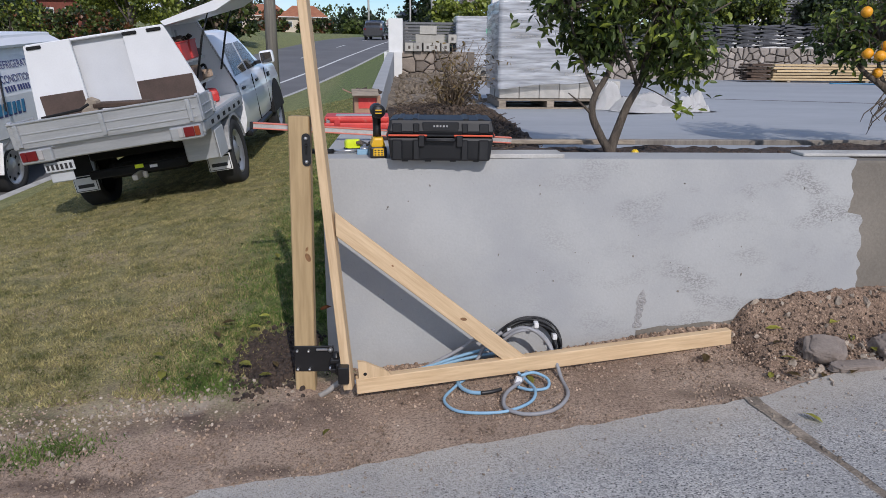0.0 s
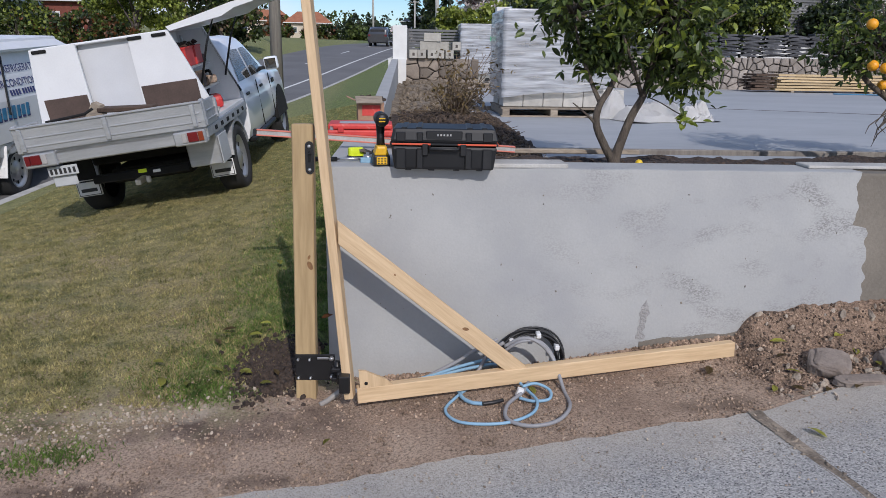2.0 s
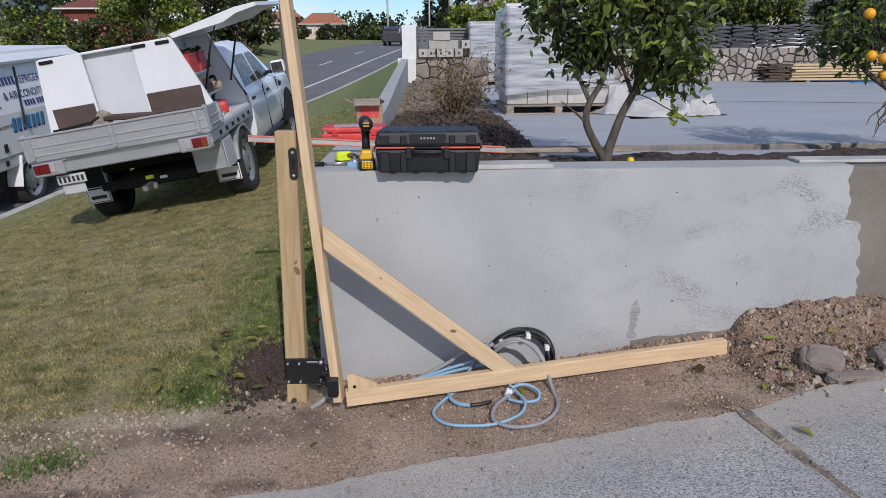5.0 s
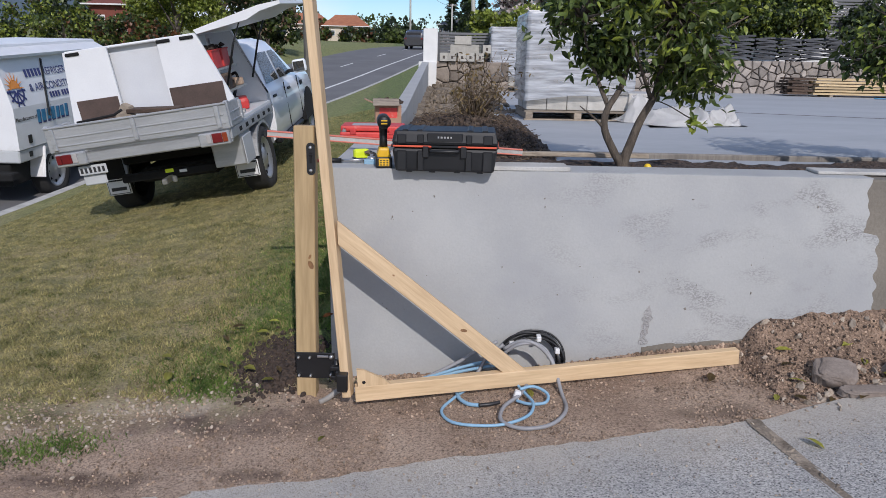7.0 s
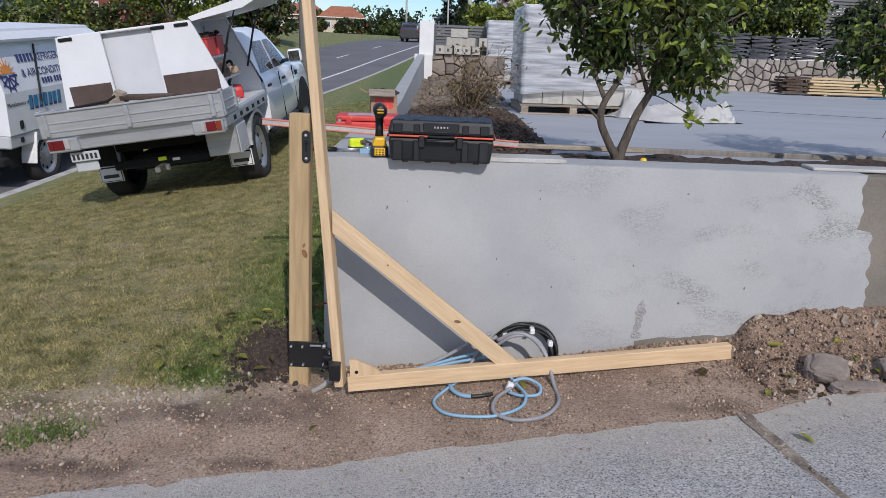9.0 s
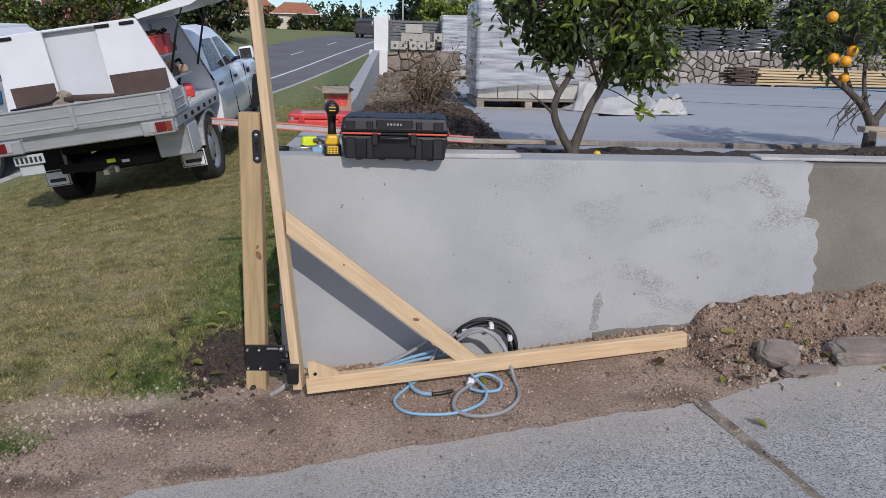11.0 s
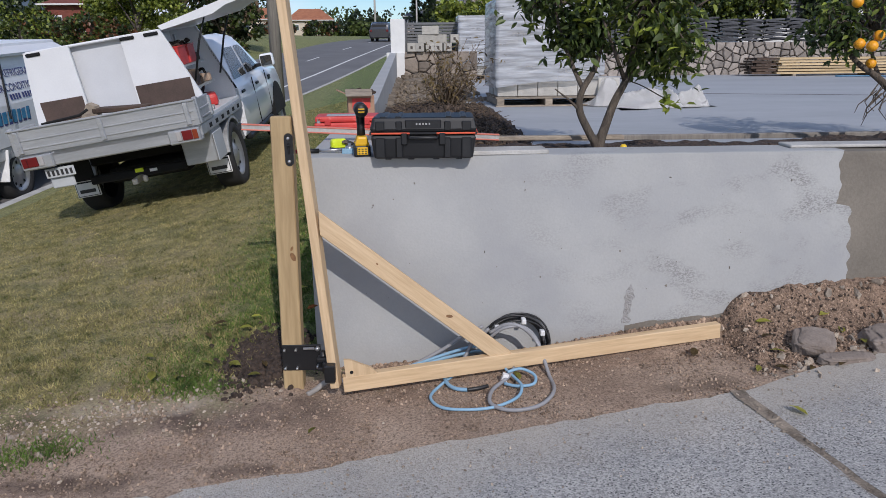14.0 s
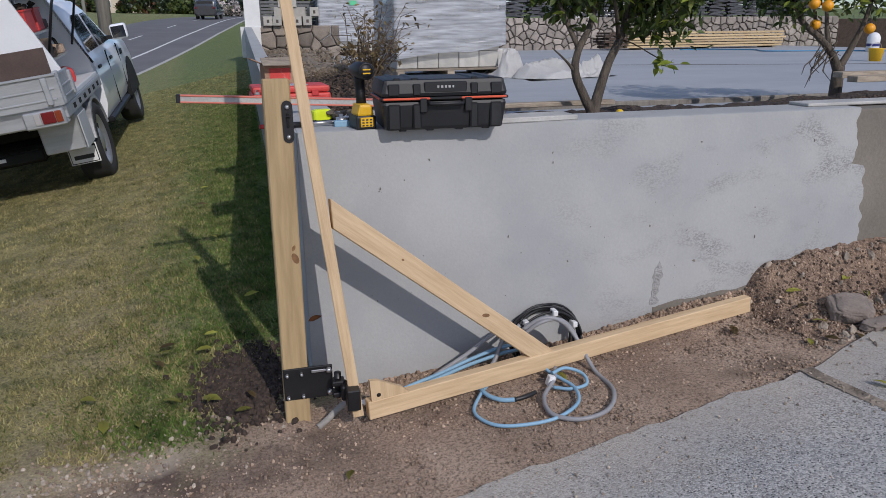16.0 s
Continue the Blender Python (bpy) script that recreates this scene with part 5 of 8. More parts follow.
strew("heap_clods", 4500, lambda: (1.38 + 2.6 * rng.random() ** 1.2, rng.uniform(2.72, 3.34)), lambda: 0.003 + 0.008 * rng.random() ** 4, pile_z, M["clod"], "crumbs of brown earth over the heap", cat="clods")
M["heap_clod"] = mat("heap_clods", (0.44, 0.315, 0.225), (0.18, 0.122, 0.084), rough=0.95, scale=20, fine=90, bump=0.5, spread=0.45)
strew("heap_crumbs", 15000, lambda: (1.32 + 2.4 * rng.random() ** 1.2, rng.uniform(2.70, 3.34)), lambda: 0.0018 + 0.007 * rng.random() ** 4, pile_z, M["heap_clod"], "loose clay lumps over the heap", cat="clods")
strew("heap_stones", 240, lambda: (1.36 + 2.2 * rng.random(), rng.uniform(2.72, 3.33)), lambda: 0.007 + 0.022 * rng.random() ** 2.5, pile_z, M["gravel"], "pale stones mixed into the heap", 0.5)


strew("fringe_stones", 620, lambda: (lambda x: (x, 2.72 + 0.20 * smooth(1.3, 2.0, x) + rng.gauss(0.02, 0.05)))(rng.uniform(1.34, 3.4)), lambda: 0.005 + 0.019 * rng.random() ** 2, pile_z, M["gravel"], "pale stones along the foot of the heap", 0.5)


def gz(x, y):
    return ground_z(x, y)


def on_dirt():
    x = rng.uniform(-2.6, 1.5)
    a, b = edge_y(x) - 0.02, 3.33 if x > -0.7 else 3.5 + 0.25 * (x + 0.7)
    return x, a + (b - a) * rng.random()


M["dirt_crumb"] = mat("dirt_crumbs", (0.42, 0.31, 0.225), (0.16, 0.11, 0.078), rough=0.95, scale=20, bump=0.4, spread=0.5)
strew("dirt_crumbs", 16000, on_dirt, lambda: 0.002 + 0.0065 * rng.random() ** 3.5, gz, M["dirt_crumb"], "fine crumbs of trodden earth", cat="clods")
strew("dirt_gravel", 220, on_dirt, lambda: 0.0025 + 0.008 * rng.random() ** 5, gz, M["gravel"], "pale gravel strewn over the dirt")


def drift():
    x = rng.gauss(-1.75, 0.45)
    return x, 2.85 + 0.36 * (x + 1.75) + rng.gauss(0, 0.13)


strew("shell_gravel", 650, drift, lambda: 0.004 + 0.010 * rng.random() ** 3, gz, M["gravel"], "pale gravel drift at the lawn edge")
strew("driveway_grit", 1500, lambda: (lambda x: (x, edge_y(min(x, 1.25)) - abs(rng.gauss(0, 0.35))))(rng.uniform(-2, 3)), lambda: 0.0018 + 0.005 * rng.random() ** 4,
      lambda x, y: near_z(x, y) + 0.016, M["gravel"], "loose grit on the driveway")


def at_post():
    return -0.98 + rng.gauss(0, 0.085), 3.46 + rng.gauss(0, 0.14)


strew("post_soil", 3800, at_post, lambda: 0.006 + 0.016 * rng.random() ** 2.5, gz, M["soil"], "dark soil dug out beside the post", cat="soil")
strew("wall_foot_soil", 1500, lambda: (rng.uniform(-0.6, 1.5), 3.345 - abs(rng.gauss(0, 0.05))), lambda: 0.004 + 0.012 * rng.random() ** 3, gz, M["heap_clod"], "loose earth along the foot of the wall", cat="soil")
strew("strip_clods", 4200, lambda: (rng.uniform(0.0, 4.5), 3.62 + 0.62 * rng.random()), lambda: 0.005 + 0.013 * rng.random() ** 3, lambda x, y: 1.072 + 0.05 * smooth(2.2, 3.2, x), M["clod"], "dark clods in the planting strip", cat="clods")
strew("bed_clods", 3200, lambda: (rng.uniform(-0.42, 0.6), rng.uniform(4.3, 8.6)), lambda: 0.007 + 0.020 * rng.random() ** 3, lambda x, y: 1.04 + 0.15 * math.exp(-((x - 0.05) ** 2) / 0.15 - ((y - 6.4) ** 2) / 1.6), M["clod"], "dark clods over the garden bed", cat="clods")
strew("bank_rubble", 700, lambda: (rng.uniform(-0.5, 0.8), rng.uniform(9.2, 17)), lambda: 0.015 + 0.05 * rng.random() ** 3, lambda x, y: 0.97 + 0.16 * ((y - 9.2) / 7.9), M["rubble"], "broken rubble on the bank", cat="rubble")

# pits in the plaster
rng2 = random.Random(6)
strew("plaster_pits", 90, lambda: (rng2.uniform(-0.5, 1.95), 3.3495), lambda: 0.0016 + 0.006 * rng2.random() ** 4, lambda x, y: 0.35 + 0.75 * rng2.random(), M["bare_concrete"], "small dark pits in the plaster", 0.5, "pits")

# broken concrete lumps on the heap
M["lump"] = mat("broken_concrete", (0.30, 0.25, 0.215), (0.19, 0.155, 0.13), rough=0.95, scale=9, fine=110, bump=0.5, dirt=(0.12, 0.09, 0.07), dirt_scale=6, dirt_cut=(0.5, 0.75))
for x, y, z, sx, sy, sz, r, tip in ((1.765, 3.02, 0.275, 0.105, 0.095, 0.058, -0.5, 0.30), (2.24, 3.03, 0.285, 0.27, 0.115, 0.058, 0.06, 0.12), (1.86, 2.90, 0.245, 0.15, 0.055, 0.028, 0.05, 0.05), (2.62, 2.98, 0.30, 0.15, 0.10, 0.05, 0.5, 0.1)):
    bm = bmesh.new()
    vs = bmesh.ops.create_icosphere(bm, subdivisions=5, radius=1)["verts"]
    for v in vs:
        c = v.co.normalized()
        q = Vector([math.copysign(abs(k) ** 0.55, k) for k in c])
        o = Vector((x * 9, y * 7, 0))
        d = 0.86 + 0.14 * noise.noise(c * 1.6 + o) + 0.05 * noise.noise(c * 5 + o) + 0.018 * noise.noise(c * 16 + o) - 0.05 * math.exp(-((c.x * 0.5 + c.z * 0.9 - 0.25) / 0.12) ** 2)
        v.co = Vector((sx * q.x * d, sy * q.y * d, sz * q.z * d))
    solid("concrete_lump", bm, M["lump"], "grey-brown pillow of set concrete resting on the heap", "lump", "lumps on the heap", smooth=True, m=Matrix.Translation((x, y, z)) @ Matrix.Rotation(r, 4, "Z") @ Matrix.Rotation(tip, 4, "X"))

# fallen leaves
rng = random.Random(77)
SPOTS = [(1.62, 3.12), (1.78, 2.9), (2.02, 3.05), (2.2, 2.92), (1.52, 2.9), (1.88, 3.2), (1.42, 2.86), (2.35, 3.1), (-1.37, 3.82), (-1.30, 3.77), (-1.17, 3.90), (-1.23, 3.29), (-0.94, 3.235), (-1.384, 3.208), (-1.64, 3.446), (-1.328, 6.82), (-1.338, 6.32), (-0.98, 4.30), (-1.10, 3.30), (-1.02, 3.16), (-1.33, 3.62), (-1.20, 3.74), (-1.15, 5.4), (-1.25, 5.0), (1.20, 3.08), (1.72, 2.96), (1.62, 2.98), (1.55, 3.2), (1.85, 2.88), (-1.5, 3.15), (0.33, 3.0), (1.95, 3.1), (1.66, 2.82), (-1.15, 3.3), (-0.62, 2.72), (1.43, 2.43)]
for i, (x, y) in enumerate(SPOTS):
    bm = bmesh.new()
    s = rng.uniform(0.065, 0.10)
    q = [bm.verts.new((s * a, s * b, s * c)) for a, b, c in LEAF_V]
    for f in LEAF_F:
        bm.faces.new([q[k] for k in f])
    bmesh.ops.solidify(bm, geom=bm.faces[:], thickness=0.0008)
    zz = (pile_z(x, y) if x > 1.5 and y > 2.8 else (near_z(x, y) + 0.008 if y < edge_y(min(x, 1.3)) else ground_z(x, y))) + (0.048 if y > 2.98 and x < -0.9 else 0.014)
    solid("fallen_leaf", bm, M["weed_leaf"] if i % 4 else M["dry_leaf"], "yellow-green leaf fallen on the ground", "leaf", "fallen leaves", m=Matrix.LocRotScale((x, y, zz), Euler((0.2, 0.2, rng.uniform(0, 6))), None))
bm = bmesh.new()
q = [bm.verts.new((0.06 * a, 0.06 * b, 0.06 * c)) for a, b, c in LEAF_V]
for f in LEAF_F:
    bm.faces.new([q[k] for k in f])
bmesh.ops.solidify(bm, geom=bm.faces[:], thickness=0.0008)
solid("caught_leaf", bm, M["brown_leaf"], "curled brown leaf caught beside the post", "leaf", m=Matrix.LocRotScale((-0.71, 3.20, 0.44), Euler((0.4, 0.5, -1.3)), None))
# ---------- yard: pallets, stone walls, timber, trees ----------


def pallet_of_blocks(name, m, w, d, courses, label, holes=False, top=True):
    t = thing(name, m, label, "pallet")
    for i in range(5):
        part("deck_board", bx((0, -d / 2 + 0.06 + i * (d - 0.12) / 4, 0.105), (w, 0.11, 0.022), 0.003), M["grey_wood"], t)
    for x in (-w / 2 + 0.06, 0, w / 2 - 0.06):
        part("bearer", bx((x, 0, 0.055), (0.09, d, 0.078), 0.004), M["grey_wood"], t)
    for y in (-d / 2 + 0.05, d / 2 - 0.05):
        part("foot_board", bx((0, y, 0.008), (w, 0.10, 0.016), 0.002), M["grey_wood"], t)
    n = 3 if holes else 5
    bw = (w - 0.06) / n
    blk = bx((0, 0, 0), (bw - 0.006, 0.386, 0.186), 0.006)
    me = bpy.data.meshes.new("block")
    blk.to_mesh(me)
    blk.free()
    me.materials.append(M["block"])
    nd = max(2, int(d / 0.39))
    for k in range(courses):
        for i in range(n):
            for j in ([0, nd - 1] if 0 < i < n - 1 and k < courses - 1 else range(nd)):
                share("block", me, t, Matrix.Translation((-w / 2 + 0.03 + bw * (i + 0.5), -d / 2 + 0.03 + (d - 0.06) / nd * (j + 0.5), 0.118 + 0.095 + 0.19 * k)))
        # Blocks are solid: black plugs stand for the shade in their cores.
        if holes and k in (0, courses - 3, courses - 2):
            for i in range(n):
                bm = bmesh.new()
                prism(bm, [(0.055 * math.cos(a) * 1.2, 0.05 * math.sin(a)) for a in np.linspace(0, math.pi, 9)] + [(-0.066, -0.03), (0.066, -0.03)], -0.006, 0.002, "y")
                hob = part("core_hole", bm, M["hole"], t, "black plug for the shade in a block core")
                hob.matrix_basis = Matrix.Translation((-w / 2 + 0.03 + bw * (i + 0.5), -d / 2 + 0.018, 0.118 + 0.08 + 0.19 * k))
    # stretch film, crinkled, hugging the stack
    bm = bmesh.new()
    z0, z1 = 0.30 if not holes else 0.32, 0.118 + 0.19 * courses + 0.012
    hw, hd = w / 2 + 0.012, d / 2 + 0.012
    ring = []
    per = [(-hw + 2 * hw * i / 26, -hd) for i in range(26)] + [(hw, -hd + 2 * hd * i / 20) for i in range(20)] + [(hw - 2 * hw * i / 26, hd) for i in range(26)] + [(-hw, hd - 2 * hd * i / 20) for i in range(20)]
    nz = 40
    for k in range(nz + 1):
        z = z0 + (z1 - z0) * k / nz
        row = []
        for x, y in per:
            q = 0.010 * noise.noise((x * 2.0 + 3, y * 2.0, z * 22)) + 0.012 * noise.noise((x * 3, y * 3 + 5, z * 5))
            if not holes and k < 9:
                q -= 0.004
            s = 1 + q / max(hw, hd)
            dz = (0.05 * noise.noise((x * 1.7, y * 1.7, 9)) + (0.0 if holes else 0.10 * x)) * (1 - k / nz)
            row.append(bm.verts.new((x * s, y * s, z + dz)))
        ring.append(row)
    L = len(per)
    for a, b in zip(ring, ring[1:]):
        for i in range(L):
            bm.faces.new((a[i], a[(i + 1) % L], b[(i + 1) % L], b[i])).smooth = True
    bm.faces.new(ring[-1])
    part("stretch_wrap", bm, M["wrap"], t, "crinkled clear stretch film")
    return t


p1 = pallet_of_blocks("block_pallet", Matrix.Translation((1.44, 9.32, SLAB_Z)) @ Matrix.Rotation(radians(1.5), 4, "Z"), 1.32, 1.12, 6, "pallet of grey concrete blocks in crinkled stretch film")
p2 = pallet_of_blocks("block_pallet", Matrix.Translation((1.42, 17.6, SLAB_Z)), 1.30, 1.1, 7, "pallet of hollow concrete blocks in clear film", True)
part("label_sheet", bx((0.12, -0.575, 1.13), (0.16, 0.004, 0.10)), M["green_label"], p2, "small green paper label")
solid("loose_block", bx((0, 0, 0.15), (0.30, 0.39, 0.30), 0.01), M["block"], "loose grey concrete block beside the pallet", "block", m=Matrix.Translation((2.45, 9.95, SLAB_Z)))


def crumpled_sheet(name, m, w, d, label, seed):
    bm = bmesh.new()
    n = 80
    g = []
    for j in range(n + 1):
        row = []
        for i in range(n + 1):
            u, v = i / n - 0.5, j / n - 0.5
            r = 1 - min(1, 2 * math.hypot(u, v))
            x, y = u * w * (1 + 0.25 * noise.noise((u * 3, v * 3, seed))), v * d * (1 + 0.25 * noise.noise((u * 3, v * 3, seed + 9)))
            fold = (1 - min(1, abs(2.4 * noise.noise((u * 2.9 + 1.5 * v, v * 2.3, seed))))) ** 1.6
            z = 0.006 + (0.07 + 0.17 * fold) * min(1, r * 2.2) * (0.75 + 0.9 * noise.noise((u * 2.6 + seed, v * 2.6, 1))) + 0.04 * fold * min(1, 8 * r) + 0.018 * abs(noise.noise((u * 13, v * 13, seed))) * min(1, 6 * r)
            row.append(bm.verts.new((x, y, max(0.006, z))))
        g.append(row)
    for a, b in zip(g, g[1:]):
        for i in range(n):
            bm.faces.new((a[i], a[i + 1], b[i + 1], b[i])).smooth = True
    bmesh.ops.solidify(bm, geom=bm.faces[:], thickness=0.002)
    return solid(name, bm, M["cloth"], label, "sheet", m=m)


crumpled_sheet("dust_sheet", Matrix.Translation((2.62, 8.55, SLAB_Z)) @ Matrix.Rotation(0.2, 4, "Z"), 1.0, 0.8, "crumpled white plastic sheet heaped on the slab", 2.0)
crumpled_sheet("dust_sheet", Matrix.Translation((2.25, 8.9, SLAB_Z)) @ Matrix.Rotation(1.0, 4, "Z"), 0.75, 0.62, "crumpled white plastic sheet beside the pallet", 6.0)
crumpled_sheet("dust_sheet", Matrix.Translation((3.12, 8.5, SLAB_Z)) @ Matrix.Rotation(0.4, 4, "Z"), 0.5, 0.4, "flattened corner of a white plastic sheet", 11.0)

# washing gear left on the far side of the slab
bk_t = thing("yellow_bucket", Matrix.Translation((BUCKET_X, BUCKET_Y, SLAB_Z)), "small yellow plastic bucket standing on the slab", "bucket")
bm = bmesh.new()
lathe(bm, [(0.0, 0.001), (0.0, 0.085), (0.19, 0.115), (0.20, 0.122), (0.20, 0.112), (0.012, 0.078), (0.012, 0.001)], 20, "z")
part("pail", bm, M["yellow"], bk_t)
bm = bmesh.new()
tube(bm, [(0.118 * math.cos(a), 0.02, 0.19 + 0.10 * math.sin(a)) for a in np.linspace(0, math.pi, 11)], 0.004, 6)
part("bail", bm, M["zinc"], bk_t, "thin wire handle")
cn = thing("white_canister", Matrix.Translation((12.3, 13.55, SLAB_Z)), "white plastic spray canister standing on the slab", "canister")
bm = bmesh.new()
lathe(bm, [(0.0, 0.001), (0.0, 0.12), (0.03, 0.13), (0.30, 0.13), (0.37, 0.09), (0.40, 0.035), (0.40, 0.001)], 20, "z")
part("tank", bm, M["white_plastic"], cn)
bm = bmesh.new()
lathe(bm, [(0.11, 0.132), (0.17, 0.132)], 20, "z")
part("band", bm, M["blue_ink"], cn, "dark blue label band")
bm = bmesh.new()
tube(bm, [(0, 0, 0.40), (0, 0, 0.47), (-0.10, 0, 0.49)], [0.02, 0.02, 0.012], 8)
part("pump_handle", bm, M["black_plastic"], cn)
bm = bmesh.new()
tube(bm, spline([(9.6, 16.7, SLAB_Z + 0.015), (10.4, 16.5, SLAB_Z + 0.015), (10.9, 15.6, SLAB_Z + 0.015), (10.5, 14.7, SLAB_Z + 0.015), (11.6, 14.2, SLAB_Z + 0.015), (12.6, 13.4, SLAB_Z + 0.015)], 8), 0.014, 7)
solid("garden_hose", bm, M["cyan_ink"], "blue garden hose lying across the slab", "hose")

# stacked timber
ls = thing("timber_stack", Matrix.Translation((8.6, 17.5, SLAB_Z)) @ Matrix.Rotation(radians(1), 4, "Z"), "stack of sawn pine boards against the stone wall", "timber stack")
rng = random.Random(31)
for k in range(6):
    for j in range(4):
        dx = rng.uniform(-0.1, 0.12)
        part("board", bx((2.40 + dx, j * 0.155, 0.07 + 0.068 * k), (4.7, 0.145, 0.048), 0.004), M["lumber"], ls)
for x in (0.4, 2.4, 4.4):
    part("spacer", bx((x, 0.23, 0.022), (0.08, 0.6, 0.04), 0.004), M["grey_wood"], ls)
for k in range(6):
    for j in range(5):
        part("offcut", bx((-0.28 + rng.uniform(-0.14, 0.02), 0.05 + j * 0.14, 0.07 + 0.068 * k), (0.50, 0.12, 0.05), 0.004), M["dark_end"], ls, "dark stained short board")

# white pillar, louvre fence and blocks at the end of the verge wall
wp = thing("gate_pillar", Matrix.Translation((-0.64, 17.15, 1.62)), "square white plastered gate pillar", "pillar")
part("shaft", bx((0, 0, 0.37), (0.33, 0.33, 0.78), 0.012, 2), M["wall_white"], wp)
part("foot", bx((-0.06, 0, -0.3), (0.42, 0.40, 0.64), 0.012, 2), M["wall_white"], wp)
wp2 = thing("gate_pillar", Matrix.Translation((2.1, 20.2, 0.8)), "square white plastered gate pillar", "pillar")
part("shaft", bx((0, 0, 1.1), (0.40, 0.40, 2.25), 0.012, 2), M["wall_white"], wp2)


def louvre_fence(name, m, w, h, n, label):
    f = thing(name, m, label, "fence")
    for x in (0, w):
        part("post", bx((x, 0, h / 2), (0.06, 0.06, h), 0.004), M["fence_grey"], f)
    sl = bx((0, 0, 0), (w, 0.02, h / n * 0.78), 0.002, m=Matrix.Rotation(radians(-18), 4, "X"))
    me = bpy.data.meshes.new("slat")
    sl.to_mesh(me)
    sl.free()
    me.materials.append(M["fence_grey"])
    for k in range(n):
        share("slat", me, f, Matrix.Translation((w / 2, 0, h / n * (k + 0.5))))
    return f


louvre_fence("louvre_fence", Matrix.Translation((-0.46, 17.6, 1.55)), 2.2, 0.78, 11, "dark grey horizontal louvre fence")
louvre_fence("louvre_fence", Matrix.Translation((2.3, 20.3, 1.4)), 0.7, 1.5, 16, "dark grey louvre gate beside the pillar")
louvre_fence("louvre_fence", Matrix.Translation((10.55, 21.2, 2.2)), 1.3, 1.35, 16, "grey louvre screen behind the hedge")

bk = bx((0, 0, 0.095), (0.19, 0.39, 0.19), 0.006)
bme = bpy.data.meshes.new("concrete_block")
bk.to_mesh(bme)
bk.free()
bme.materials.append(M["block_pale"])
for i, (x, y, z, r) in enumerate(((-0.33, 17.1, 0, 2), (-0.12, 17.08, 0, -3), (0.09, 17.1, 0, 3), (0.30, 17.1, 0, -2), (0.50, 17.1, 0, 4), (0.02, 17.15, 0.19, 88), (0.30, 17.15, 0.19, 90), (0.12, 17.12, 0.38, 86), (0.66, 17.15, 0.19, 4))):
    t = thing("concrete_block", Matrix.Translation((x, y, 1.655 + z)) @ Matrix.Rotation(radians(r), 4, "Z"), "pale concrete block stacked on the stone wall", "block", "blocks on the stone wall")
    share("block_body", bme, t, Matrix())
    # Shade of the core is a dark plug on the solid block.
    part("core", bx((0, -0.192, 0.09), (0.055, 0.01, 0.07), 0.003), M["mortar"], t, "dark plug standing for a shaded core")

# ---------- citrus trees ----------


def citrus(name, base, stems, crown, leaves, label, young=0.22, seed=1, twigs=60, dense=0.75, low=None):
    """stems: lists of points with end radii; crown: list of (centre, radii) lobes."""
    rg = random.Random(seed)
    t = thing(name, Matrix.Translation(base), label, "tree")
    bm = bmesh.new()
    tips = []
    for pts, r0, r1 in stems:
        sp = spline(pts, 6)
        tube(bm, sp, [r0 + (r1 - r0) * i / (len(sp) - 1) for i in range(len(sp))], 10)
        tips.append(sp[-1])
    part("trunk", bm, M["bark"], t, smooth=False)
    bm = bmesh.new()
    hubs = []
    for c, rr in crown:
        near = min(tips, key=lambda q: (q - Vector(c)).length)
        for i in range(twigs // len(crown)):
            d = Vector((rg.gauss(0, 1), rg.gauss(0, 1), rg.gauss(0, 1))).normalized() * rg.uniform(0.55, 1.0)
            e = Vector(c) + Vector((d.x * rr[0], d.y * rr[1], d.z * rr[2]))
            mid = (near + e) / 2 + Vector((rg.uniform(-0.06, 0.06), rg.uniform(-0.06, 0.06), rg.uniform(-0.02, 0.08)))
            tube(bm, [near, (near + mid) / 2, mid, e], [0.010, 0.008, 0.005, 0.002], 5)
            hubs += [e, mid * 0.4 + e * 0.6, (mid + e) / 2]
    part("branch", bm, M["bark"], t)["kind"] = "stuff"
    old, new_ = [], []
    while len(old) + len(new_) < leaves:
        if rg.random() < dense:
            h = rg.choice(hubs)
            p = h + Vector((rg.gauss(0, 0.055), rg.gauss(0, 0.055), rg.gauss(0, 0.05)))
        else:
            c, rr = rg.choice(crown)
            d = Vector((rg.gauss(0, 1), rg.gauss(0, 1), rg.gauss(0, 1))).normalized() * rg.uniform(0.5, 1.03)
            p = Vector(c) + Vector((d.x * rr[0], d.y * rr[1], d.z * rr[2]))
        if low and p.z < low:
            continue
        s = rg.uniform(0.042, 0.082)
        outer = p.y < base[1] * 0 - 0.15 or p.z > 0.9
        (new_ if rg.random() < young * (1.4 if outer else 0.5) else old).append(leaf_pose(p, s, rg))
    a = scatter_mesh("crown", old, LEAF_V, LEAF_F, M["citrus_leaf"], "", "", "stuff", t)
    b = scatter_mesh("young_leaves", new_, LEAF_V, LEAF_F, M["young_leaf"], "fresh yellow-green leaves", "", "stuff", t)
    return t


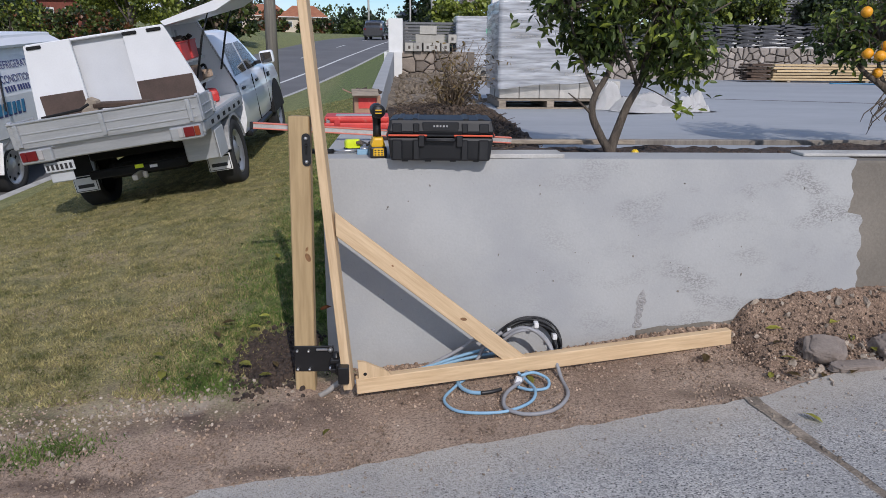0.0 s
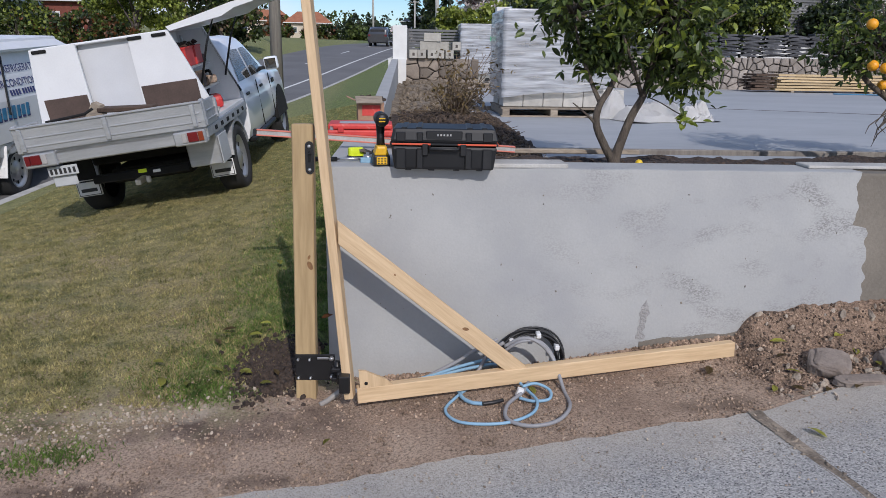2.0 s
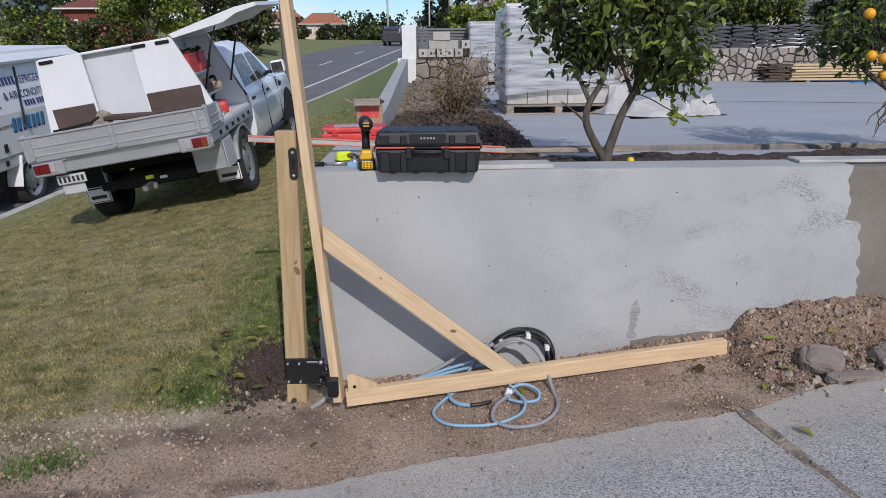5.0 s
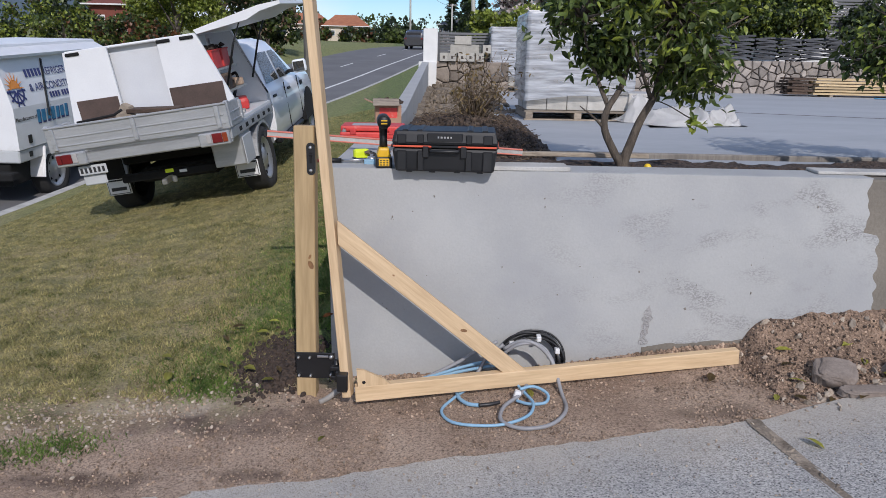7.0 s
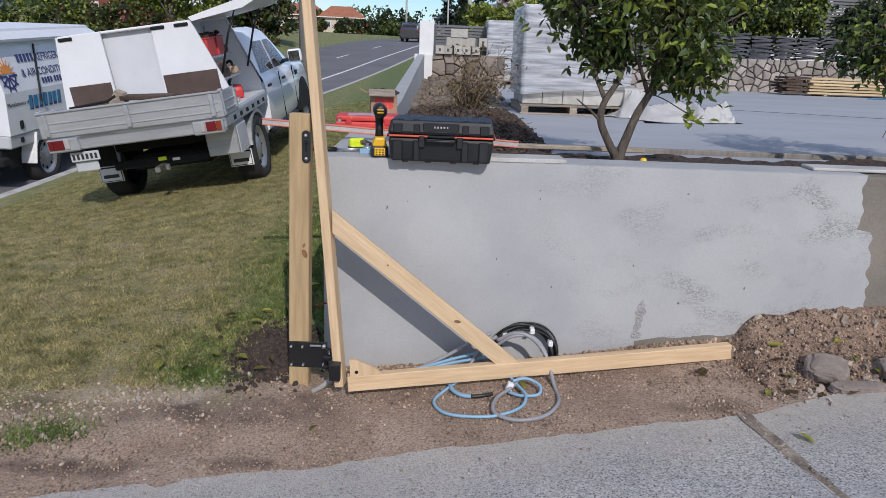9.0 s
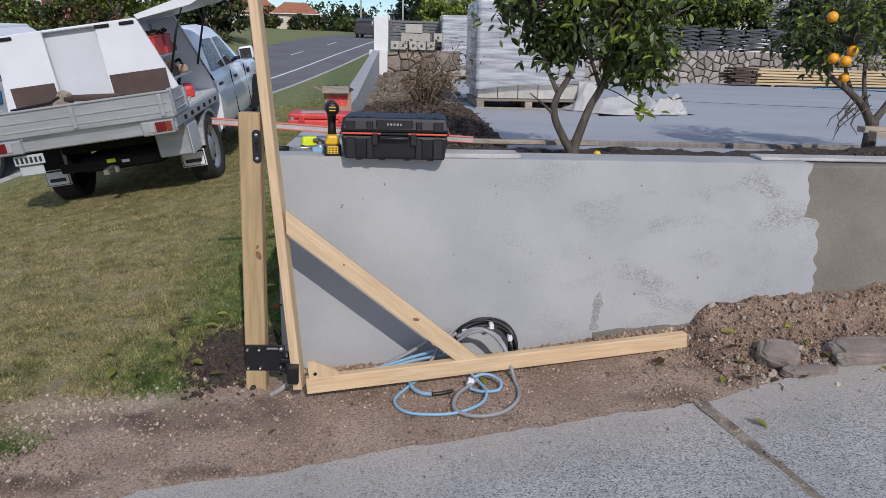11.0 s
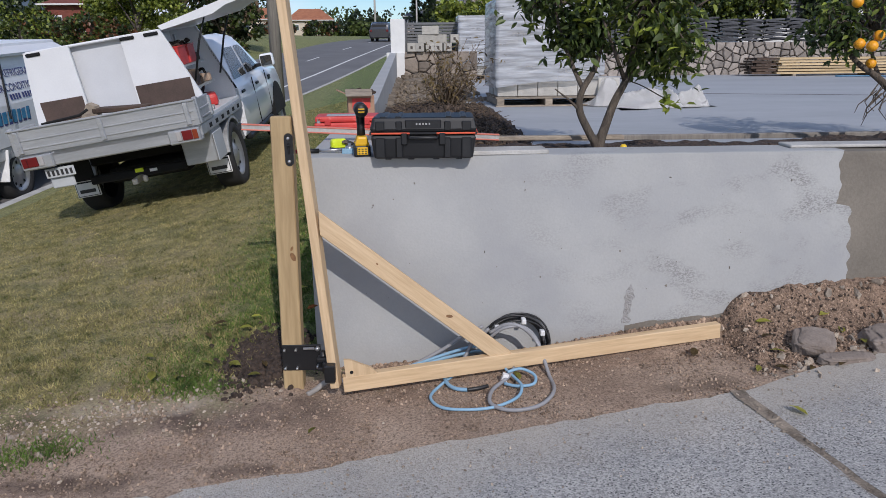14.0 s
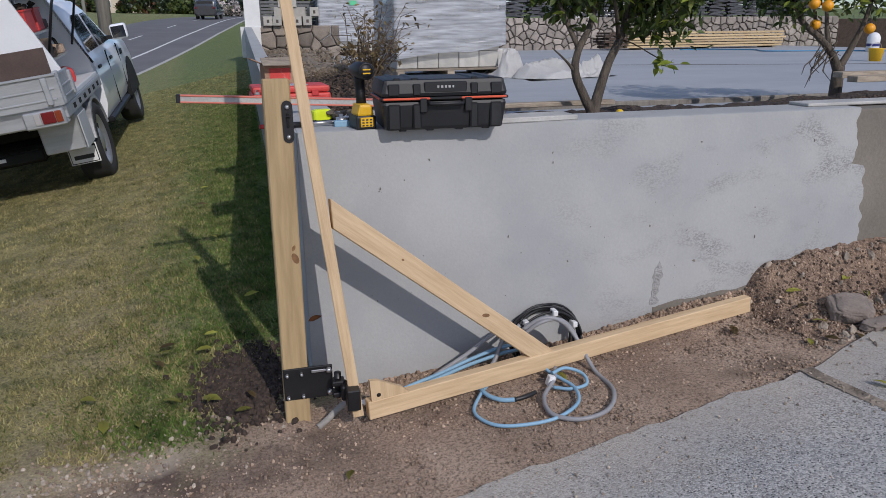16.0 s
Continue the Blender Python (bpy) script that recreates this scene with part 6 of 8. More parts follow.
T1 = Vector((0.91, 4.05, 1.07))
citrus("citrus_tree", T1, [
    ([(0, 0, -0.12), (0.0, 0, 0.03), (-0.05, -0.01, 0.12), (-0.115, -0.02, 0.25), (-0.11, -0.03, 0.36), (-0.03, 0.0, 0.50), (0.02, 0.02, 0.72)], 0.030, 0.013),
    ([(0.005, 0, -0.12), (0.015, 0.0, 0.05), (0.05, 0.02, 0.16), (0.10, 0.03, 0.30), (0.17, 0.03, 0.45), (0.20, 0.03, 0.66), (0.24, 0.05, 0.9)], 0.033, 0.013),
    ([(-0.115, -0.02, 0.25), (-0.18, -0.05, 0.31), (-0.275, -0.08, 0.38)], 0.010, 0.003),
    ([(-0.10, -0.02, 0.37), (-0.18, 0.02, 0.55), (-0.24, 0.04, 0.72), (-0.28, 0.02, 0.86)], 0.014, 0.006),
    ([(0.15, 0.03, 0.42), (0.05, -0.1, 0.58), (-0.04, -0.16, 0.75)], 0.013, 0.006),
    ([(0.18, 0.03, 0.5), (0.32, 0.0, 0.62), (0.46, -0.04, 0.78), (0.62, -0.05, 0.88)], 0.012, 0.004),
], [((-0.22, 0.0, 0.93), (0.32, 0.36, 0.25)), ((0.18, -0.02, 0.80), (0.36, 0.40, 0.30)), ((0.30, 0.0, 1.1), (0.42, 0.42, 0.34)), ((0.02, 0.1, 1.2), (0.45, 0.42, 0.30)), ((0.36, -0.05, 0.58), (0.20, 0.28, 0.16)), ((-0.12, 0.1, 0.68), (0.16, 0.25, 0.14))],
    4700, "multi-stemmed citrus tree with glossy dark green leaves", 0.20, 4, 150)
# low sprig on the far side of the trunk
bm = bmesh.new()
tube(bm, spline([(1.04, 4.1, 1.5), (1.16, 4.1, 1.46), (1.27, 4.08, 1.40), (1.33, 4.07, 1.37)], 4), 0.0035, 5)
sp = thing("citrus_sprig", Matrix(), "drooping citrus twig with a tuft of leaves", "twig")
part("twig", bm, M["bark"], sp)
rng = random.Random(12)
scatter_mesh("tuft", [leaf_pose((1.32 + rng.gauss(0, 0.03), 4.07 + rng.gauss(0, 0.03), 1.36 + rng.gauss(0, 0.025)), rng.uniform(0.05, 0.075), rng) for _ in range(26)], LEAF_V, LEAF_F, M["young_leaf"], "", "", "stuff", sp)

T2 = Vector((3.30, 4.92, 1.08))
citrus("orange_tree", T2, [
    ([(0, 0, -0.12), (0, 0, 0.05), (0.0, 0, 0.18)], 0.048, 0.042),
    ([(0, 0, 0.14), (-0.10, -0.02, 0.27), (-0.24, -0.04, 0.38), (-0.40, -0.05, 0.48), (-0.52, -0.05, 0.60)], 0.034, 0.012),
    ([(0, 0, 0.16), (0.10, 0.02, 0.30), (0.17, 0.0, 0.50), (0.22, 0, 0.75)], 0.028, 0.012),
    ([(-0.02, 0.02, 0.18), (-0.03, 0.12, 0.40), (-0.02, 0.2, 0.7)], 0.022, 0.01),
    ([(-0.22, -0.04, 0.37), (-0.26, 0.02, 0.55), (-0.25, 0.05, 0.75)], 0.016, 0.006),
    ([(-0.40, -0.05, 0.48), (-0.46, -0.1, 0.58), (-0.36, -0.12, 0.68)], 0.010, 0.004),
], [((-0.42, -0.05, 0.80), (0.36, 0.42, 0.28)), ((0.10, 0.0, 0.85), (0.45, 0.45, 0.34)), ((-0.10, 0.05, 1.1), (0.55, 0.5, 0.34)), ((0.4, 0.0, 0.7), (0.3, 0.35, 0.25)), ((-0.60, -0.05, 0.72), (0.16, 0.22, 0.2))],
    2000, "orange tree with ripe fruit and dark leaves", 0.16, 9, 130)
bm = bmesh.new()
rng = random.Random(19)
for i in range(14):
    a = Vector((-0.18 + rng.uniform(-0.12, 0.12), -0.04, 0.30 + rng.uniform(-0.05, 0.08)))
    e = a + Vector((rng.uniform(-0.18, 0.02), rng.uniform(-0.1, 0.1), -rng.uniform(0.1, 0.26)))
    tube(bm, [T2 + a, T2 + (a + e) / 2 + Vector((-0.05, 0, -0.02)), T2 + e], [0.005, 0.004, 0.002], 5)
dead = solid("dead_twigs", bm, M["bark"], "bare dead twigs hanging under the orange tree", "twigs", kind="stuff")
for x, z, y, k in ((-0.44, 0.65, -0.32, "o"), (-0.55, 0.60, -0.30, "o"), (-0.50, 0.585, -0.36, "o"), (0.02, 0.44, -0.2, "o"), (0.06, 0.66, -0.4, "o"), (-0.18, 0.78, -0.42, "o"), (-0.30, 0.47, -0.05, "o"), (0.2, 0.9, -0.4, "o"), (-0.6, 0.86, -0.3, "o")):
    t = thing("orange_fruit", Matrix.Translation(T2 + Vector((x, y, z))), "ripe orange hanging in the tree", "orange", "oranges in the tree")
    bm = bmesh.new()
    bmesh.ops.create_uvsphere(bm, u_segments=16, v_segments=10, radius=0.036)
    part("peel", bm, M["orange_fruit"], t, smooth=True)
    bm = bmesh.new()
    tube(bm, [(0, 0, 0.033), (0.004, 0.003, 0.055), (0.002, 0.01, 0.09)], 0.003, 5)
    part("stalk", bm, M["bark"], t)
t = thing("fallen_orange", Matrix.Translation((1.06, 4.02, 1.105)), "yellow citrus fruit fallen on the soil", "orange")
bm = bmesh.new()
bmesh.ops.create_uvsphere(bm, u_segments=16, v_segments=10, radius=0.022)
part("peel", bm, M["lemon_fruit"], t, smooth=True)
part("navel", bx((0, -0.005, 0.0215), (0.005, 0.005, 0.003), 0.001), M["bark"], t)

# dead shrub in the bed
ds = thing("dead_shrub", Matrix.Translation((0.10, 6.5, 1.12)), "uprooted dead shrub with dry twigs and a few brown leaves", "shrub")
bm = bmesh.new()
rng = random.Random(41)
hubs = []
for i in range(46):
    a = rng.uniform(0, 6.3)
    r = rng.uniform(0.08, 0.34)
    h = rng.uniform(0.18, 0.62)
    e = Vector((r * math.cos(a) + 0.05, r * math.sin(a) * 0.7, h))
    mid = e * 0.5 + Vector((rng.uniform(-0.06, 0.06), rng.uniform(-0.06, 0.06), rng.uniform(-0.02, 0.06)))
    tube(bm, [(0, 0, -0.05), mid, e], [0.014 if i < 8 else 0.007, 0.007 if i < 8 else 0.004, 0.002], 5)
    hubs += [e, mid]
    for k in range(3):
        q = mid.lerp(e, rng.random())
        w = q + Vector((rng.gauss(0, 0.08), rng.gauss(0, 0.08), rng.gauss(0.05, 0.06)))
        tube(bm, [q, w], [0.003, 0.0015], 4)
        hubs.append(w)
part("twig", bm, M["twig"], ds)["kind"] = "stuff"
scatter_mesh("dry_leaves", [leaf_pose(rng.choice(hubs) + Vector((rng.gauss(0, 0.03), rng.gauss(0, 0.03), rng.gauss(0, 0.03))), rng.uniform(0.03, 0.055), rng) for _ in range(420)], LEAF_V, LEAF_F, M["dry_leaf"], "curled brown leaves", "", "stuff", ds)
# litter of straw and roots over the bed
rng = random.Random(50)
bm = bmesh.new()
for i in range(420):
    x, y = rng.uniform(-0.42, 0.62), rng.uniform(4.3, 9.2)
    z = 1.05 + 0.16 * math.exp(-((x - 0.05) ** 2) / 0.15 - ((y - 6.4) ** 2) / 1.6) + rng.uniform(0, 0.03)
    a, l = rng.uniform(0, 6.3), rng.uniform(0.03, 0.12)
    tube(bm, [(x, y, z), (x + l * math.cos(a), y + l * math.sin(a), z + rng.uniform(-0.01, 0.05))], [0.004, 0.002], 3)
solid("root_litter", bm, M["twig"], "dry roots and straw littering the bed", "litter", kind="stuff")
# ---------- vehicles ----------


def wheel(parent, c, r, w, side, label="black tyre on a silver steel rim"):
    """side: +1 looks to local +x."""
    wl_ = new("wheel")
    wl_.parent = parent
    wl_.matrix_basis = Matrix.Translation(c)
    bm = bmesh.new()
    h = w / 2
    lathe(bm, [(-h * 0.8, r * 0.66), (-h, r * 0.75), (-h, r * 0.93), (-h * 0.8, r * 0.99), (h * 0.8, r * 0.99), (h, r * 0.93), (h, r * 0.75), (h * 0.8, r * 0.66)], 36, "x")
    part("tyre", bm, M["tyre"], wl_)
    bm = bmesh.new()
    s = side
    lathe(bm, [(s * h * 0.82, r * 0.67), (s * h * 0.86, r * 0.63), (s * h * 0.55, r * 0.58), (s * h * 0.45, r * 0.42), (s * h * 0.65, r * 0.30), (s * h * 0.80, r * 0.16), (s * h * 0.86, 0.001)], 30, "x")
    part("rim", bm, M["rim"], wl_, "silver steel rim")
    # Rim is uncut: black inserts stand for the shade in its holes.
    for k in range(8):
        a = 2 * math.pi * k / 8
        part("rim_hole", bx((0, 0, 0), (0.012, r * 0.13, r * 0.09), 0.01, m=Matrix.Translation((s * h * 0.52, r * 0.46 * math.cos(a), r * 0.46 * math.sin(a))) @ Matrix.Rotation(a, 4, "X")), M["black_and_shade"], wl_)
    return wl_


def loft(stations, material, name, parent, label=""):
    """Body from cross-sections along y: each (y, [(x, z) from sill to roof centre])."""
    bm = bmesh.new()
    rows = []
    for y, pr in stations:
        half = [(x, z) for x, z in pr]
        ring = [(x, z) for x, z in half] + [(-x, z) for x, z in half[::-1] if x > 1e-6]
        rows.append([bm.verts.new((x, y, z)) for x, z in ring])
    k = len(rows[0])
    for a, b in zip(rows, rows[1:]):
        for i in range(k):
            bm.faces.new((a[i], a[(i + 1) % k], b[(i + 1) % k], b[i])).smooth = True
    bm.faces.new(rows[0][::-1])
    bm.faces.new(rows[-1])
    bmesh.ops.recalc_face_normals(bm, faces=bm.faces[:])
    ob = part(name, bm, material, parent, label)
    md = ob.modifiers.new("edge", "EDGE_SPLIT")
    md.split_angle = radians(40)
    return ob


def cab(parent, y0, nose=5.35, wheel_y=4.45, r=0.385):
    low = [(0.72, 0.42), (0.86, 0.46), (0.915, 0.62), (0.925, 0.86), (0.905, 1.08), (0.875, 1.13)]
    gh = [(0.74, 1.60), (0.68, 1.69), (0.52, 1.745), (0.0, 1.765)]
    bon = lambda z: [(0.83, z - 0.05), (0.74, z), (0.5, z + 0.03), (0.0, z + 0.045)]
    st = [(y0, low + [(0.72, 1.55), (0.66, 1.63), (0.5, 1.68), (0.0, 1.70)]), (y0 + 0.12, low + gh), (y0 + 1.2, low + gh),
          (y0 + 1.45, low + [(0.73, 1.57), (0.66, 1.66), (0.5, 1.715), (0, 1.735)]), (y0 + 2.1, low + [(0.80, 1.22), (0.72, 1.24), (0.5, 1.26), (0, 1.27)]),
          (y0 + 2.2, low + bon(1.19)), (nose - 0.35, low[:3] + [(0.92, 0.86), (0.89, 1.03), (0.86, 1.08)] + bon(1.13)),
          (nose - 0.08, [(0.60, 0.45), (0.72, 0.48), (0.78, 0.62), (0.80, 0.82), (0.78, 0.98), (0.74, 1.02)] + [(0.7, 1.02), (0.6, 1.05), (0.4, 1.06), (0, 1.06)]),
          (nose, [(0.50, 0.48), (0.6, 0.5), (0.66, 0.62), (0.68, 0.8), (0.66, 0.9), (0.62, 0.94)] + [(0.6, 0.95), (0.5, 0.96), (0.35, 0.97), (0, 0.97)])]
    loft(st, M["white_paint"], "cab_body", parent)
    for s in (1, -1):
        def side_pt(y, z):
            t = (z - 1.13) / (1.60 - 1.13)
            return (s * (0.877 + (0.742 - 0.877) * t + 0.006), y, z)
        for nm, quad in (("rear_window", ((y0 + 0.12, 1.17), (y0 + 0.86, 1.17), (y0 + 0.86, 1.55), (y0 + 0.45, 1.56), (y0 + 0.28, 1.50))),
                         ("front_window", ((y0 + 0.96, 1.17), (y0 + 1.72, 1.17), (y0 + 1.62, 1.28), (y0 + 1.38, 1.50), (y0 + 1.25, 1.55), (y0 + 0.96, 1.55)))):
            bm = bmesh.new()
            f = bm.faces.new([bm.verts.new(side_pt(y, z)) for y, z in quad])
            bmesh.ops.solidify(bm, geom=[f], thickness=0.004)
            part(nm, bm, M["glass_dark"], parent, "dark tinted side glass")
        for nm, y in (("door_handle", y0 + 0.18), ("door_handle", y0 + 1.12)):
            part(nm, bx((s * 0.915, y + 0.06, 1.0), (0.03, 0.17, 0.035), 0.01, 2), M["black_plastic"], parent, "black door handle")
        for y in (y0 + 0.90, y0 + 1.86):
            part("door_seam", bx((s * 0.918, y, 0.80), (0.012, 0.012, 0.62)), M["black_and_shade"], parent, "dark door gap")
        part("fender_vent", bx((s * 0.92, y0 + 2.12, 0.98), (0.02, 0.16, 0.07), 0.012), M["black_plastic"], parent, "black fender vent")
        mr_ = part("mirror", bx((s * 1.03, y0 + 1.72, 1.25), (0.20, 0.13, 0.19), 0.045, 3), M["white_paint"], parent, "white wing mirror")
        part("mirror_arm", bx((s * 0.90, y0 + 1.70, 1.20), (0.14, 0.06, 0.05), 0.012), M["black_plastic"], parent)
        part("mirror_glass", bx((s * 1.03, y0 + 1.652, 1.25), (0.16, 0.006, 0.14), 0.002), M["glass_dark"], parent)
        # Arch opening is a black half-disc, its shade put in as colour.
        bm = bmesh.new()
        prism(bm, [(wheel_y + 0.47 * math.cos(a), r + 0.02 + 0.47 * math.sin(a)) for a in np.linspace(0, math.pi, 15)], s * 0.70, s * 0.927, "x")
        part("wheel_arch", bm, M["black_and_shade"], parent, "wheel arch filled in black for its shade")
        part("sill", bx((s * 0.86, y0 + 1.0, 0.42), (0.10, 1.7, 0.07), 0.02), M["black_plastic"], parent)
    bm = bmesh.new()
    f = bm.faces.new([bm.verts.new(q) for q in ((-0.66, y0 + 2.06, 1.28), (0.66, y0 + 2.06, 1.28), (0.60, y0 + 1.5, 1.70), (-0.60, y0 + 1.5, 1.70))])
    bmesh.ops.solidify(bm, geom=[f], thickness=0.004)
    part("windscreen", bm, M["glass_dark"], parent)
    part("rear_glass", bx((0, y0 - 0.004, 1.36), (1.1, 0.012, 0.36), 0.01), M["glass_dark"], parent)
    part("chassis", bx((0, 2.95, 0.45), (0.9, 4.3, 0.16), 0.02), M["black_and_shade"], parent)


UTE = Matrix.Translation((-3.109, 7.178, -0.104)) @ Euler((radians(4.27), radians(-9.11), radians(1.03))).to_matrix().to_4x4()
ute = thing("tradesman_ute", UTE, "white double-cab ute with aluminium tray and open tool canopy", "ute")
cab(ute, 2.02, 5.35, 4.50)
for s in (1, -1):
    wheel(ute, (s * 0.79, 1.28, 0.385), 0.385, 0.25, s)
    wheel(ute, (s * 0.79, 4.50, 0.385), 0.385, 0.25, s)
ZT = 1.199
# tray
part("deck", bx((0, 0.98, ZT - 0.275), (1.86, 1.92, 0.05), 0.006), M["alloy"], ute)
for s in (1, -1):
    part("deck_rail", bx((s * 0.915, 0.98, ZT - 0.31), (0.035, 1.92, 0.10), 0.006), M["alloy"], ute)
    # Slots are black inserts on the solid rail, in place of shade.
    for k in range(6):
        part("rope_slot", bx((s * 0.934, 0.35 + 0.27 * k, ZT - 0.31), (0.006, 0.10, 0.045), 0.004), M["black_and_shade"], ute)
gate_t = part("tailgate", bx((0, 0.0, ZT - 0.125), (1.88, 0.028, 0.25), 0.006), M["alloy"], ute, "ribbed aluminium tailgate")
for z in (0.02, -0.065):
    part("gate_rib", bx((0, -0.017, ZT - 0.125 + z), (1.80, 0.012, 0.014), 0.003), M["alloy"], gate_t)
part("gate_lip", bx((0, -0.008, ZT + 0.004), (1.88, 0.05, 0.018), 0.004), M["alloy"], gate_t)
for x in (-0.86, -0.02, 0.84):
    part("gate_latch", bx((x, -0.026, ZT - 0.12), (0.045, 0.03, 0.22), 0.006), M["alloy"], gate_t)
for s in (1, -1):
    sb = part("side_board", bx((s * 0.925, 0.26, ZT - 0.125), (0.03, 0.5, 0.25), 0.006), M["alloy"], ute, "aluminium tray side")
    for z in (0.02, -0.065):
        part("side_rib", bx((s * 0.943, 0.26, ZT - 0.125 + z), (0.012, 0.46, 0.014), 0.003), M["alloy"], sb)
    part("side_post", bx((s * 0.93, 0.045, ZT - 0.11), (0.045, 0.06, 0.27), 0.008), M["alloy"], ute)
    part("side_catch", bx((s * 0.948, 0.46, ZT - 0.12), (0.03, 0.05, 0.20), 0.006), M["alloy"], ute)
# rear bar and lamps
part("rear_bar", bx((0, 0.05, ZT - 0.33), (1.84, 0.06, 0.14), 0.012), M["alloy"], ute, "pale grey rear cross bar")
for s in (1, -1):
    hs = part("lamp_housing", bx((s * 0.75, 0.02, ZT - 0.335), (0.32, 0.09, 0.14), 0.012), M["alloy"], ute, "pale grey lamp housing")
    for dx, w, k in ((0.10, 0.05, "tail_amber"), (0.02, 0.10, "tail_red"), (-0.065, 0.05, "tail_clear")):
        part("tail_lamp", bx((s * (0.765 + dx), -0.03, ZT - 0.325), (w, 0.02, 0.095), 0.006, 2), M["tail_red" if s < 0 and k == "tail_amber" else k], hs, "coloured tail lamp lens")
    # Left guard is a near-black copy, shade under the tray as colour.
    part("mud_guard", bx((s * 0.70, 0.62, 0.66), (0.32, 0.02, 0.34), 0.01), M["alloy" if s > 0 else "black_and_shade"], ute, "plain mudguard")
    bm = bmesh.new()
    prism(bm, [(1.28 + 0.44 * math.cos(a), 0.40 + 0.44 * math.sin(a)) for a in np.linspace(0.2, math.pi - 0.2, 13)] + [(1.28 + 0.40 * math.cos(a), 0.40 + 0.40 * math.sin(a)) for a in np.linspace(math.pi - 0.2, 0.2, 13)], s * 0.62, s * 0.92, "x")
    part("guard_arch", bm, M["alloy"], ute)
# lockers under the tray and mud flaps
for s in (1, -1):
    if s > 0:
        lk = part("under_locker", bx((0.74, 0.55, 0.67), (0.34, 0.40, 0.34), 0.012), M["alloy"], ute, "aluminium locker under the tray")
        part("locker_lid", bx((0.925, 0.52, 0.65), (0.012, 0.36, 0.30), 0.006), M["grey_panel"], lk)
    fl = part("mud_flap", bx((s * 0.76, 0.84, 0.36), (0.27, 0.015, 0.19), 0.02, 3), M["white_plastic"], ute, "white mud flap")
    part("flap_border", bx((s * 0.76, 0.831, 0.36), (0.25, 0.006, 0.17), 0.015, 3), M["black_plastic"], fl, "black inner border")
    part("flap_face", bx((s * 0.76, 0.829, 0.355), (0.235, 0.007, 0.145), 0.015, 3), M["white_plastic"], fl)
    part("flap_mark", bx((s * 0.76, 0.824, 0.335), (0.18, 0.008, 0.04), 0.004), M["ink"], fl, "black maker's mark as a plain bar")
part("tow_bar", bx((0, 0.50, 0.50), (1.05, 0.08, 0.09), 0.012), M["black_and_shade"], ute)
part("tow_hitch", bx((0.02, 0.36, 0.45), (0.06, 0.22, 0.06), 0.008), M["zinc"], ute, "dull steel tow hitch")
part("tow_ring", bx((0.12, 0.30, 0.46), (0.05, 0.04, 0.07), 0.012), M["zinc"], ute)
part("tow_label", bx((0.02, 0.456, 0.53), (0.09, 0.006, 0.04)), M["neon"], ute, "small yellow sticker")
part("tow_label", bx((0.17, 0.456, 0.51), (0.08, 0.006, 0.03)), M["white_plastic"], ute, "small white sticker")
# White plate coloured grey to carry the shade below the tray.
for x, w in ((-0.60, 0.30),):
    pl_ = part("number_plate", bx((x, 0.06, 0.72), (w, 0.012, 0.10), 0.006, m=None), M["grey_panel"], ute, "white number plate, greyed for the tray's shade")
    for i in range(6):
        part("plate_bar", bx((x - 0.115 + 0.046 * i, 0.052, 0.72), (0.024, 0.006, 0.055)), M["ink"], pl_, "dark bar")
part("plate_bracket", bx((-0.62, 0.10, 0.61), (0.24, 0.02, 0.11), 0.01), M["grey_panel"], ute)
# Near-black block carries the tray's shade in its colour.
part("under_tray", bx((0, 1.35, 0.72), (1.3, 1.0, 0.26), 0.02), M["black_and_shade"], ute)
# canopy: sloping trapezoid with recessed middle and the near door raised
CY0, CY1, ZB, ZC = 0.55, 1.93, ZT - 0.25, 1.90
HB_, HT_ = 0.90, 0.63
M["pale_panel"] = mat("pale_grey_panel", (0.62, 0.635, 0.655), (0.56, 0.575, 0.60), rough=0.45, scale=3, bump=0.03)
can = part("canopy", bx((0, 1.24, ZB + 0.02), (1.84, 1.36, 0.04), 0.004), M["white_panel"], ute, "white tool canopy")


def slabpoly(name, pts, thick, axis, at, material, label=""):
    bm = bmesh.new()
    prism(bm, pts, at, at + thick, axis)
    return part(name, bm, material, can, label)


xt = HT_
slabpoly("rear_panel", [(0.20, ZB), (HB_, ZB), (HB_, ZB + 0.18), (xt, ZC), (0.21, ZC)], 0.03, "y", CY0, M["white_panel"], "white rear canopy panel")
slabpoly("rear_panel", [(-0.33, ZB), (-0.33, ZC), (-0.80, ZC), (-HB_, ZB + 0.18), (-HB_, ZB)], 0.03, "y", CY0, M["white_panel"], "white rear canopy panel")
slabpoly("middle_panel", [(-0.36, ZB), (0.23, ZB), (0.23, ZC - 0.01), (-0.36, ZC - 0.01)], 0.02, "y", CY0 + 0.10, M["pale_panel"], "pale grey recessed middle panel")
slabpoly("front_panel", [(-HB_, ZB), (HB_, ZB), (HB_, ZB + 0.22), (xt, ZC), (-0.80, ZC), (-HB_, ZB + 0.22)], 0.03, "y", CY1 - 0.03, M["white_panel"])
slabpoly("far_side", [(-HB_, ZB), (-HB_, ZB + 0.22), (-0.80, ZC), (-0.77, ZC), (-HB_ + 0.03, ZB + 0.22), (-HB_ + 0.03, ZB)], CY1 - CY0 - 0.06, "y", CY0 + 0.03, M["white_panel"])
part("canopy_roof", bx((-0.085, (CY0 + CY1) / 2 + 0.02, ZC - 0.008), (1.43, CY1 - CY0 - 0.02, 0.03), 0.01), M["white_panel"], can)
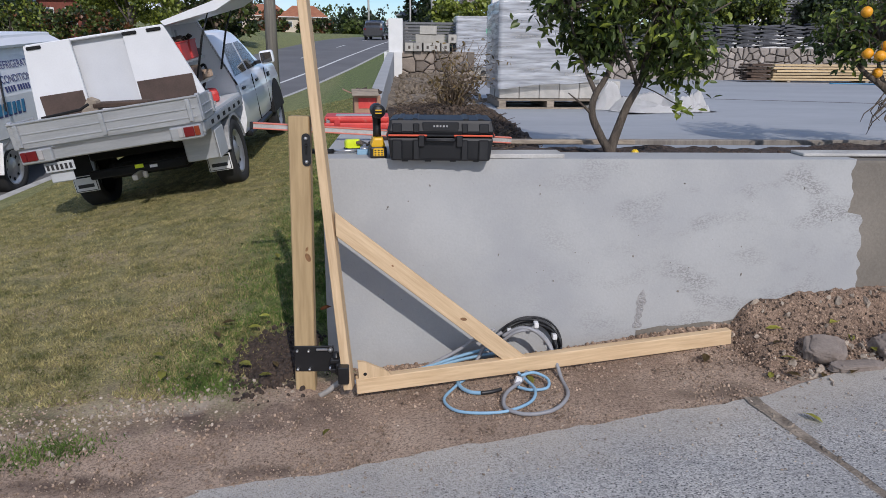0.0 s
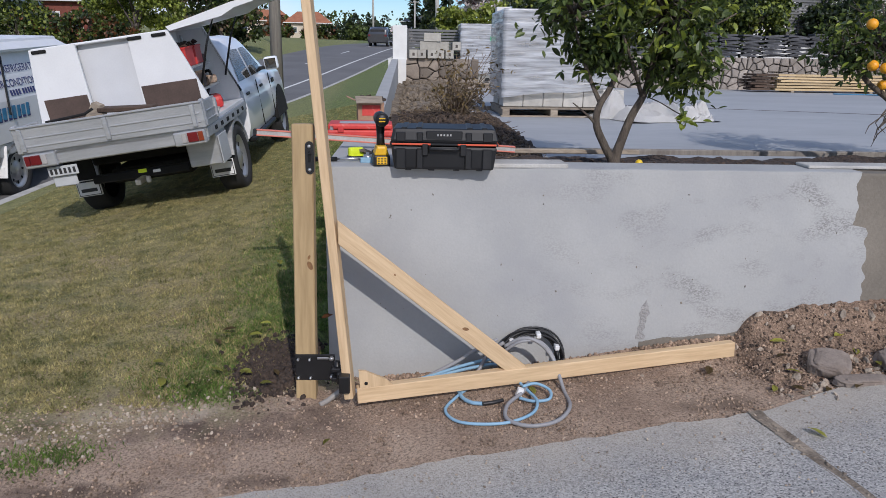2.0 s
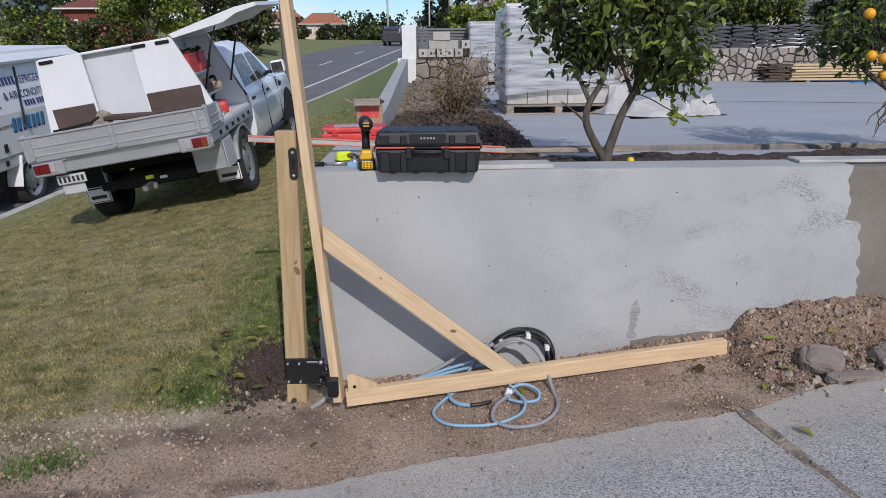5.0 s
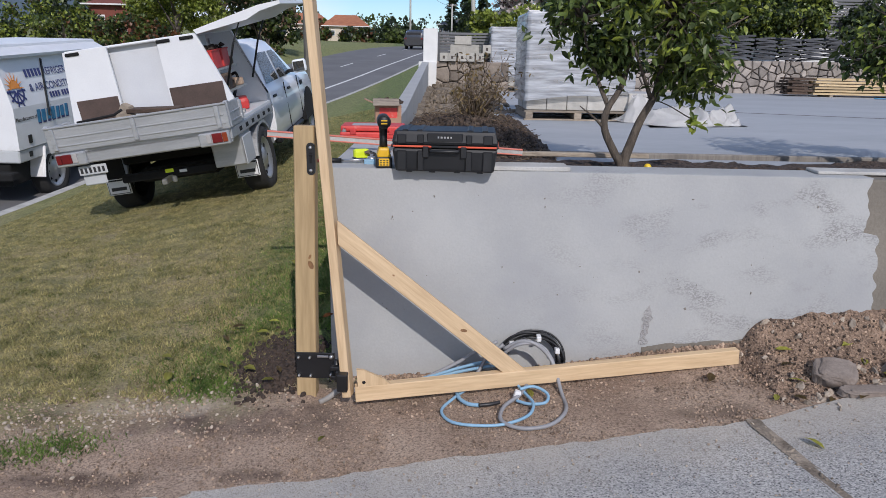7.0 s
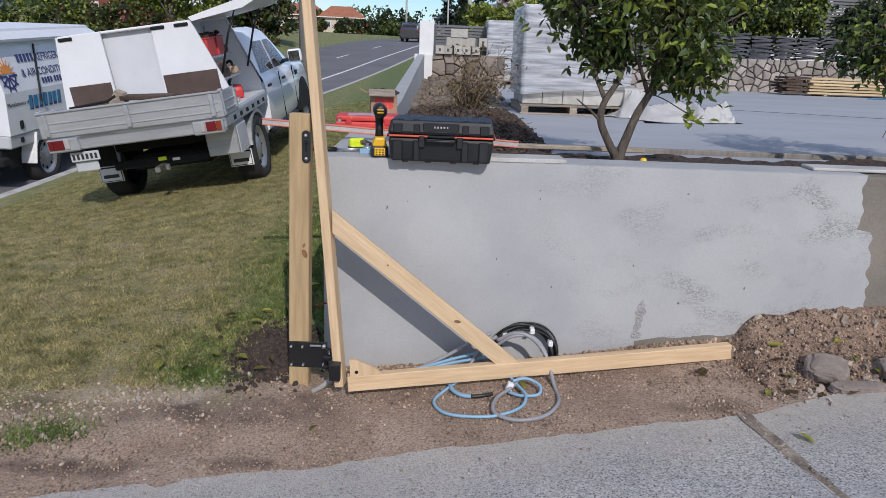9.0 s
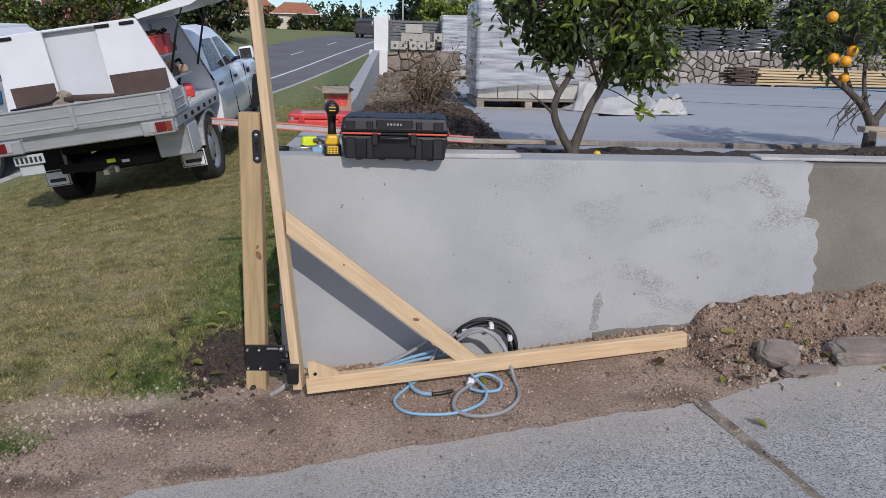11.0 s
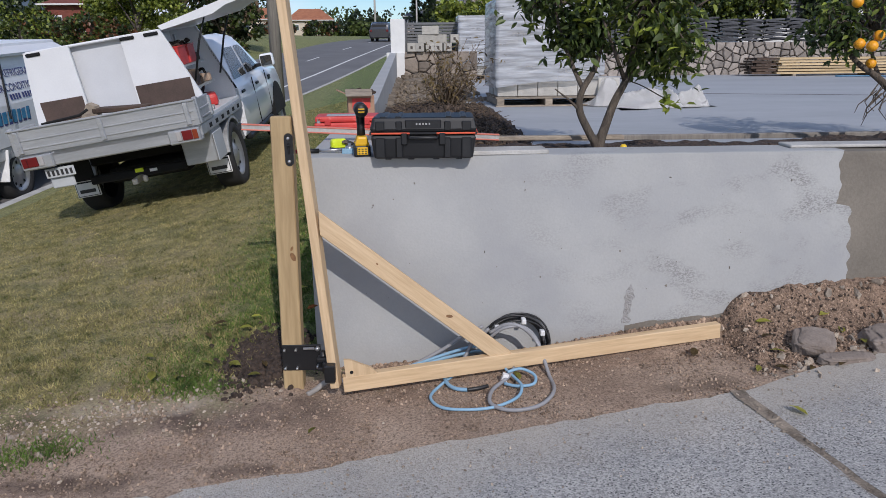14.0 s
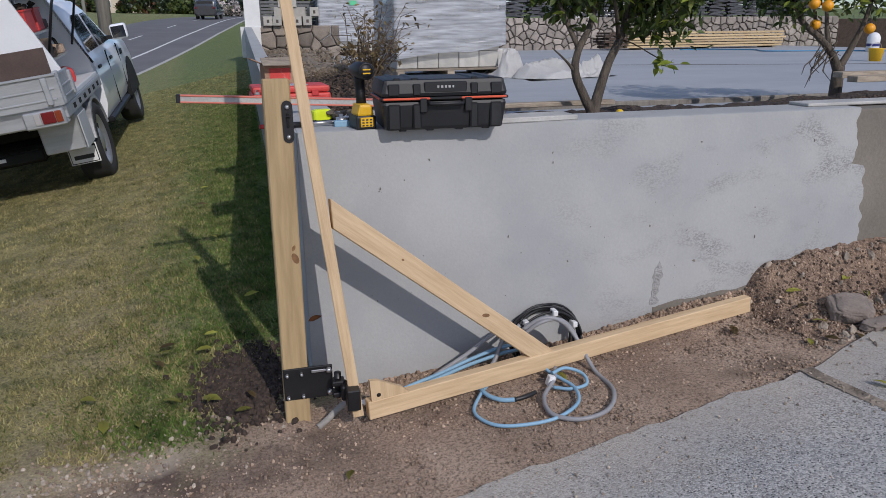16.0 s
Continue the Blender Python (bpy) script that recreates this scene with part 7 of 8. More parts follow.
part("inner_wall", bx((0.30, (CY0 + CY1) / 2, (ZB + ZC) / 2), (0.02, CY1 - CY0 - 0.07, ZC - ZB - 0.02)), M["white_panel"], can)
for x, z0, z1 in ((0.62, 1.24, 1.258), (0.56, 1.48, 1.498)):
    part("shelf", bx((x - 0.02, (CY0 + CY1) / 2 - 0.25, z1), (0.44 if z0 < 1.5 else 0.30, 0.80, 0.02)), M["alloy"], can, "grey metal shelf")
for (x0, x1, z0, z1) in ((0.22, 0.80, ZB + 0.03, ZB + 0.37), (-0.80, -0.35, ZB + 0.03, ZB + 0.37)):
    part("ply_patch", bx(((x0 + x1) / 2, CY0 - 0.006, (z0 + z1) / 2 + 0.04), (x1 - x0, 0.012, z1 - z0 + 0.06), 0.003), M["brown_ply"], can, "dark brown ply kick plate")
for x in (0.28, 0.53, -0.70):
    part("top_hinge", bx((x, CY0 - 0.008, ZC - 0.03), (0.15, 0.02, 0.035), 0.008), M["black_and_shade"], can, "dark grab handle")
# raised gull-wing door, hinged at the roof edge
bm = bmesh.new()
prof = [(0.62, ZC + 0.035), (1.34, ZC + 0.185), (1.57, ZC + 0.20), (1.575, ZC + 0.165), (1.35, ZC + 0.125), (1.2, ZC + 0.06), (0.65, ZC - 0.01)]
prism(bm, prof, CY0 - 0.01, CY1 + 0.02, "y")
dr = part("canopy_door", bm, M["white_panel"], can, "raised white gull-wing canopy door")
for y in (CY0 + 0.12, CY1 - 0.12):
    bm = bmesh.new()
    tube(bm, [(0.80, y, 1.30), (0.96, y, 1.72), (1.10, y, ZC + 0.09)], [0.012, 0.012, 0.006], 8)
    part("gas_strut", bm, M["black_metal"], can, "black gas strut")
part("door_seal", bx((0.845, CY1 - 0.02, 1.45), (0.02, 0.02, 0.9), m=Matrix.Translation((0.76, CY1 - 0.02, 1.50)) @ Matrix.Rotation(radians(-21), 4, "Y") @ Matrix.Translation((-0.845, -CY1 + 0.02, -1.45))), M["black_plastic"], can, "dark rubber seal")

# things in the canopy and on the tray
rng = random.Random(61)


def in_ute(name, loc, size, key, label, cat, r=0.0, bev=0.02, group=""):
    t = thing(name, UTE @ Matrix.Translation(loc) @ Matrix.Rotation(r, 4, "Z"), label, cat, group)
    part("body", bx((0, 0, size[2] / 2), size, bev, 2), M[key], t)
    return t


for i, y in enumerate((0.78, 1.12)):
    t = in_ute("parts_bin", (0.62, y, 1.51), (0.22, 0.30, 0.19), "red", "red plastic parts bin on the canopy shelf", "bin", 0.05 * i, 0.01, "bins in the canopy")
    part("bin_rim", bx((0, 0, 0.19), (0.235, 0.315, 0.018), 0.005), M["red"], t)
    bm = bmesh.new()
    for k in range(9):
        rock(bm, (rng.uniform(-0.08, 0.08), rng.uniform(-0.1, 0.1), 0.20 + rng.uniform(0, 0.04)), rng.uniform(0.025, 0.05), rng)
    part("bin_fill", bm, M["clod"], t, "dark fittings heaped in the bin")
t = in_ute("tool_bag", (0.68, 0.80, 1.27), (0.24, 0.30, 0.17), "brown_ply", "worn brown tool bag on the shelf", "bag")
part("bag_flap", bx((0.03, 0, 0.15), (0.18, 0.24, 0.05), 0.02, 2), M["twig"], t)
t = in_ute("power_tool", (0.66, 1.16, 1.27), (0.16, 0.16, 0.10), "dirt_crumb", "dusty power tool lying on the shelf", "tool")
part("cord", bx((0, 0.02, 0.12), (0.09, 0.09, 0.06), 0.02, 2), M["yellow"], t)
t = in_ute("red_tool_bag", (0.68, 1.32, ZB + 0.04), (0.26, 0.40, 0.14), "red", "red tool bag lying in the canopy", "tool bag", 0.3, 0.045)
part("strap", bx((0, 0, 0.135), (0.05, 0.34, 0.02), 0.006), M["black_plastic"], t, "black strap")
bm = bmesh.new()
tube(bm, spline([(-0.06, -0.12, 0.13), (0.0, -0.06, 0.21), (0.02, 0.05, 0.22), (-0.02, 0.13, 0.13)], 5), 0.014, 8)
part("carry_handle", bm, M["black_plastic"], t, "black carry handle")
for i, (y, z, k, w) in enumerate(((0.72, 1.27, "yellow", 0.11), (0.98, 1.27, "clod", 0.16), (1.28, 1.27, "dirt_crumb", 0.14), (1.30, 1.51, "brown_ply", 0.15), (0.92, 1.51, "black_plastic", 0.10))):
    t = in_ute("stored_tool", (0.74 if z < 1.4 else 0.66, y, z), (0.12, w, 0.09), k, "worn hand tool stored on the canopy shelf", "tool", 0.4 * i, 0.025, "tools on the shelves")
    bm = bmesh.new()
    tube(bm, spline([(0.0, -0.05, 0.08), (0.01, 0.0, 0.14), (-0.02, 0.06, 0.12)], 4), 0.016, 7)
    part("tool_grip", bm, M["black_and_shade"], t)
for y in (0.62, 1.40):
    part("shelf_post", bx((0.50, y, 1.40), (0.025, 0.025, 0.86), 0.003), M["alloy"], can, "grey shelf upright")
t = in_ute("power_tool", (0.72, 0.72, ZB + 0.05), (0.18, 0.14, 0.12), "black_plastic", "black power tool on the canopy floor", "tool", 0.7, 0.03)
part("grip", bx((0.0, 0, 0.13), (0.06, 0.12, 0.05), 0.015, 2), M["red"], t)
t = in_ute("loose_fittings", (0.80, 0.90, ZB + 0.045), (0.14, 0.22, 0.03), "coping", "pale fittings scattered on the canopy floor", "fittings", 0.2, 0.01)
part("fitting", bx((0.02, -0.05, 0.04), (0.05, 0.05, 0.03), 0.01), M["zinc"], t)
t = thing("timber_offcut", UTE @ Matrix.Translation((0.02, 0.30, ZT - 0.05)) @ Matrix.Rotation(radians(-14), 4, "Z"), "dirty timber offcut lying across the tray", "timber")
part("plank", bx((0.1, 0, 0.07), (0.62, 0.14, 0.05), 0.01, m=Matrix.Rotation(radians(4), 4, "Y")), M["dark_end"], t)
bm = bmesh.new()
prism(bm, [(-0.42, -0.04), (-0.16, 0.0), (-0.16, 0.13), (-0.24, 0.17)], -0.06, 0.02, "y")
part("wedge", bm, M["grey_wood"], t, "pale cut wedge")
t = thing("crow_bar", UTE @ Matrix.Translation((-0.42, 0.14, ZT + 0.0)) @ Matrix.Rotation(radians(10), 4, "Z"), "dark steel bar lying over the tray", "bar")
bm = bmesh.new()
tube(bm, [(-0.22, 0, 0.01), (0.15, 0, 0.03), (0.24, 0, 0.07)], 0.014, 8)
part("shaft", bm, M["black_and_shade"], t)

# service van on the road
VAN = Matrix.Translation((-7.55, 10.2, -0.77)) @ Euler((radians(3.0), 0, radians(1.5))).to_matrix().to_4x4()
van = thing("service_ute", VAN, "white signwritten service ute parked on the road", "ute")
# local x right 0.95, y forward, z up
for s in (1, -1):
    wheel(van, (s * 0.80, 1.38, 0.50), 0.42, 0.26, s)
    wheel(van, (s * 0.80, 5.60, 0.45), 0.42, 0.26, s)
cab(van, 3.65, 6.85, 5.75)
bm = bmesh.new()
prism(bm, [(-0.97, 1.0), (0.97, 1.0), (0.97, 1.62), (0.80, 2.33), (-0.80, 2.33), (-0.97, 1.62)], 0.30, 3.60, "y")
part("service_body", bm, M["white_panel"], van, "white service body with sloping sides")
bm = bmesh.new()
vs = box(bm, (0, 1.95, 2.43), (1.86, 3.5, 0.20), None, 0.05, 2)
for v in vs:
    if v.co.z > 2.43:
        v.co.x *= 0.8
part("roof_lid", bm, M["white_panel"], van, "white roof lid with an overhang")
part("skirt", bx((0, 1.95, 0.90), (1.90, 3.3, 0.20), 0.02), M["grey_panel"], van, "grey lower skirt")
part("rear_step", bx((0, 0.22, 0.62), (1.8, 0.2, 0.12), 0.02), M["black_and_shade"], van)
part("underbody", bx((0, 1.6, 0.60), (1.5, 2.5, 0.34), 0.02), M["black_and_shade"], van)
slope = math.atan2(0.17, 0.71)
side = Matrix.Translation((0.975, 0.30, 1.62)) @ Matrix.Rotation(-slope, 4, "Y") @ Matrix.Rotation(radians(90), 4, "Z") @ Matrix.Rotation(radians(90), 4, "X")
text(van, "REFRIGERATION", 0.17, side @ Matrix.Translation((1.14, 0.42, 0.006)), M["blue_ink"])
text(van, "& AIR CONDITIONING", 0.17, side @ Matrix.Translation((0.62, 0.20, 0.006)), M["blue_ink"])


def decal(name, x, y, w, h, key, label, z=0.006):
    ob = part(name, bx((0, 0, 0), (w, h, 0.003)), M[key], van, label)
    ob.matrix_basis = side @ Matrix.Translation((x + w / 2, y + h / 2, z))
    return ob


for i in range(5):
    decal("name_bar", 0.62 + 0.10 * i, 0.42, 0.065, 0.12, "blue_ink", "blue bar in place of a name")
for i in range(9):
    decal("number_bar", 1.12 + 0.085 * i + (0.04 if i > 3 else 0), 0.06, 0.055, 0.09, "blue_ink", "blue bar in place of a number")
flatside = Matrix.Translation((0.974, 0.30, 1.02)) @ Matrix.Rotation(radians(90), 4, "Z") @ Matrix.Rotation(radians(90), 4, "X")
for i in range(7):
    ob = part("sign_letter_block", bx((0, 0, 0), (0.085 + 0.03 * (i % 2), 0.20 - 0.02 * (i % 3), 0.004), 0.004), M["cyan_ink"], van, "cyan and navy sign block")
    ob.matrix_basis = flatside @ Matrix.Translation((0.66 + 0.145 * i, 0.42, 0.004))
    ob = part("sign_shade", bx((0, 0, 0), (0.10, 0.21, 0.002), 0.004), M["blue_ink"], van, "navy sign shadow")
    ob.matrix_basis = flatside @ Matrix.Translation((0.673 + 0.145 * i, 0.405, 0.002))
text(van, "Manufacturers of", 0.085, flatside @ Matrix.Translation((0.02, 0.40, 0.004)), M["ink"])
bm = bmesh.new()
for k in range(9):
    a = math.pi * (k / 8)
    prism(bm, [(0.11 * math.cos(a - 0.12), 0.11 * math.sin(a - 0.12)), (0.25 * math.cos(a), 0.25 * math.sin(a)), (0.11 * math.cos(a + 0.12), 0.11 * math.sin(a + 0.12))], 0, 0.003, "z")
prism(bm, [(0.13 * math.cos(a), 0.13 * math.sin(a)) for a in np.linspace(0, math.pi, 14)], 0, 0.003, "z")
ob = part("sun_sign", bm, M["sun_ink"], van, "orange half-sun emblem")
ob.matrix_basis = side @ Matrix.Translation((0.24, 0.28, 0.006))
bm = bmesh.new()
for k in range(6):
    a = math.pi * (1 + k / 5)
    box(bm, (0.13, 0, 0), (0.22, 0.03, 0.003), Matrix.Rotation(a, 4, "Z"))
    box(bm, (0.17, 0, 0), (0.03, 0.11, 0.003), Matrix.Rotation(a, 4, "Z"))
ob = part("frost_sign", bm, M["blue_ink"], van, "blue frost-star emblem")
ob.matrix_basis = side @ Matrix.Translation((0.24, 0.24, 0.006))
part("strut_line", bx((0, 0, 0), (0.02, 0.03, 0.95), m=Matrix.Translation((0.93, 1.35, 1.85)) @ Matrix.Rotation(-slope, 4, "Y") @ Matrix.Rotation(radians(-22), 4, "X")), M["black_plastic"], van, "black strap down the side")
part("side_catch", bx((0.98, 0.62, 1.13), (0.02, 0.09, 0.13), 0.02), M["black_plastic"], van, "black paddle latch")
part("fuel_flap", bx((0.955, 0.62, 0.90), (0.012, 0.09, 0.08), 0.02), M["black_plastic"], van)
part("mud_flap", bx((0, 0, 0), (0.30, 0.02, 0.50), 0.01, m=Matrix.Translation((0.84, 0.93, 0.72)) @ Matrix.Rotation(radians(-14), 4, "X")), M["white_plastic"], van, "white rear mud flap")
bm = bmesh.new()
prism(bm, [(1.38 + 0.52 * math.cos(a), 0.46 + 0.52 * math.sin(a)) for a in np.linspace(0.1, math.pi - 0.1, 13)] + [(1.38 + 0.46 * math.cos(a), 0.46 + 0.46 * math.sin(a)) for a in np.linspace(math.pi - 0.1, 0.1, 13)], 0.60, 0.95, "x")
part("guard_arch", bm, M["white_plastic"], van)

# grey car far up the road
CAR_Y = 66.0
car = thing("grey_suv", Matrix.Translation((kerb_x(CAR_Y) - 4.05, CAR_Y, lerp_table(KERB_Z, CAR_Y) - 0.24)) @ Euler((radians(2), 0, radians(-6))).to_matrix().to_4x4(), "dark grey car seen from behind far up the road", "car")
lowc = [(0.75, 0.30), (0.88, 0.36), (0.92, 0.60), (0.92, 0.85), (0.88, 1.02)]
loft([(0, [(0.6, 0.4), (0.75, 0.45), (0.82, 0.6), (0.84, 0.85), (0.82, 1.0), (0.72, 1.05), (0.5, 1.08), (0, 1.08)]), (0.12, lowc + [(0.74, 1.40), (0.6, 1.5), (0, 1.53)]),
      (0.5, lowc + [(0.74, 1.58), (0.62, 1.68), (0, 1.71)]), (2.4, lowc + [(0.74, 1.56), (0.62, 1.66), (0, 1.69)]), (3.3, lowc + [(0.8, 1.06), (0.7, 1.08), (0, 1.1)]), (4.4, lowc[:4] + [(0.86, 0.9), (0.8, 0.92), (0.6, 0.94), (0, 0.95)]), (4.5, [(0.6, 0.4), (0.7, 0.45), (0.76, 0.6), (0.78, 0.75), (0.76, 0.8), (0.7, 0.82), (0.5, 0.84), (0, 0.84)])], M["car_grey"], "car_body", car)
part("rear_glass", bx((0, 0.06, 1.30), (1.25, 0.02, 0.34), 0.01, m=None), M["glass_dark"], car)
for s in (1, -1):
    part("tail_lamp", bx((s * 0.74, -0.005, 0.95), (0.2, 0.06, 0.16), 0.02), M["tail_red"], car, "red tail lamp")
    wheel(car, (s * 0.78, 0.85, 0.34), 0.34, 0.22, s)
    wheel(car, (s * 0.78, 3.5, 0.34), 0.34, 0.22, s)
# ---------- distance ----------
BIG_LEAF_V = [(-0.5, -0.35, 0), (0.5, -0.3, 0.1), (0.45, 0.4, 0), (-0.4, 0.45, 0.12)]
BIG_LEAF_F = [(0, 1, 2, 3)]


def far_tree(name, base, lobes, mats, n, size, label, trunk=0.12, seed=1, limbs=7, cat="tree"):
    """Trunk and limbs with a crown of many small leaf clumps; lobes in world places, mats with their shares."""
    rg = random.Random(seed)
    t = thing(name, Matrix.Translation(base), label, cat)
    b = Vector(base)
    bm = bmesh.new()
    mid = sum((Vector(c) for c, _ in lobes), Vector()) / len(lobes) - b
    tube(bm, [(0, 0, -0.2), mid * 0.35 + Vector((0.1, 0, 0)), mid * 0.8], [trunk, trunk * 0.8, trunk * 0.45], 8)
    for i in range(limbs):
        c, r = lobes[i % len(lobes)]
        d = Vector((rg.gauss(0, 1), rg.gauss(0, 1), abs(rg.gauss(0, 1)))).normalized()
        e = Vector(c) - b + Vector((d.x * r[0], d.y * r[1], d.z * r[2])) * 0.8
        s = mid * rg.uniform(0.3, 0.7)
        tube(bm, [s, (s + e) / 2 + Vector((0, 0, 0.1)), e], [trunk * 0.5, trunk * 0.3, trunk * 0.1], 6)
    part("trunk", bm, M["bark_grey"], t)
    sets = [[] for _ in mats]
    hubs = []
    for c, r in lobes:
        for _ in range(26):
            d = Vector((rg.gauss(0, 1), rg.gauss(0, 1), rg.gauss(0.15, 1))).normalized() * rg.uniform(0.62, 0.98)
            hubs.append((Vector(c) - b + Vector((d.x * r[0], d.y * r[1], d.z * r[2])), min(r) * 0.20, rg.random()))
    for i in range(n):
        h, sp, k = rg.choice(hubs)
        p = h + Vector((rg.gauss(0, sp), rg.gauss(0, sp), rg.gauss(0, sp * 0.8)))
        acc, j = 0, 0
        v = (k + rg.uniform(-0.25, 0.25)) % 1.0
        for j, (_, share_) in enumerate(mats):
            acc += share_
            if v < acc:
                break
        s = size * rg.uniform(0.55, 1.3)
        sets[j].append(Matrix.LocRotScale(p, Euler((rg.uniform(-1.3, 1.3), rg.uniform(-1.3, 1.3), rg.uniform(0, 6.3))), (s, s, s)))
    for j, (key, _) in enumerate(mats):
        if sets[j]:
            scatter_mesh("crown" if j == 0 else "leaf_clumps", sets[j], BIG_LEAF_V, BIG_LEAF_F, M[key], "", "", "stuff", t)
    return t


def gz2(x, y):
    return ground_z(x, y)


far_tree("round_tree", (-17.1, 45, gz2(-17.1, 45)), [((-17.2, 45, 5.2), (2.3, 2.2, 1.9)), ((-18.6, 45, 4.5), (1.3, 1.6, 1.2)), ((-15.6, 45, 4.2), (1.2, 1.4, 1.2)), ((-16.8, 44, 6.0), (1.5, 1.5, 1.0))], [("hedge_bright", 0.78), ("hedge", 0.18), ("dark_leaf", 0.04)], 17000, 0.135, "round green broadleaf tree across the road", 0.16, 2)
far_tree("dark_shrub", (-13.4, 50, gz2(-13.4, 50)), [((-13.4, 50, 3.8), (2.3, 2, 1.7)), ((-15.3, 51, 4.6), (1.6, 1.6, 1.6)), ((-11.8, 50, 3.9), (1.1, 1.5, 1.9))], [("dark_leaf", 0.55), ("hedge", 0.3), ("twig", 0.15)], 6500, 0.22, "dense dark shrubs across the road", 0.15, 3, cat="shrub")
far_tree("rust_shrub", (-19.4, 43, gz2(-19.4, 43)), [((-19.3, 43, 2.9), (1.9, 1.3, 0.95)), ((-17.6, 43, 2.6), (1.2, 1.2, 0.8))], [("hedge", 0.45), ("red_leaf", 0.3), ("dark_leaf", 0.25)], 4200, 0.16, "rust-coloured garden shrub across the road", 0.07, 4, cat="shrub")
far_tree("mixed_hedge", (-25, 46, gz2(-25, 46)), [((-24, 46, 3.0), (2.2, 1.5, 1.3)), ((-27, 47, 3.4), (2.5, 1.5, 1.6)), ((-22, 45, 2.6), (1.3, 1.2, 1.0))], [("hedge", 0.5), ("hedge_bright", 0.25), ("dark_leaf", 0.2), ("red_leaf", 0.05)], 6500, 0.18, "mixed olive hedge across the road", 0.08, 5, cat="hedge")
far_tree("dark_shrub", (-24.5, 56, gz2(-24.5, 56)), [((-24, 56, 4.6), (2.8, 2, 1.6)), ((-28.5, 57, 4.6), (3, 2, 1.8))], [("dark_leaf", 0.7), ("hedge", 0.3)], 3600, 0.26, "dense dark shrubs behind the hedge", 0.1, 6, cat="shrub")


def bare_tree(name, x, y, h, r, lean, seed, label):
    rg = random.Random(seed)
    b = Vector((x, y, gz2(x, y)))
    t = thing(name, Matrix.Translation(b), label, "tree")
    bm = bmesh.new()
    tube(bm, spline([(0, 0, -0.2), (lean * 0.3, 0, h * 0.35), (lean * 0.7, 0, h * 0.7), (lean, 0, h)], 4), [r * (1 - 0.06 * i) for i in range(13)], 10)
    part("trunk", bm, M["bark_grey"], t)
    for i in range(9):
        z = h * rg.uniform(0.42, 0.95)
        a = rg.uniform(0, 6.3)
        l = rg.uniform(1.5, 3.5)
        s = Vector((lean * z / h, 0, z))
        e = s + Vector((l * math.cos(a), l * math.sin(a), l * 0.9))
        bm = bmesh.new()
        tube(bm, spline([s, s.lerp(e, 0.5) + Vector((0, 0, -0.2)), e], 4), [r * 0.4, r * 0.36, r * 0.3, r * 0.26, r * 0.22, r * 0.18, r * 0.13, r * 0.1, r * 0.06], 6)
        for k in range(7):
            q = s.lerp(e, rg.uniform(0.3, 1))
            tube(bm, [q, q + Vector((rg.gauss(0, 0.6), rg.gauss(0, 0.6), rg.uniform(0.2, 1.2)))], [r * 0.09, 0.012], 4)
        part("limb", bm, M["bark_grey"], t)
    return t


bare_tree("bare_tree", -18.3, 56, 12, 0.50, -0.3, 7, "large bare grey-barked tree across the road")
bare_tree("bare_tree", -15.4, 56, 13, 0.30, -0.2, 8, "tall bare tree across the road")
bare_tree("bare_tree", -14.4, 56.5, 13, 0.28, -0.3, 9, "tall bare tree across the road")


def pole(name, x, y, h, r, arms, label, key="pole", lean=0.0):
    b = Vector((x, y, gz2(x, y)))
    t = thing(name, Matrix.Translation(b), label, "power pole")
    bm = bmesh.new()
    tube(bm, [(0, 0, -0.3), (lean * 0.5, 0, h / 2), (lean, 0, h)], [r, r * 0.88, r * 0.76], 14)
    part("shaft", bm, M[key], t)
    for z, w in arms:
        part("cross_arm", bx((lean * z / h, 0, z), (w, 0.10, 0.12), 0.01), M["pole"], t)
        for k in (-0.42, -0.15, 0.15, 0.42):
            bm = bmesh.new()
            tube(bm, [(k * w + lean * z / h, 0, z + 0.05), (k * w + lean * z / h, 0, z + 0.22)], 0.035, 6)
            part("insulator", bm, M["white_plastic"], t)
    return b


pole("power_pole", -4.05, 20, 9.5, 0.165, [(8.8, 2.2)], "thick weathered timber power pole on the verge")
P4 = pole("power_pole", -11.9, 60, 9.6, 0.13, [(9.2, 2.0), (8.1, 1.8)], "slim power pole with two cross-arms", "coping")
P2 = pole("power_pole", 1.5, 60, 7.2, 0.19, [], "pale leaning power pole on the verge", "coping", -0.3)
P3 = pole("power_pole", -6.4, 105, 9.8, 0.16, [(9.6, 2.9), (8.2, 2.7)], "far power pole with cross-arms", "coping")
P5 = pole("power_pole", -0.6, 120, 6.8, 0.15, [(6.5, 1.4)], "far power pole beside the road", "coping")


def wire(a, b, sag):
    bm = bmesh.new()
    a, b = Vector(a), Vector(b)
    pts = [a.lerp(b, i / 16) - Vector((0, 0, sag * 4 * (i / 16) * (1 - i / 16))) for i in range(17)]
    tube(bm, pts, 0.018, 4)
    return solid("power_wire", bm, M["wire"], "thin dark overhead power wire", "wire", "overhead wires")


for k in (-1.2, -0.4, 0.4, 1.2):
    wire((-4.05 + k * 0.8, 20, 9.6), P3 + Vector((k, 0, 9.8)), 1.6)
for k in (-1.0, 1.0):
    wire(P4 + Vector((k * 0.8, 0, 8.2)), P3 + Vector((k, 0, 8.3)), 1.0)
wire(P3 + Vector((1.2, 0, 9.7)), P2 + Vector((-0.3, 0, 7.0)), 1.2)
wire(P3 + Vector((1.2, 0, 8.4)), P2 + Vector((-0.28, 0, 5.6)), 1.0)
wire(P3 + Vector((1.2, 0, 8.4)), P5 + Vector((0, 0, 6.5)), 0.8)
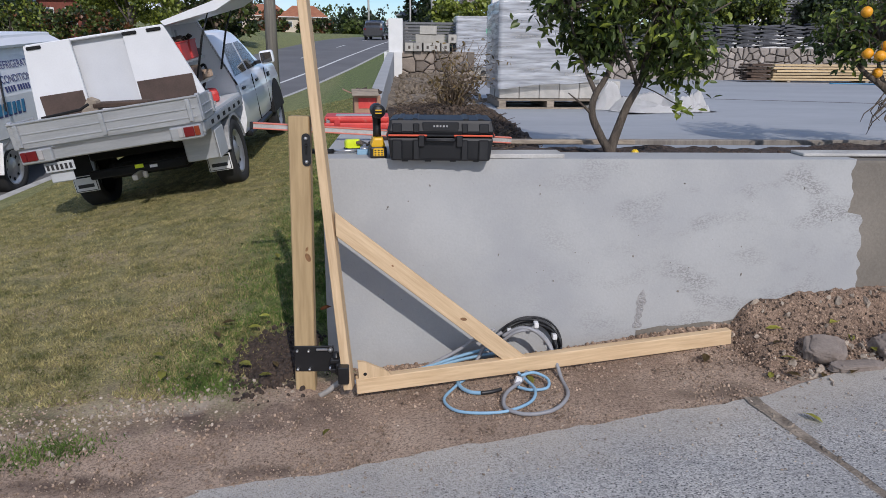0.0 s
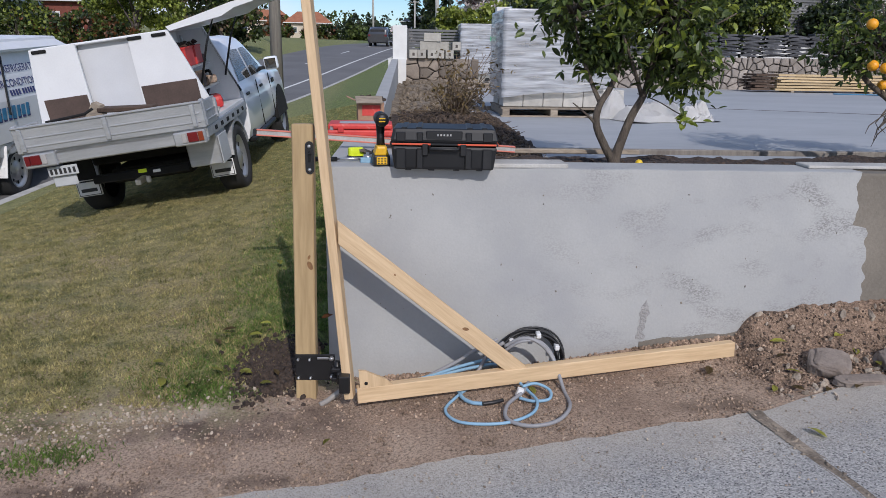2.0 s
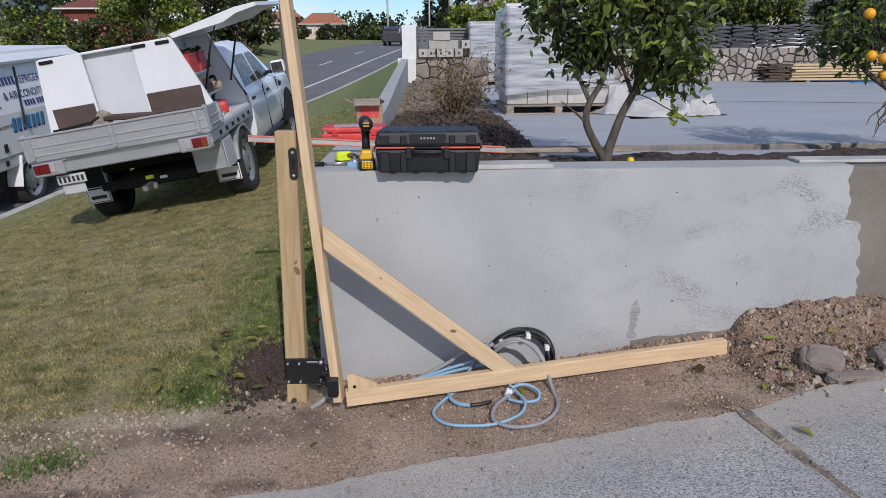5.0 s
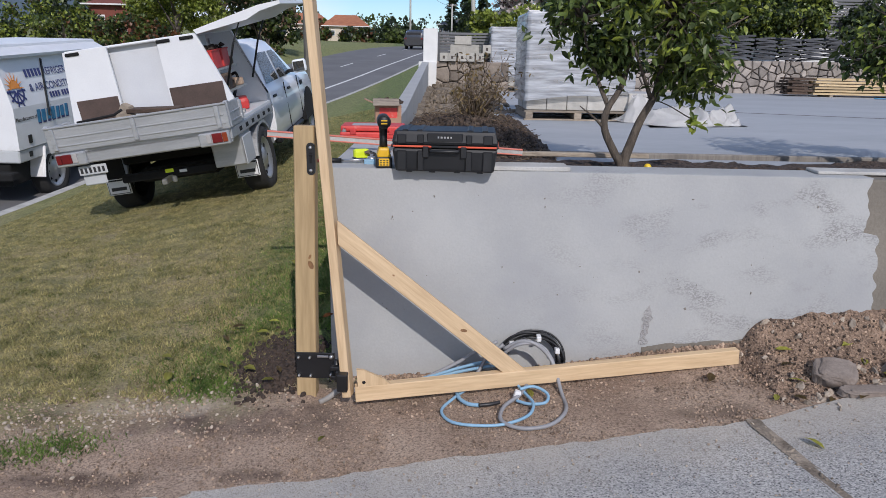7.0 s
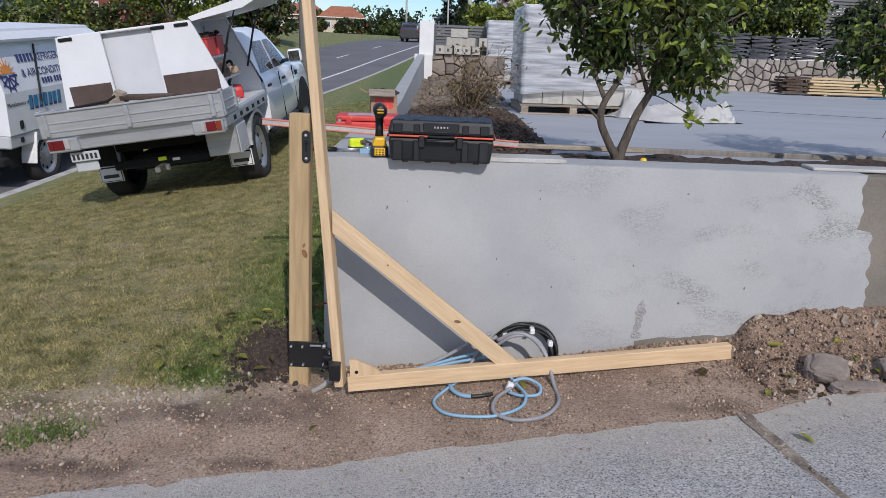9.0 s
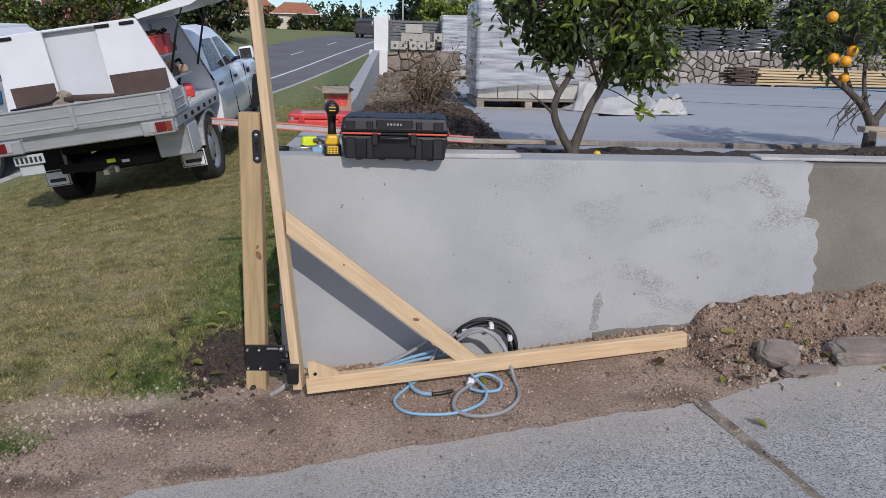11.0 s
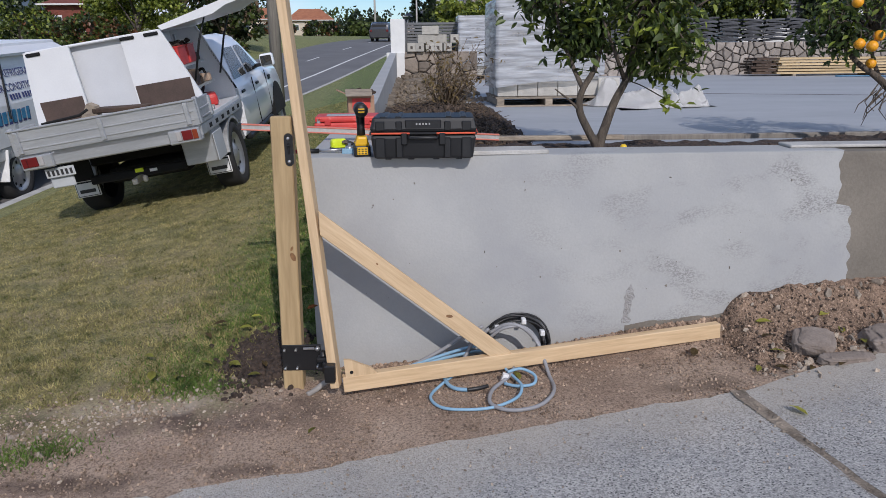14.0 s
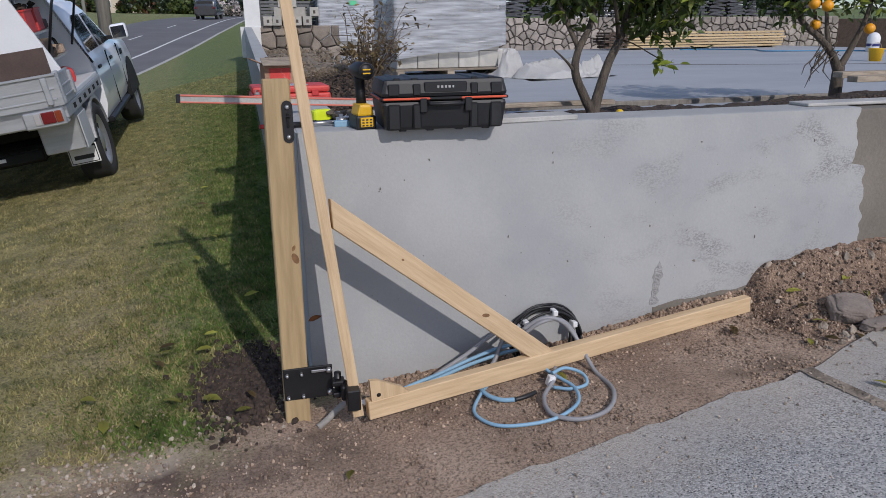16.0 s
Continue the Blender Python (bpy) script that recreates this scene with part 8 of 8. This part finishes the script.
wire(P2 + Vector((-0.3, 0, 7.0)), (22, 34, 9.5), 1.3)

# houses
def house(name, c, w, d, h, roof_h, wall_key, roof_key, label, rot=0, hip=0.5, wins=3):
    t = thing(name, Matrix.Translation(c) @ Matrix.Rotation(radians(rot), 4, "Z"), label, "house")
    part("wall", bx((0, 0, h / 2), (w, d, h), 0.02), M[wall_key], t)
    bm = bmesh.new()
    o = 0.35
    lo = [bm.verts.new(q) for q in ((-w / 2 - o, -d / 2 - o, h), (w / 2 + o, -d / 2 - o, h), (w / 2 + o, d / 2 + o, h), (-w / 2 - o, d / 2 + o, h))]
    hi = [bm.verts.new(q) for q in ((-w / 2 * (1 - hip), 0, h + roof_h), (w / 2 * (1 - hip), 0, h + roof_h))]
    for f in ((lo[0], lo[1], hi[1], hi[0]), (lo[1], lo[2], hi[1]), (lo[2], lo[3], hi[0], hi[1]), (lo[3], lo[0], hi[0]), (lo[3], lo[2], lo[1], lo[0])):
        bm.faces.new(f)
    part("roof", bm, M[roof_key], t)
    for i in range(wins):
        x = -w / 2 + w * (i + 0.5) / wins
        wn_ = part("window", bx((x, -d / 2 - 0.02, h * 0.55), (w / wins * 0.5, 0.06, h * 0.42), 0.01), M["wall_white"], t)
        part("pane", bx((x, -d / 2 - 0.055, h * 0.55), (w / wins * 0.42, 0.02, h * 0.34)), M["window"], wn_)
    part("gutter", bx((0, -d / 2 - o, h + 0.02), (w + 2 * o, 0.1, 0.1), 0.02), M["wall_white"], t)
    return t


house("tiled_house", (-13.6, 92, 3.6), 5.2, 7, 1.7, 1.5, "wall_cream", "roof_orange", "cream house with a terracotta hip roof", 8)
house("tiled_house", (-19.5, 96, 3.7), 7, 8, 1.9, 1.6, "wall_cream", "roof_orange", "cream house with a terracotta hip roof", 4)
house("brick_house", (-22.3, 50, gz2(-22, 50)), 2.6, 6, 2.5, 0.9, "wall_brick", "wall_brick", "red-brown house half hidden by hedges", 5, 0.4, 2)
house("far_house", (0.6, 135, 5.4), 7, 7, 2.2, 1.3, "roof_and_shade_dark", "roof_and_shade_dark", "dark far house on the rise", 0)
house("far_house", (4.2, 140, 8.2), 6, 6, 1.4, 0.5, "wall_white", "coping", "pale far house on the rise", 0)

for i, (x, y) in enumerate(((-12.2, 84), (-10.4, 86), (-15.5, 85))):
    far_tree("front_shrub", (x, y, 3.2), [((x, y, 4.2), (1.3, 1.0, 0.8))], [("hedge", 0.4), ("dark_leaf", 0.4), ("red_leaf", 0.2)], 900, 0.28, "garden shrub in front of the tiled house", 0.06, 140 + i, cat="shrub")

# tree belts further up the road
rg = random.Random(91)
for i, (x, y, z, rx, rz, key) in enumerate(((-16.5, 90, 4.6, 1.8, 1.5, "red_leaf"), (-22, 100, 5.2, 4, 2.2, "dark_leaf"), (-9, 116, 6.0, 3.5, 2.0, "dark_leaf"), (-14, 122, 6.5, 4.5, 2.2, "hedge"), (-8.5, 108, 4.8, 1.6, 1.2, "hedge"), (-4.5, 138, 6.5, 4.5, 2.8, "dark_leaf"), (-3.5, 125, 5.0, 2.6, 1.6, "blossom"), (2.2, 112, 5.6, 2.3, 2.4, "dark_leaf"), (4.5, 84, 4.8, 2.6, 2.0, "dark_leaf"), (-26, 112, 7, 6, 3, "dark_leaf"), (-34, 100, 6.5, 7, 3, "hedge"), (-42, 90, 6, 7, 3, "dark_leaf"), (3.0, 100, 8.0, 2.0, 3.0, "dark_leaf"))):
    far_tree("belt_tree", (x, y, z - rz - 0.8), [((x, y, z), (rx, rx * 0.7, rz)), ((x + rx * 0.6, y + 1, z - rz * 0.3), (rx * 0.7, rx * 0.6, rz * 0.7)), ((x - rx * 0.7, y, z - rz * 0.3), (rx * 0.6, rx * 0.6, rz * 0.7))], [(key, 0.7), ("hedge", 0.15), ("dark_leaf", 0.15)], 1300, 0.42, "roadside trees in the distance", 0.14, 100 + i, 4)


def conifer(name, x, y, zb, h, r, seed, label):
    rg = random.Random(seed)
    t = thing(name, Matrix.Translation((x, y, zb)), label, "conifer")
    bm = bmesh.new()
    tube(bm, [(0, 0, 0), (0, 0, h)], [r * 0.09, 0.03], 8)
    part("trunk", bm, M["bark_grey"], t)
    items = []
    for k in range(int(h * 2.2)):
        z = h * (0.22 + 0.78 * k / (h * 2.2))
        rr = r * (1 - (z / h)) ** 0.7 * rg.uniform(0.7, 1.15) + 0.1
        for j in range(7):
            a = rg.uniform(0, 6.3)
            for q in range(9):
                f = q / 9
                p = (rr * f * math.cos(a), rr * f * math.sin(a), z - 0.25 * rr * f + rg.gauss(0, 0.12))
                s = rg.uniform(0.3, 0.62)
                items.append(Matrix.LocRotScale(p, Euler((rg.uniform(-0.6, 0.6), rg.uniform(-0.6, 0.6), rg.uniform(0, 6.3))), (s, s, s)))
    scatter_mesh("crown", items, BIG_LEAF_V, BIG_LEAF_F, M["dark_leaf"], "", "", "stuff", t)


conifer("tall_conifer", 9.3, 108, 4, 19, 5.0, 3, "tall dark conifer beyond the gardens")
conifer("small_conifer", -0.6, 128, 5, 9.0, 2.2, 4, "dark conifer in the distance")
conifer("small_conifer", 1.9, 125, 5, 8.5, 2.4, 5, "dark conifer in the distance")
far_tree("blossom_tree", (5.2, 45, 2.2), [((4.2, 45, 5.3), (2.2, 1.8, 1.2)), ((6.8, 45, 5.5), (2.0, 1.8, 1.3)), ((5.4, 44, 6.2), (2.0, 1.6, 0.9))], [("blossom", 0.74), ("purple_leaf", 0.16), ("bark_grey", 0.10)], 5200, 0.24, "flowering tree covered in pale pink blossom", 0.2, 21)
far_tree("bright_hedge", (1.8, 27, 1.4), [((1.2, 27, 2.85), (1.1, 0.8, 0.55)), ((2.6, 27, 2.9), (1.2, 0.8, 0.65)), ((3.8, 27.3, 2.9), (1.0, 0.8, 0.7))], [("hedge_bright", 0.7), ("hedge", 0.3)], 4200, 0.13, "bright yellow-green garden hedge", 0.05, 22, cat="hedge")
far_tree("olive_tree", (7.2, 33, 1.8), [((6.8, 33, 4.6), (2.0, 1.8, 1.7)), ((8.8, 33.5, 4.4), (1.8, 1.6, 1.7)), ((5.4, 34, 3.9), (1.3, 1.3, 1.2))], [("hedge", 0.5), ("dark_leaf", 0.35), ("dry_leaf", 0.15)], 4600, 0.2, "feathery olive-brown garden tree", 0.14, 23)
for i, (x, z, r, mats) in enumerate(((5.0, 2.5, 1.0, [("hedge", 0.6), ("dark_leaf", 0.4)]), (7.6, 2.9, 1.1, [("hedge", 0.55), ("hedge_bright", 0.3), ("dark_leaf", 0.15)]), (9.2, 2.8, 1.1, [("hedge", 0.6), ("hedge_bright", 0.25), ("dark_leaf", 0.15)]), (11.9, 2.9, 0.9, [("dark_leaf", 0.6), ("hedge", 0.4)]), (13.8, 2.6, 0.9, [("hedge", 0.7), ("dark_leaf", 0.3)]), (15.6, 3.0, 1.1, [("dark_leaf", 0.6), ("hedge", 0.4)]))):
    y = 20.6 + 0.25 * (i % 2)
    far_tree("garden_shrub", (x, y, 1.75), [((x, y, z), (r, 0.8, 0.75)), ((x + 0.5, y + 0.2, z + 0.35), (r * 0.6, 0.6, 0.5)), ((x - 0.5, y, z - 0.1), (r * 0.6, 0.6, 0.5))], mats, 3200, 0.10, "leafy garden shrub behind the stone wall", 0.05, 60 + i, cat="shrub")

for i in range(7):
    x = 3.4 + 1.35 * i
    far_tree("garden_hedge", (x, 22.4, 1.75), [((x, 22.4, 3.0), (1.0, 0.7, 1.1)), ((x + 0.5, 22.6, 3.9), (0.9, 0.6, 0.7))], [("hedge", 0.5), ("dark_leaf", 0.4), ("hedge_bright", 0.1)], 2300, 0.12, "tall leafy hedge behind the stone wall", 0.05, 160 + i, cat="hedge")

# white house on the rise with a recessed maroon wing and balcony
wh = thing("white_house", Matrix.Translation((0, 30, 0)), "white two-storey house with a maroon weatherboard wing", "house")
part("wall", bx((15.0, 2.0, 5.2), (4.0, 4.0, 7.0), 0.02), M["wall_white"], wh)
w1 = part("window", bx((14.4, -0.03, 5.6), (1.5, 0.08, 1.5), 0.01), M["wall_white"], wh)
for k in (-0.36, 0.36):
    part("pane", bx((14.4 + k, -0.075, 5.6), (0.62, 0.02, 1.3)), M["window"], w1)
# Deep shade of the recess is put into the panel's dark colour.
part("recess", bx((18.1, 3.6, 5.4), (2.4, 0.2, 6.4)), M["roof_and_shade_dark"], wh, "recess back panel coloured dark for its shade")
d1 = part("door", bx((18.2, 3.45, 5.1), (0.9, 0.08, 1.5), 0.01), M["wall_white"], wh)
part("pane", bx((18.2, 3.40, 5.1), (0.74, 0.03, 1.3)), M["window"], d1)
for k in range(22):
    part("weatherboard", bx((21.0, 1.2 - 0.01, 3.0 + 0.19 * k), (3.8, 2.0, 0.18), 0.012), M["maroon"], wh)
w2 = part("window", bx((20.8, 0.17, 5.85), (1.8, 0.08, 1.3), 0.01), M["wall_white"], wh)
for k in (-0.42, 0.42):
    part("pane", bx((20.8 + k, 0.12, 5.85), (0.72, 0.03, 1.1)), M["window"], w2)
bal = part("balcony", bx((19.1, -0.2, 4.55), (3.6, 1.4, 0.16), 0.02), M["wall_white"], wh)
part("balcony_rail", bx((19.1, -0.85, 5.0), (3.6, 0.08, 0.07), 0.01), M["wall_white"], bal)
for k in range(8):
    part("balcony_slat", bx((19.1, -0.85, 4.66 + 0.042 * k), (3.5, 0.03, 0.022)), M["wall_white"], bal)
for k in range(4):
    part("balcony_post", bx((17.4 + 1.13 * k, -0.85, 4.80), (0.08, 0.08, 0.42), 0.01), M["wall_white"], bal)
part("garage_wall", bx((17.5, -0.2, 3.4), (0.75, 1.2, 2.2), 0.02), M["wall_white"], wh)
for k in range(9):
    part("louvre", bx((18.9, -0.55, 3.55 + 0.095 * k), (1.9, 0.05, 0.06), 0.005, m=None), M["coping"], wh)
part("louvre_back", bx((18.9, -0.30, 3.95), (2.0, 0.1, 1.0)), M["roof_and_shade_dark"], wh)
solid("terrace", bx((13, 31.0, 0.8), (26, 24, 1.86), 0.02), M["soil"], "raised garden terrace behind the stone wall", "terrace", kind="structure")

# blue-roofed vehicle parked behind the pallets
bv = thing("parked_van", Matrix.Translation((3.75, 24.0, 1.3)), "pale van with a blue-grey roof parked behind the fence", "van")
loft([(0, [(0.7, 0.3), (0.8, 0.4), (0.86, 0.9), (0.86, 1.3), (0.80, 1.7), (0.70, 2.15), (0.5, 2.24), (0, 2.28)]), (0.15, [(0.75, 0.3), (0.88, 0.4), (0.92, 0.9), (0.92, 1.3), (0.86, 1.75), (0.76, 2.2), (0.55, 2.31), (0, 2.35)]), (4.0, [(0.75, 0.3), (0.88, 0.4), (0.92, 0.9), (0.92, 1.3), (0.86, 1.75), (0.76, 2.2), (0.55, 2.31), (0, 2.35)])], M["white_paint"], "van_body", bv)
part("rear_glass", bx((0, -0.01, 1.75), (1.3, 0.03, 0.5), 0.02), M["glass_dark"], bv)
part("roof_cover", bx((0, 1.5, 2.37), (1.35, 2.8, 0.05), 0.02), M["cyan_ink"], bv, "blue roof cover")

# wooded ridges and the far hill
def ridge(name, y, x0, x1, hfun, label, n=90):
    bm = bmesh.new()
    rows = []
    for j in range(7):
        v = j / 6
        rows.append([bm.verts.new((x0 + (x1 - x0) * i / n, y + 60 * v, 2 + (hfun(x0 + (x1 - x0) * i / n) - 2) * math.sin(v * math.pi / 2) + (1.6 * noise.noise((i * 0.7, j * 1.3, y)) if j else -6))) for i in range(n + 1)])
    for a, b in zip(rows, rows[1:]):
        for i in range(n):
            bm.faces.new((a[i], a[i + 1], b[i + 1], b[i]))
    return solid(name, bm, M["hill"], label, "hill", kind="structure")


ridge("backdrop_1", 260, -330, 260, lambda x: 11 + 3.5 * noise.noise((x * 0.02, 0, 0)) + 2.0 * noise.noise((x * 0.11, 3, 0)), "dark wooded ridge on the skyline")
# Haze of distance is mixed into the hill's blue base colour.
M["far_hill"] = mat("haze_tinted_hill", (0.075, 0.105, 0.14), (0.055, 0.08, 0.11), rough=1.0, scale=0.02, fine=0.2, bump=0.0, coords="World")
h2 = ridge("backdrop_2", 900, -900, -150, lambda x: 20 + 62 * math.exp(-((x + 520) / 120) ** 2) + 6 * noise.noise((x * 0.01, 7, 0)), "far hill tinted with the blue of haze")
h2.data.materials[0] = M["far_hill"]
# ---------- grass ----------


def blades(name, n, where, height, material, label, seed):
    r = np.random.RandomState(seed)
    pts = where(r, n)
    k = len(pts)
    a = r.uniform(0, 2 * np.pi, k)
    h = height(r, k)
    w = 0.0024 + 0.0026 * r.rand(k)
    lean = r.normal(0, 0.6, (k, 2)) * h[:, None]
    v = np.empty((k, 3, 3))
    v[:, 0] = pts + np.c_[w * np.cos(a), w * np.sin(a), 0 * a]
    v[:, 1] = pts - np.c_[w * np.cos(a), w * np.sin(a), 0 * a]
    v[:, 2] = pts + np.c_[lean, h]
    me = bpy.data.meshes.new(name)
    me.from_pydata(v.reshape(-1, 3).tolist(), [], np.arange(3 * k).reshape(-1, 3).tolist())
    me.materials.append(material)
    return tagged(new(name, me), label, "grass", "", "stuff")


def lawn_points(r, n):
    out = []
    while len(out) < n:
        y = 2.6 + 12.4 * r.rand() ** 1.9
        x = -5.6 + 4.75 * r.rand()
        e = y - 0.36 * x + 0.5 * noise.noise((x * 2.3, y * 2.3, 1)) + 0.2 * noise.noise((x * 7, y * 7, 1))
        if e < 3.75 or noise.noise((x * 3.3, y * 3.3, 5)) + noise.noise((x * 9, y * 9, 5)) * 0.5 < r.uniform(-0.9, 0.5) - 0.2:
            continue
        out.append((x, y, ground_z(x, y) - 0.002))
    return np.array(out)


def wall_points(r, n):
    out = []
    while len(out) < n:
        y = 3.2 + 9.4 * r.rand() ** 1.5
        x = -0.72 - 0.010 * (y - 3.3) - abs(r.normal(0, 0.40))
        if y < 3.85 and x > -1.28 + 0.12 * r.rand():
            continue
        out.append((x, y, ground_z(x, y) - 0.002))
    return np.array(out)


def weed_points(r, n):
    c = [(-1.95, 2.62), (-1.75, 2.68), (-2.15, 2.55), (-1.25, 3.12), (-1.35, 3.2)]
    return np.array([(lambda x, y: (x, y, ground_z(x, y)))(c[i % 5][0] + r.normal(0, 0.11), c[i % 5][1] + r.normal(0, 0.05)) for i in range(n)])


M["green_blade"] = leaf_mat("green_grass_blades", (0.17, 0.26, 0.05), (0.05, 0.095, 0.016), 0.8, 9.0, 48.0, 0.4)
blades("lawn_grass", 270000, lawn_points, lambda r, k: 0.009 + 0.021 * r.rand(k) ** 1.5, M["grass_blade"], "short dry mown grass on the verge", 1)
blades("wall_grass", 42000, wall_points, lambda r, k: 0.010 + 0.020 * r.rand(k), M["green_blade"], "longer green grass along the wall", 2)
blades("weed_patch", 2600, weed_points, lambda r, k: 0.008 + 0.022 * r.rand(k), M["green_blade"], "small green weeds in the dirt", 3)

# ---------- stones of the walls, one by one ----------


def clip_half(poly, px, py, nx, ny):
    """Keep the part of a polygon on the side where (p - (px, py)) . n <= 0."""
    out = []
    for (ax, ay), (bx_, by) in zip(poly, poly[1:] + poly[:1]):
        da, db = (ax - px) * nx + (ay - py) * ny, (bx_ - px) * nx + (by - py) * ny
        if da <= 0:
            out.append((ax, ay))
        if da * db < 0:
            t = da / (da - db)
            out.append((ax + (bx_ - ax) * t, ay + (by - ay) * t))
    return out


def stone_wall(name, m, w, h, depth, cell, key, label, seed, gap=0.014, rough_top=0.0):
    rg = random.Random(seed)
    t = thing(name, m, label, "wall", "", "structure")
    part("mortar_bed", bx((w / 2, depth / 2 + 0.03, h / 2), (w, depth, h), 0.01), M["mortar"], t, "dark recessed mortar")
    seeds = []
    nx, ny = max(1, int(w / cell)), max(1, int(h / cell * 1.25))
    for i in range(nx):
        for j in range(ny):
            seeds.append(((i + 0.5 + rg.uniform(-0.42, 0.42)) * w / nx, (j + 0.5 + rg.uniform(-0.40, 0.40)) * h / ny, rg.uniform(-0.03, 0.05)))
    for i, (sx, sy, sw) in enumerate(seeds):
        poly = [(0.004, 0.004), (w - 0.004, 0.004), (w - 0.004, h - 0.004), (0.004, h - 0.004)]
        for j, (tx, ty, tw) in enumerate(seeds):
            d = math.hypot(tx - sx, ty - sy)
            if i == j or d > cell * 3.2:
                continue
            f = 0.5 + (sw - tw) / d * 0.5
            ux, uy = (tx - sx) / d, (ty - sy) / d
            poly = clip_half(poly, sx + ux * (d * f - gap), sy + uy * (d * f - gap), ux, uy)
            if len(poly) < 3:
                break
        if len(poly) < 3:
            continue
        cx, cy = sum(p[0] for p in poly) / len(poly), sum(p[1] for p in poly) / len(poly)
        bm = bmesh.new()
        pr = rg.uniform(0.0, 0.022)
        lo = [bm.verts.new((x, 0.03, z)) for x, z in poly]
        mid = [bm.verts.new((x, -0.004 - pr * 0.6, z)) for x, z in poly]
        hi = [bm.verts.new((cx + (x - cx) * 0.82, -0.022 - pr + rg.uniform(-0.005, 0.005), cy + (z - cy) * 0.82)) for x, z in poly]
        k = len(poly)
        for a, b in ((lo, mid), (mid, hi)):
            for q in range(k):
                bm.faces.new((a[q], a[(q + 1) % k], b[(q + 1) % k], b[q]))
        bm.faces.new(hi)
        bmesh.ops.recalc_face_normals(bm, faces=bm.faces[:])
        part("stone", bm, M[key], t)
    return t


stone_wall("stone_wall_1", Matrix.Translation((-0.80, 17.02, 0.70)), 2.0, 0.955, 0.4, 0.26, "stone_brown", "old brown fieldstone wall under the pillar", 5, 0.010)
SW = Matrix.Translation((2.4, 18.75, 0.95)) @ Matrix.Rotation(radians(1.0), 4, "Z")
stone_wall("stone_wall_2", SW, 14.0, 0.86, 0.3, 0.215, "stone", "low pale fieldstone wall with dark joints", 6, 0.011)

# dark slates stacked along the top of the stone wall
sl = bmesh.new()
prism(sl, [(-0.245, -0.010), (-0.10, 0.0), (0.10, 0.0), (0.245, -0.010), (0.25, 0.034), (0.10, 0.044), (-0.10, 0.044), (-0.25, 0.034)], -0.16, 0.16, "y")
sme = bpy.data.meshes.new("slate")
sl.to_mesh(sme)
sl.free()
sme.materials.append(M["slate"])
rg = random.Random(14)
for i in range(21):
    x = 3.0 + 0.61 * i + rg.uniform(-0.03, 0.03)
    n = rg.choice((10, 11, 11, 12))
    t = thing("slate_stack", SW @ Matrix.Translation((x - 2.4, 0.18, 0.872)), "stack of dark grey slates on the stone wall", "slate stack", "slate stacks on the wall")
    for k in range(n):
        a = radians((3.8 if (k + i) % 2 else -3.8) + rg.uniform(-1.5, 1.5))
        share("slate", sme, t, Matrix.Translation((rg.uniform(-0.03, 0.03) + (0.04 if k % 2 else -0.04), rg.uniform(-0.03, 0.02), 0.02 + 0.050 * k)) @ Matrix.Rotation(a, 4, "Y"))
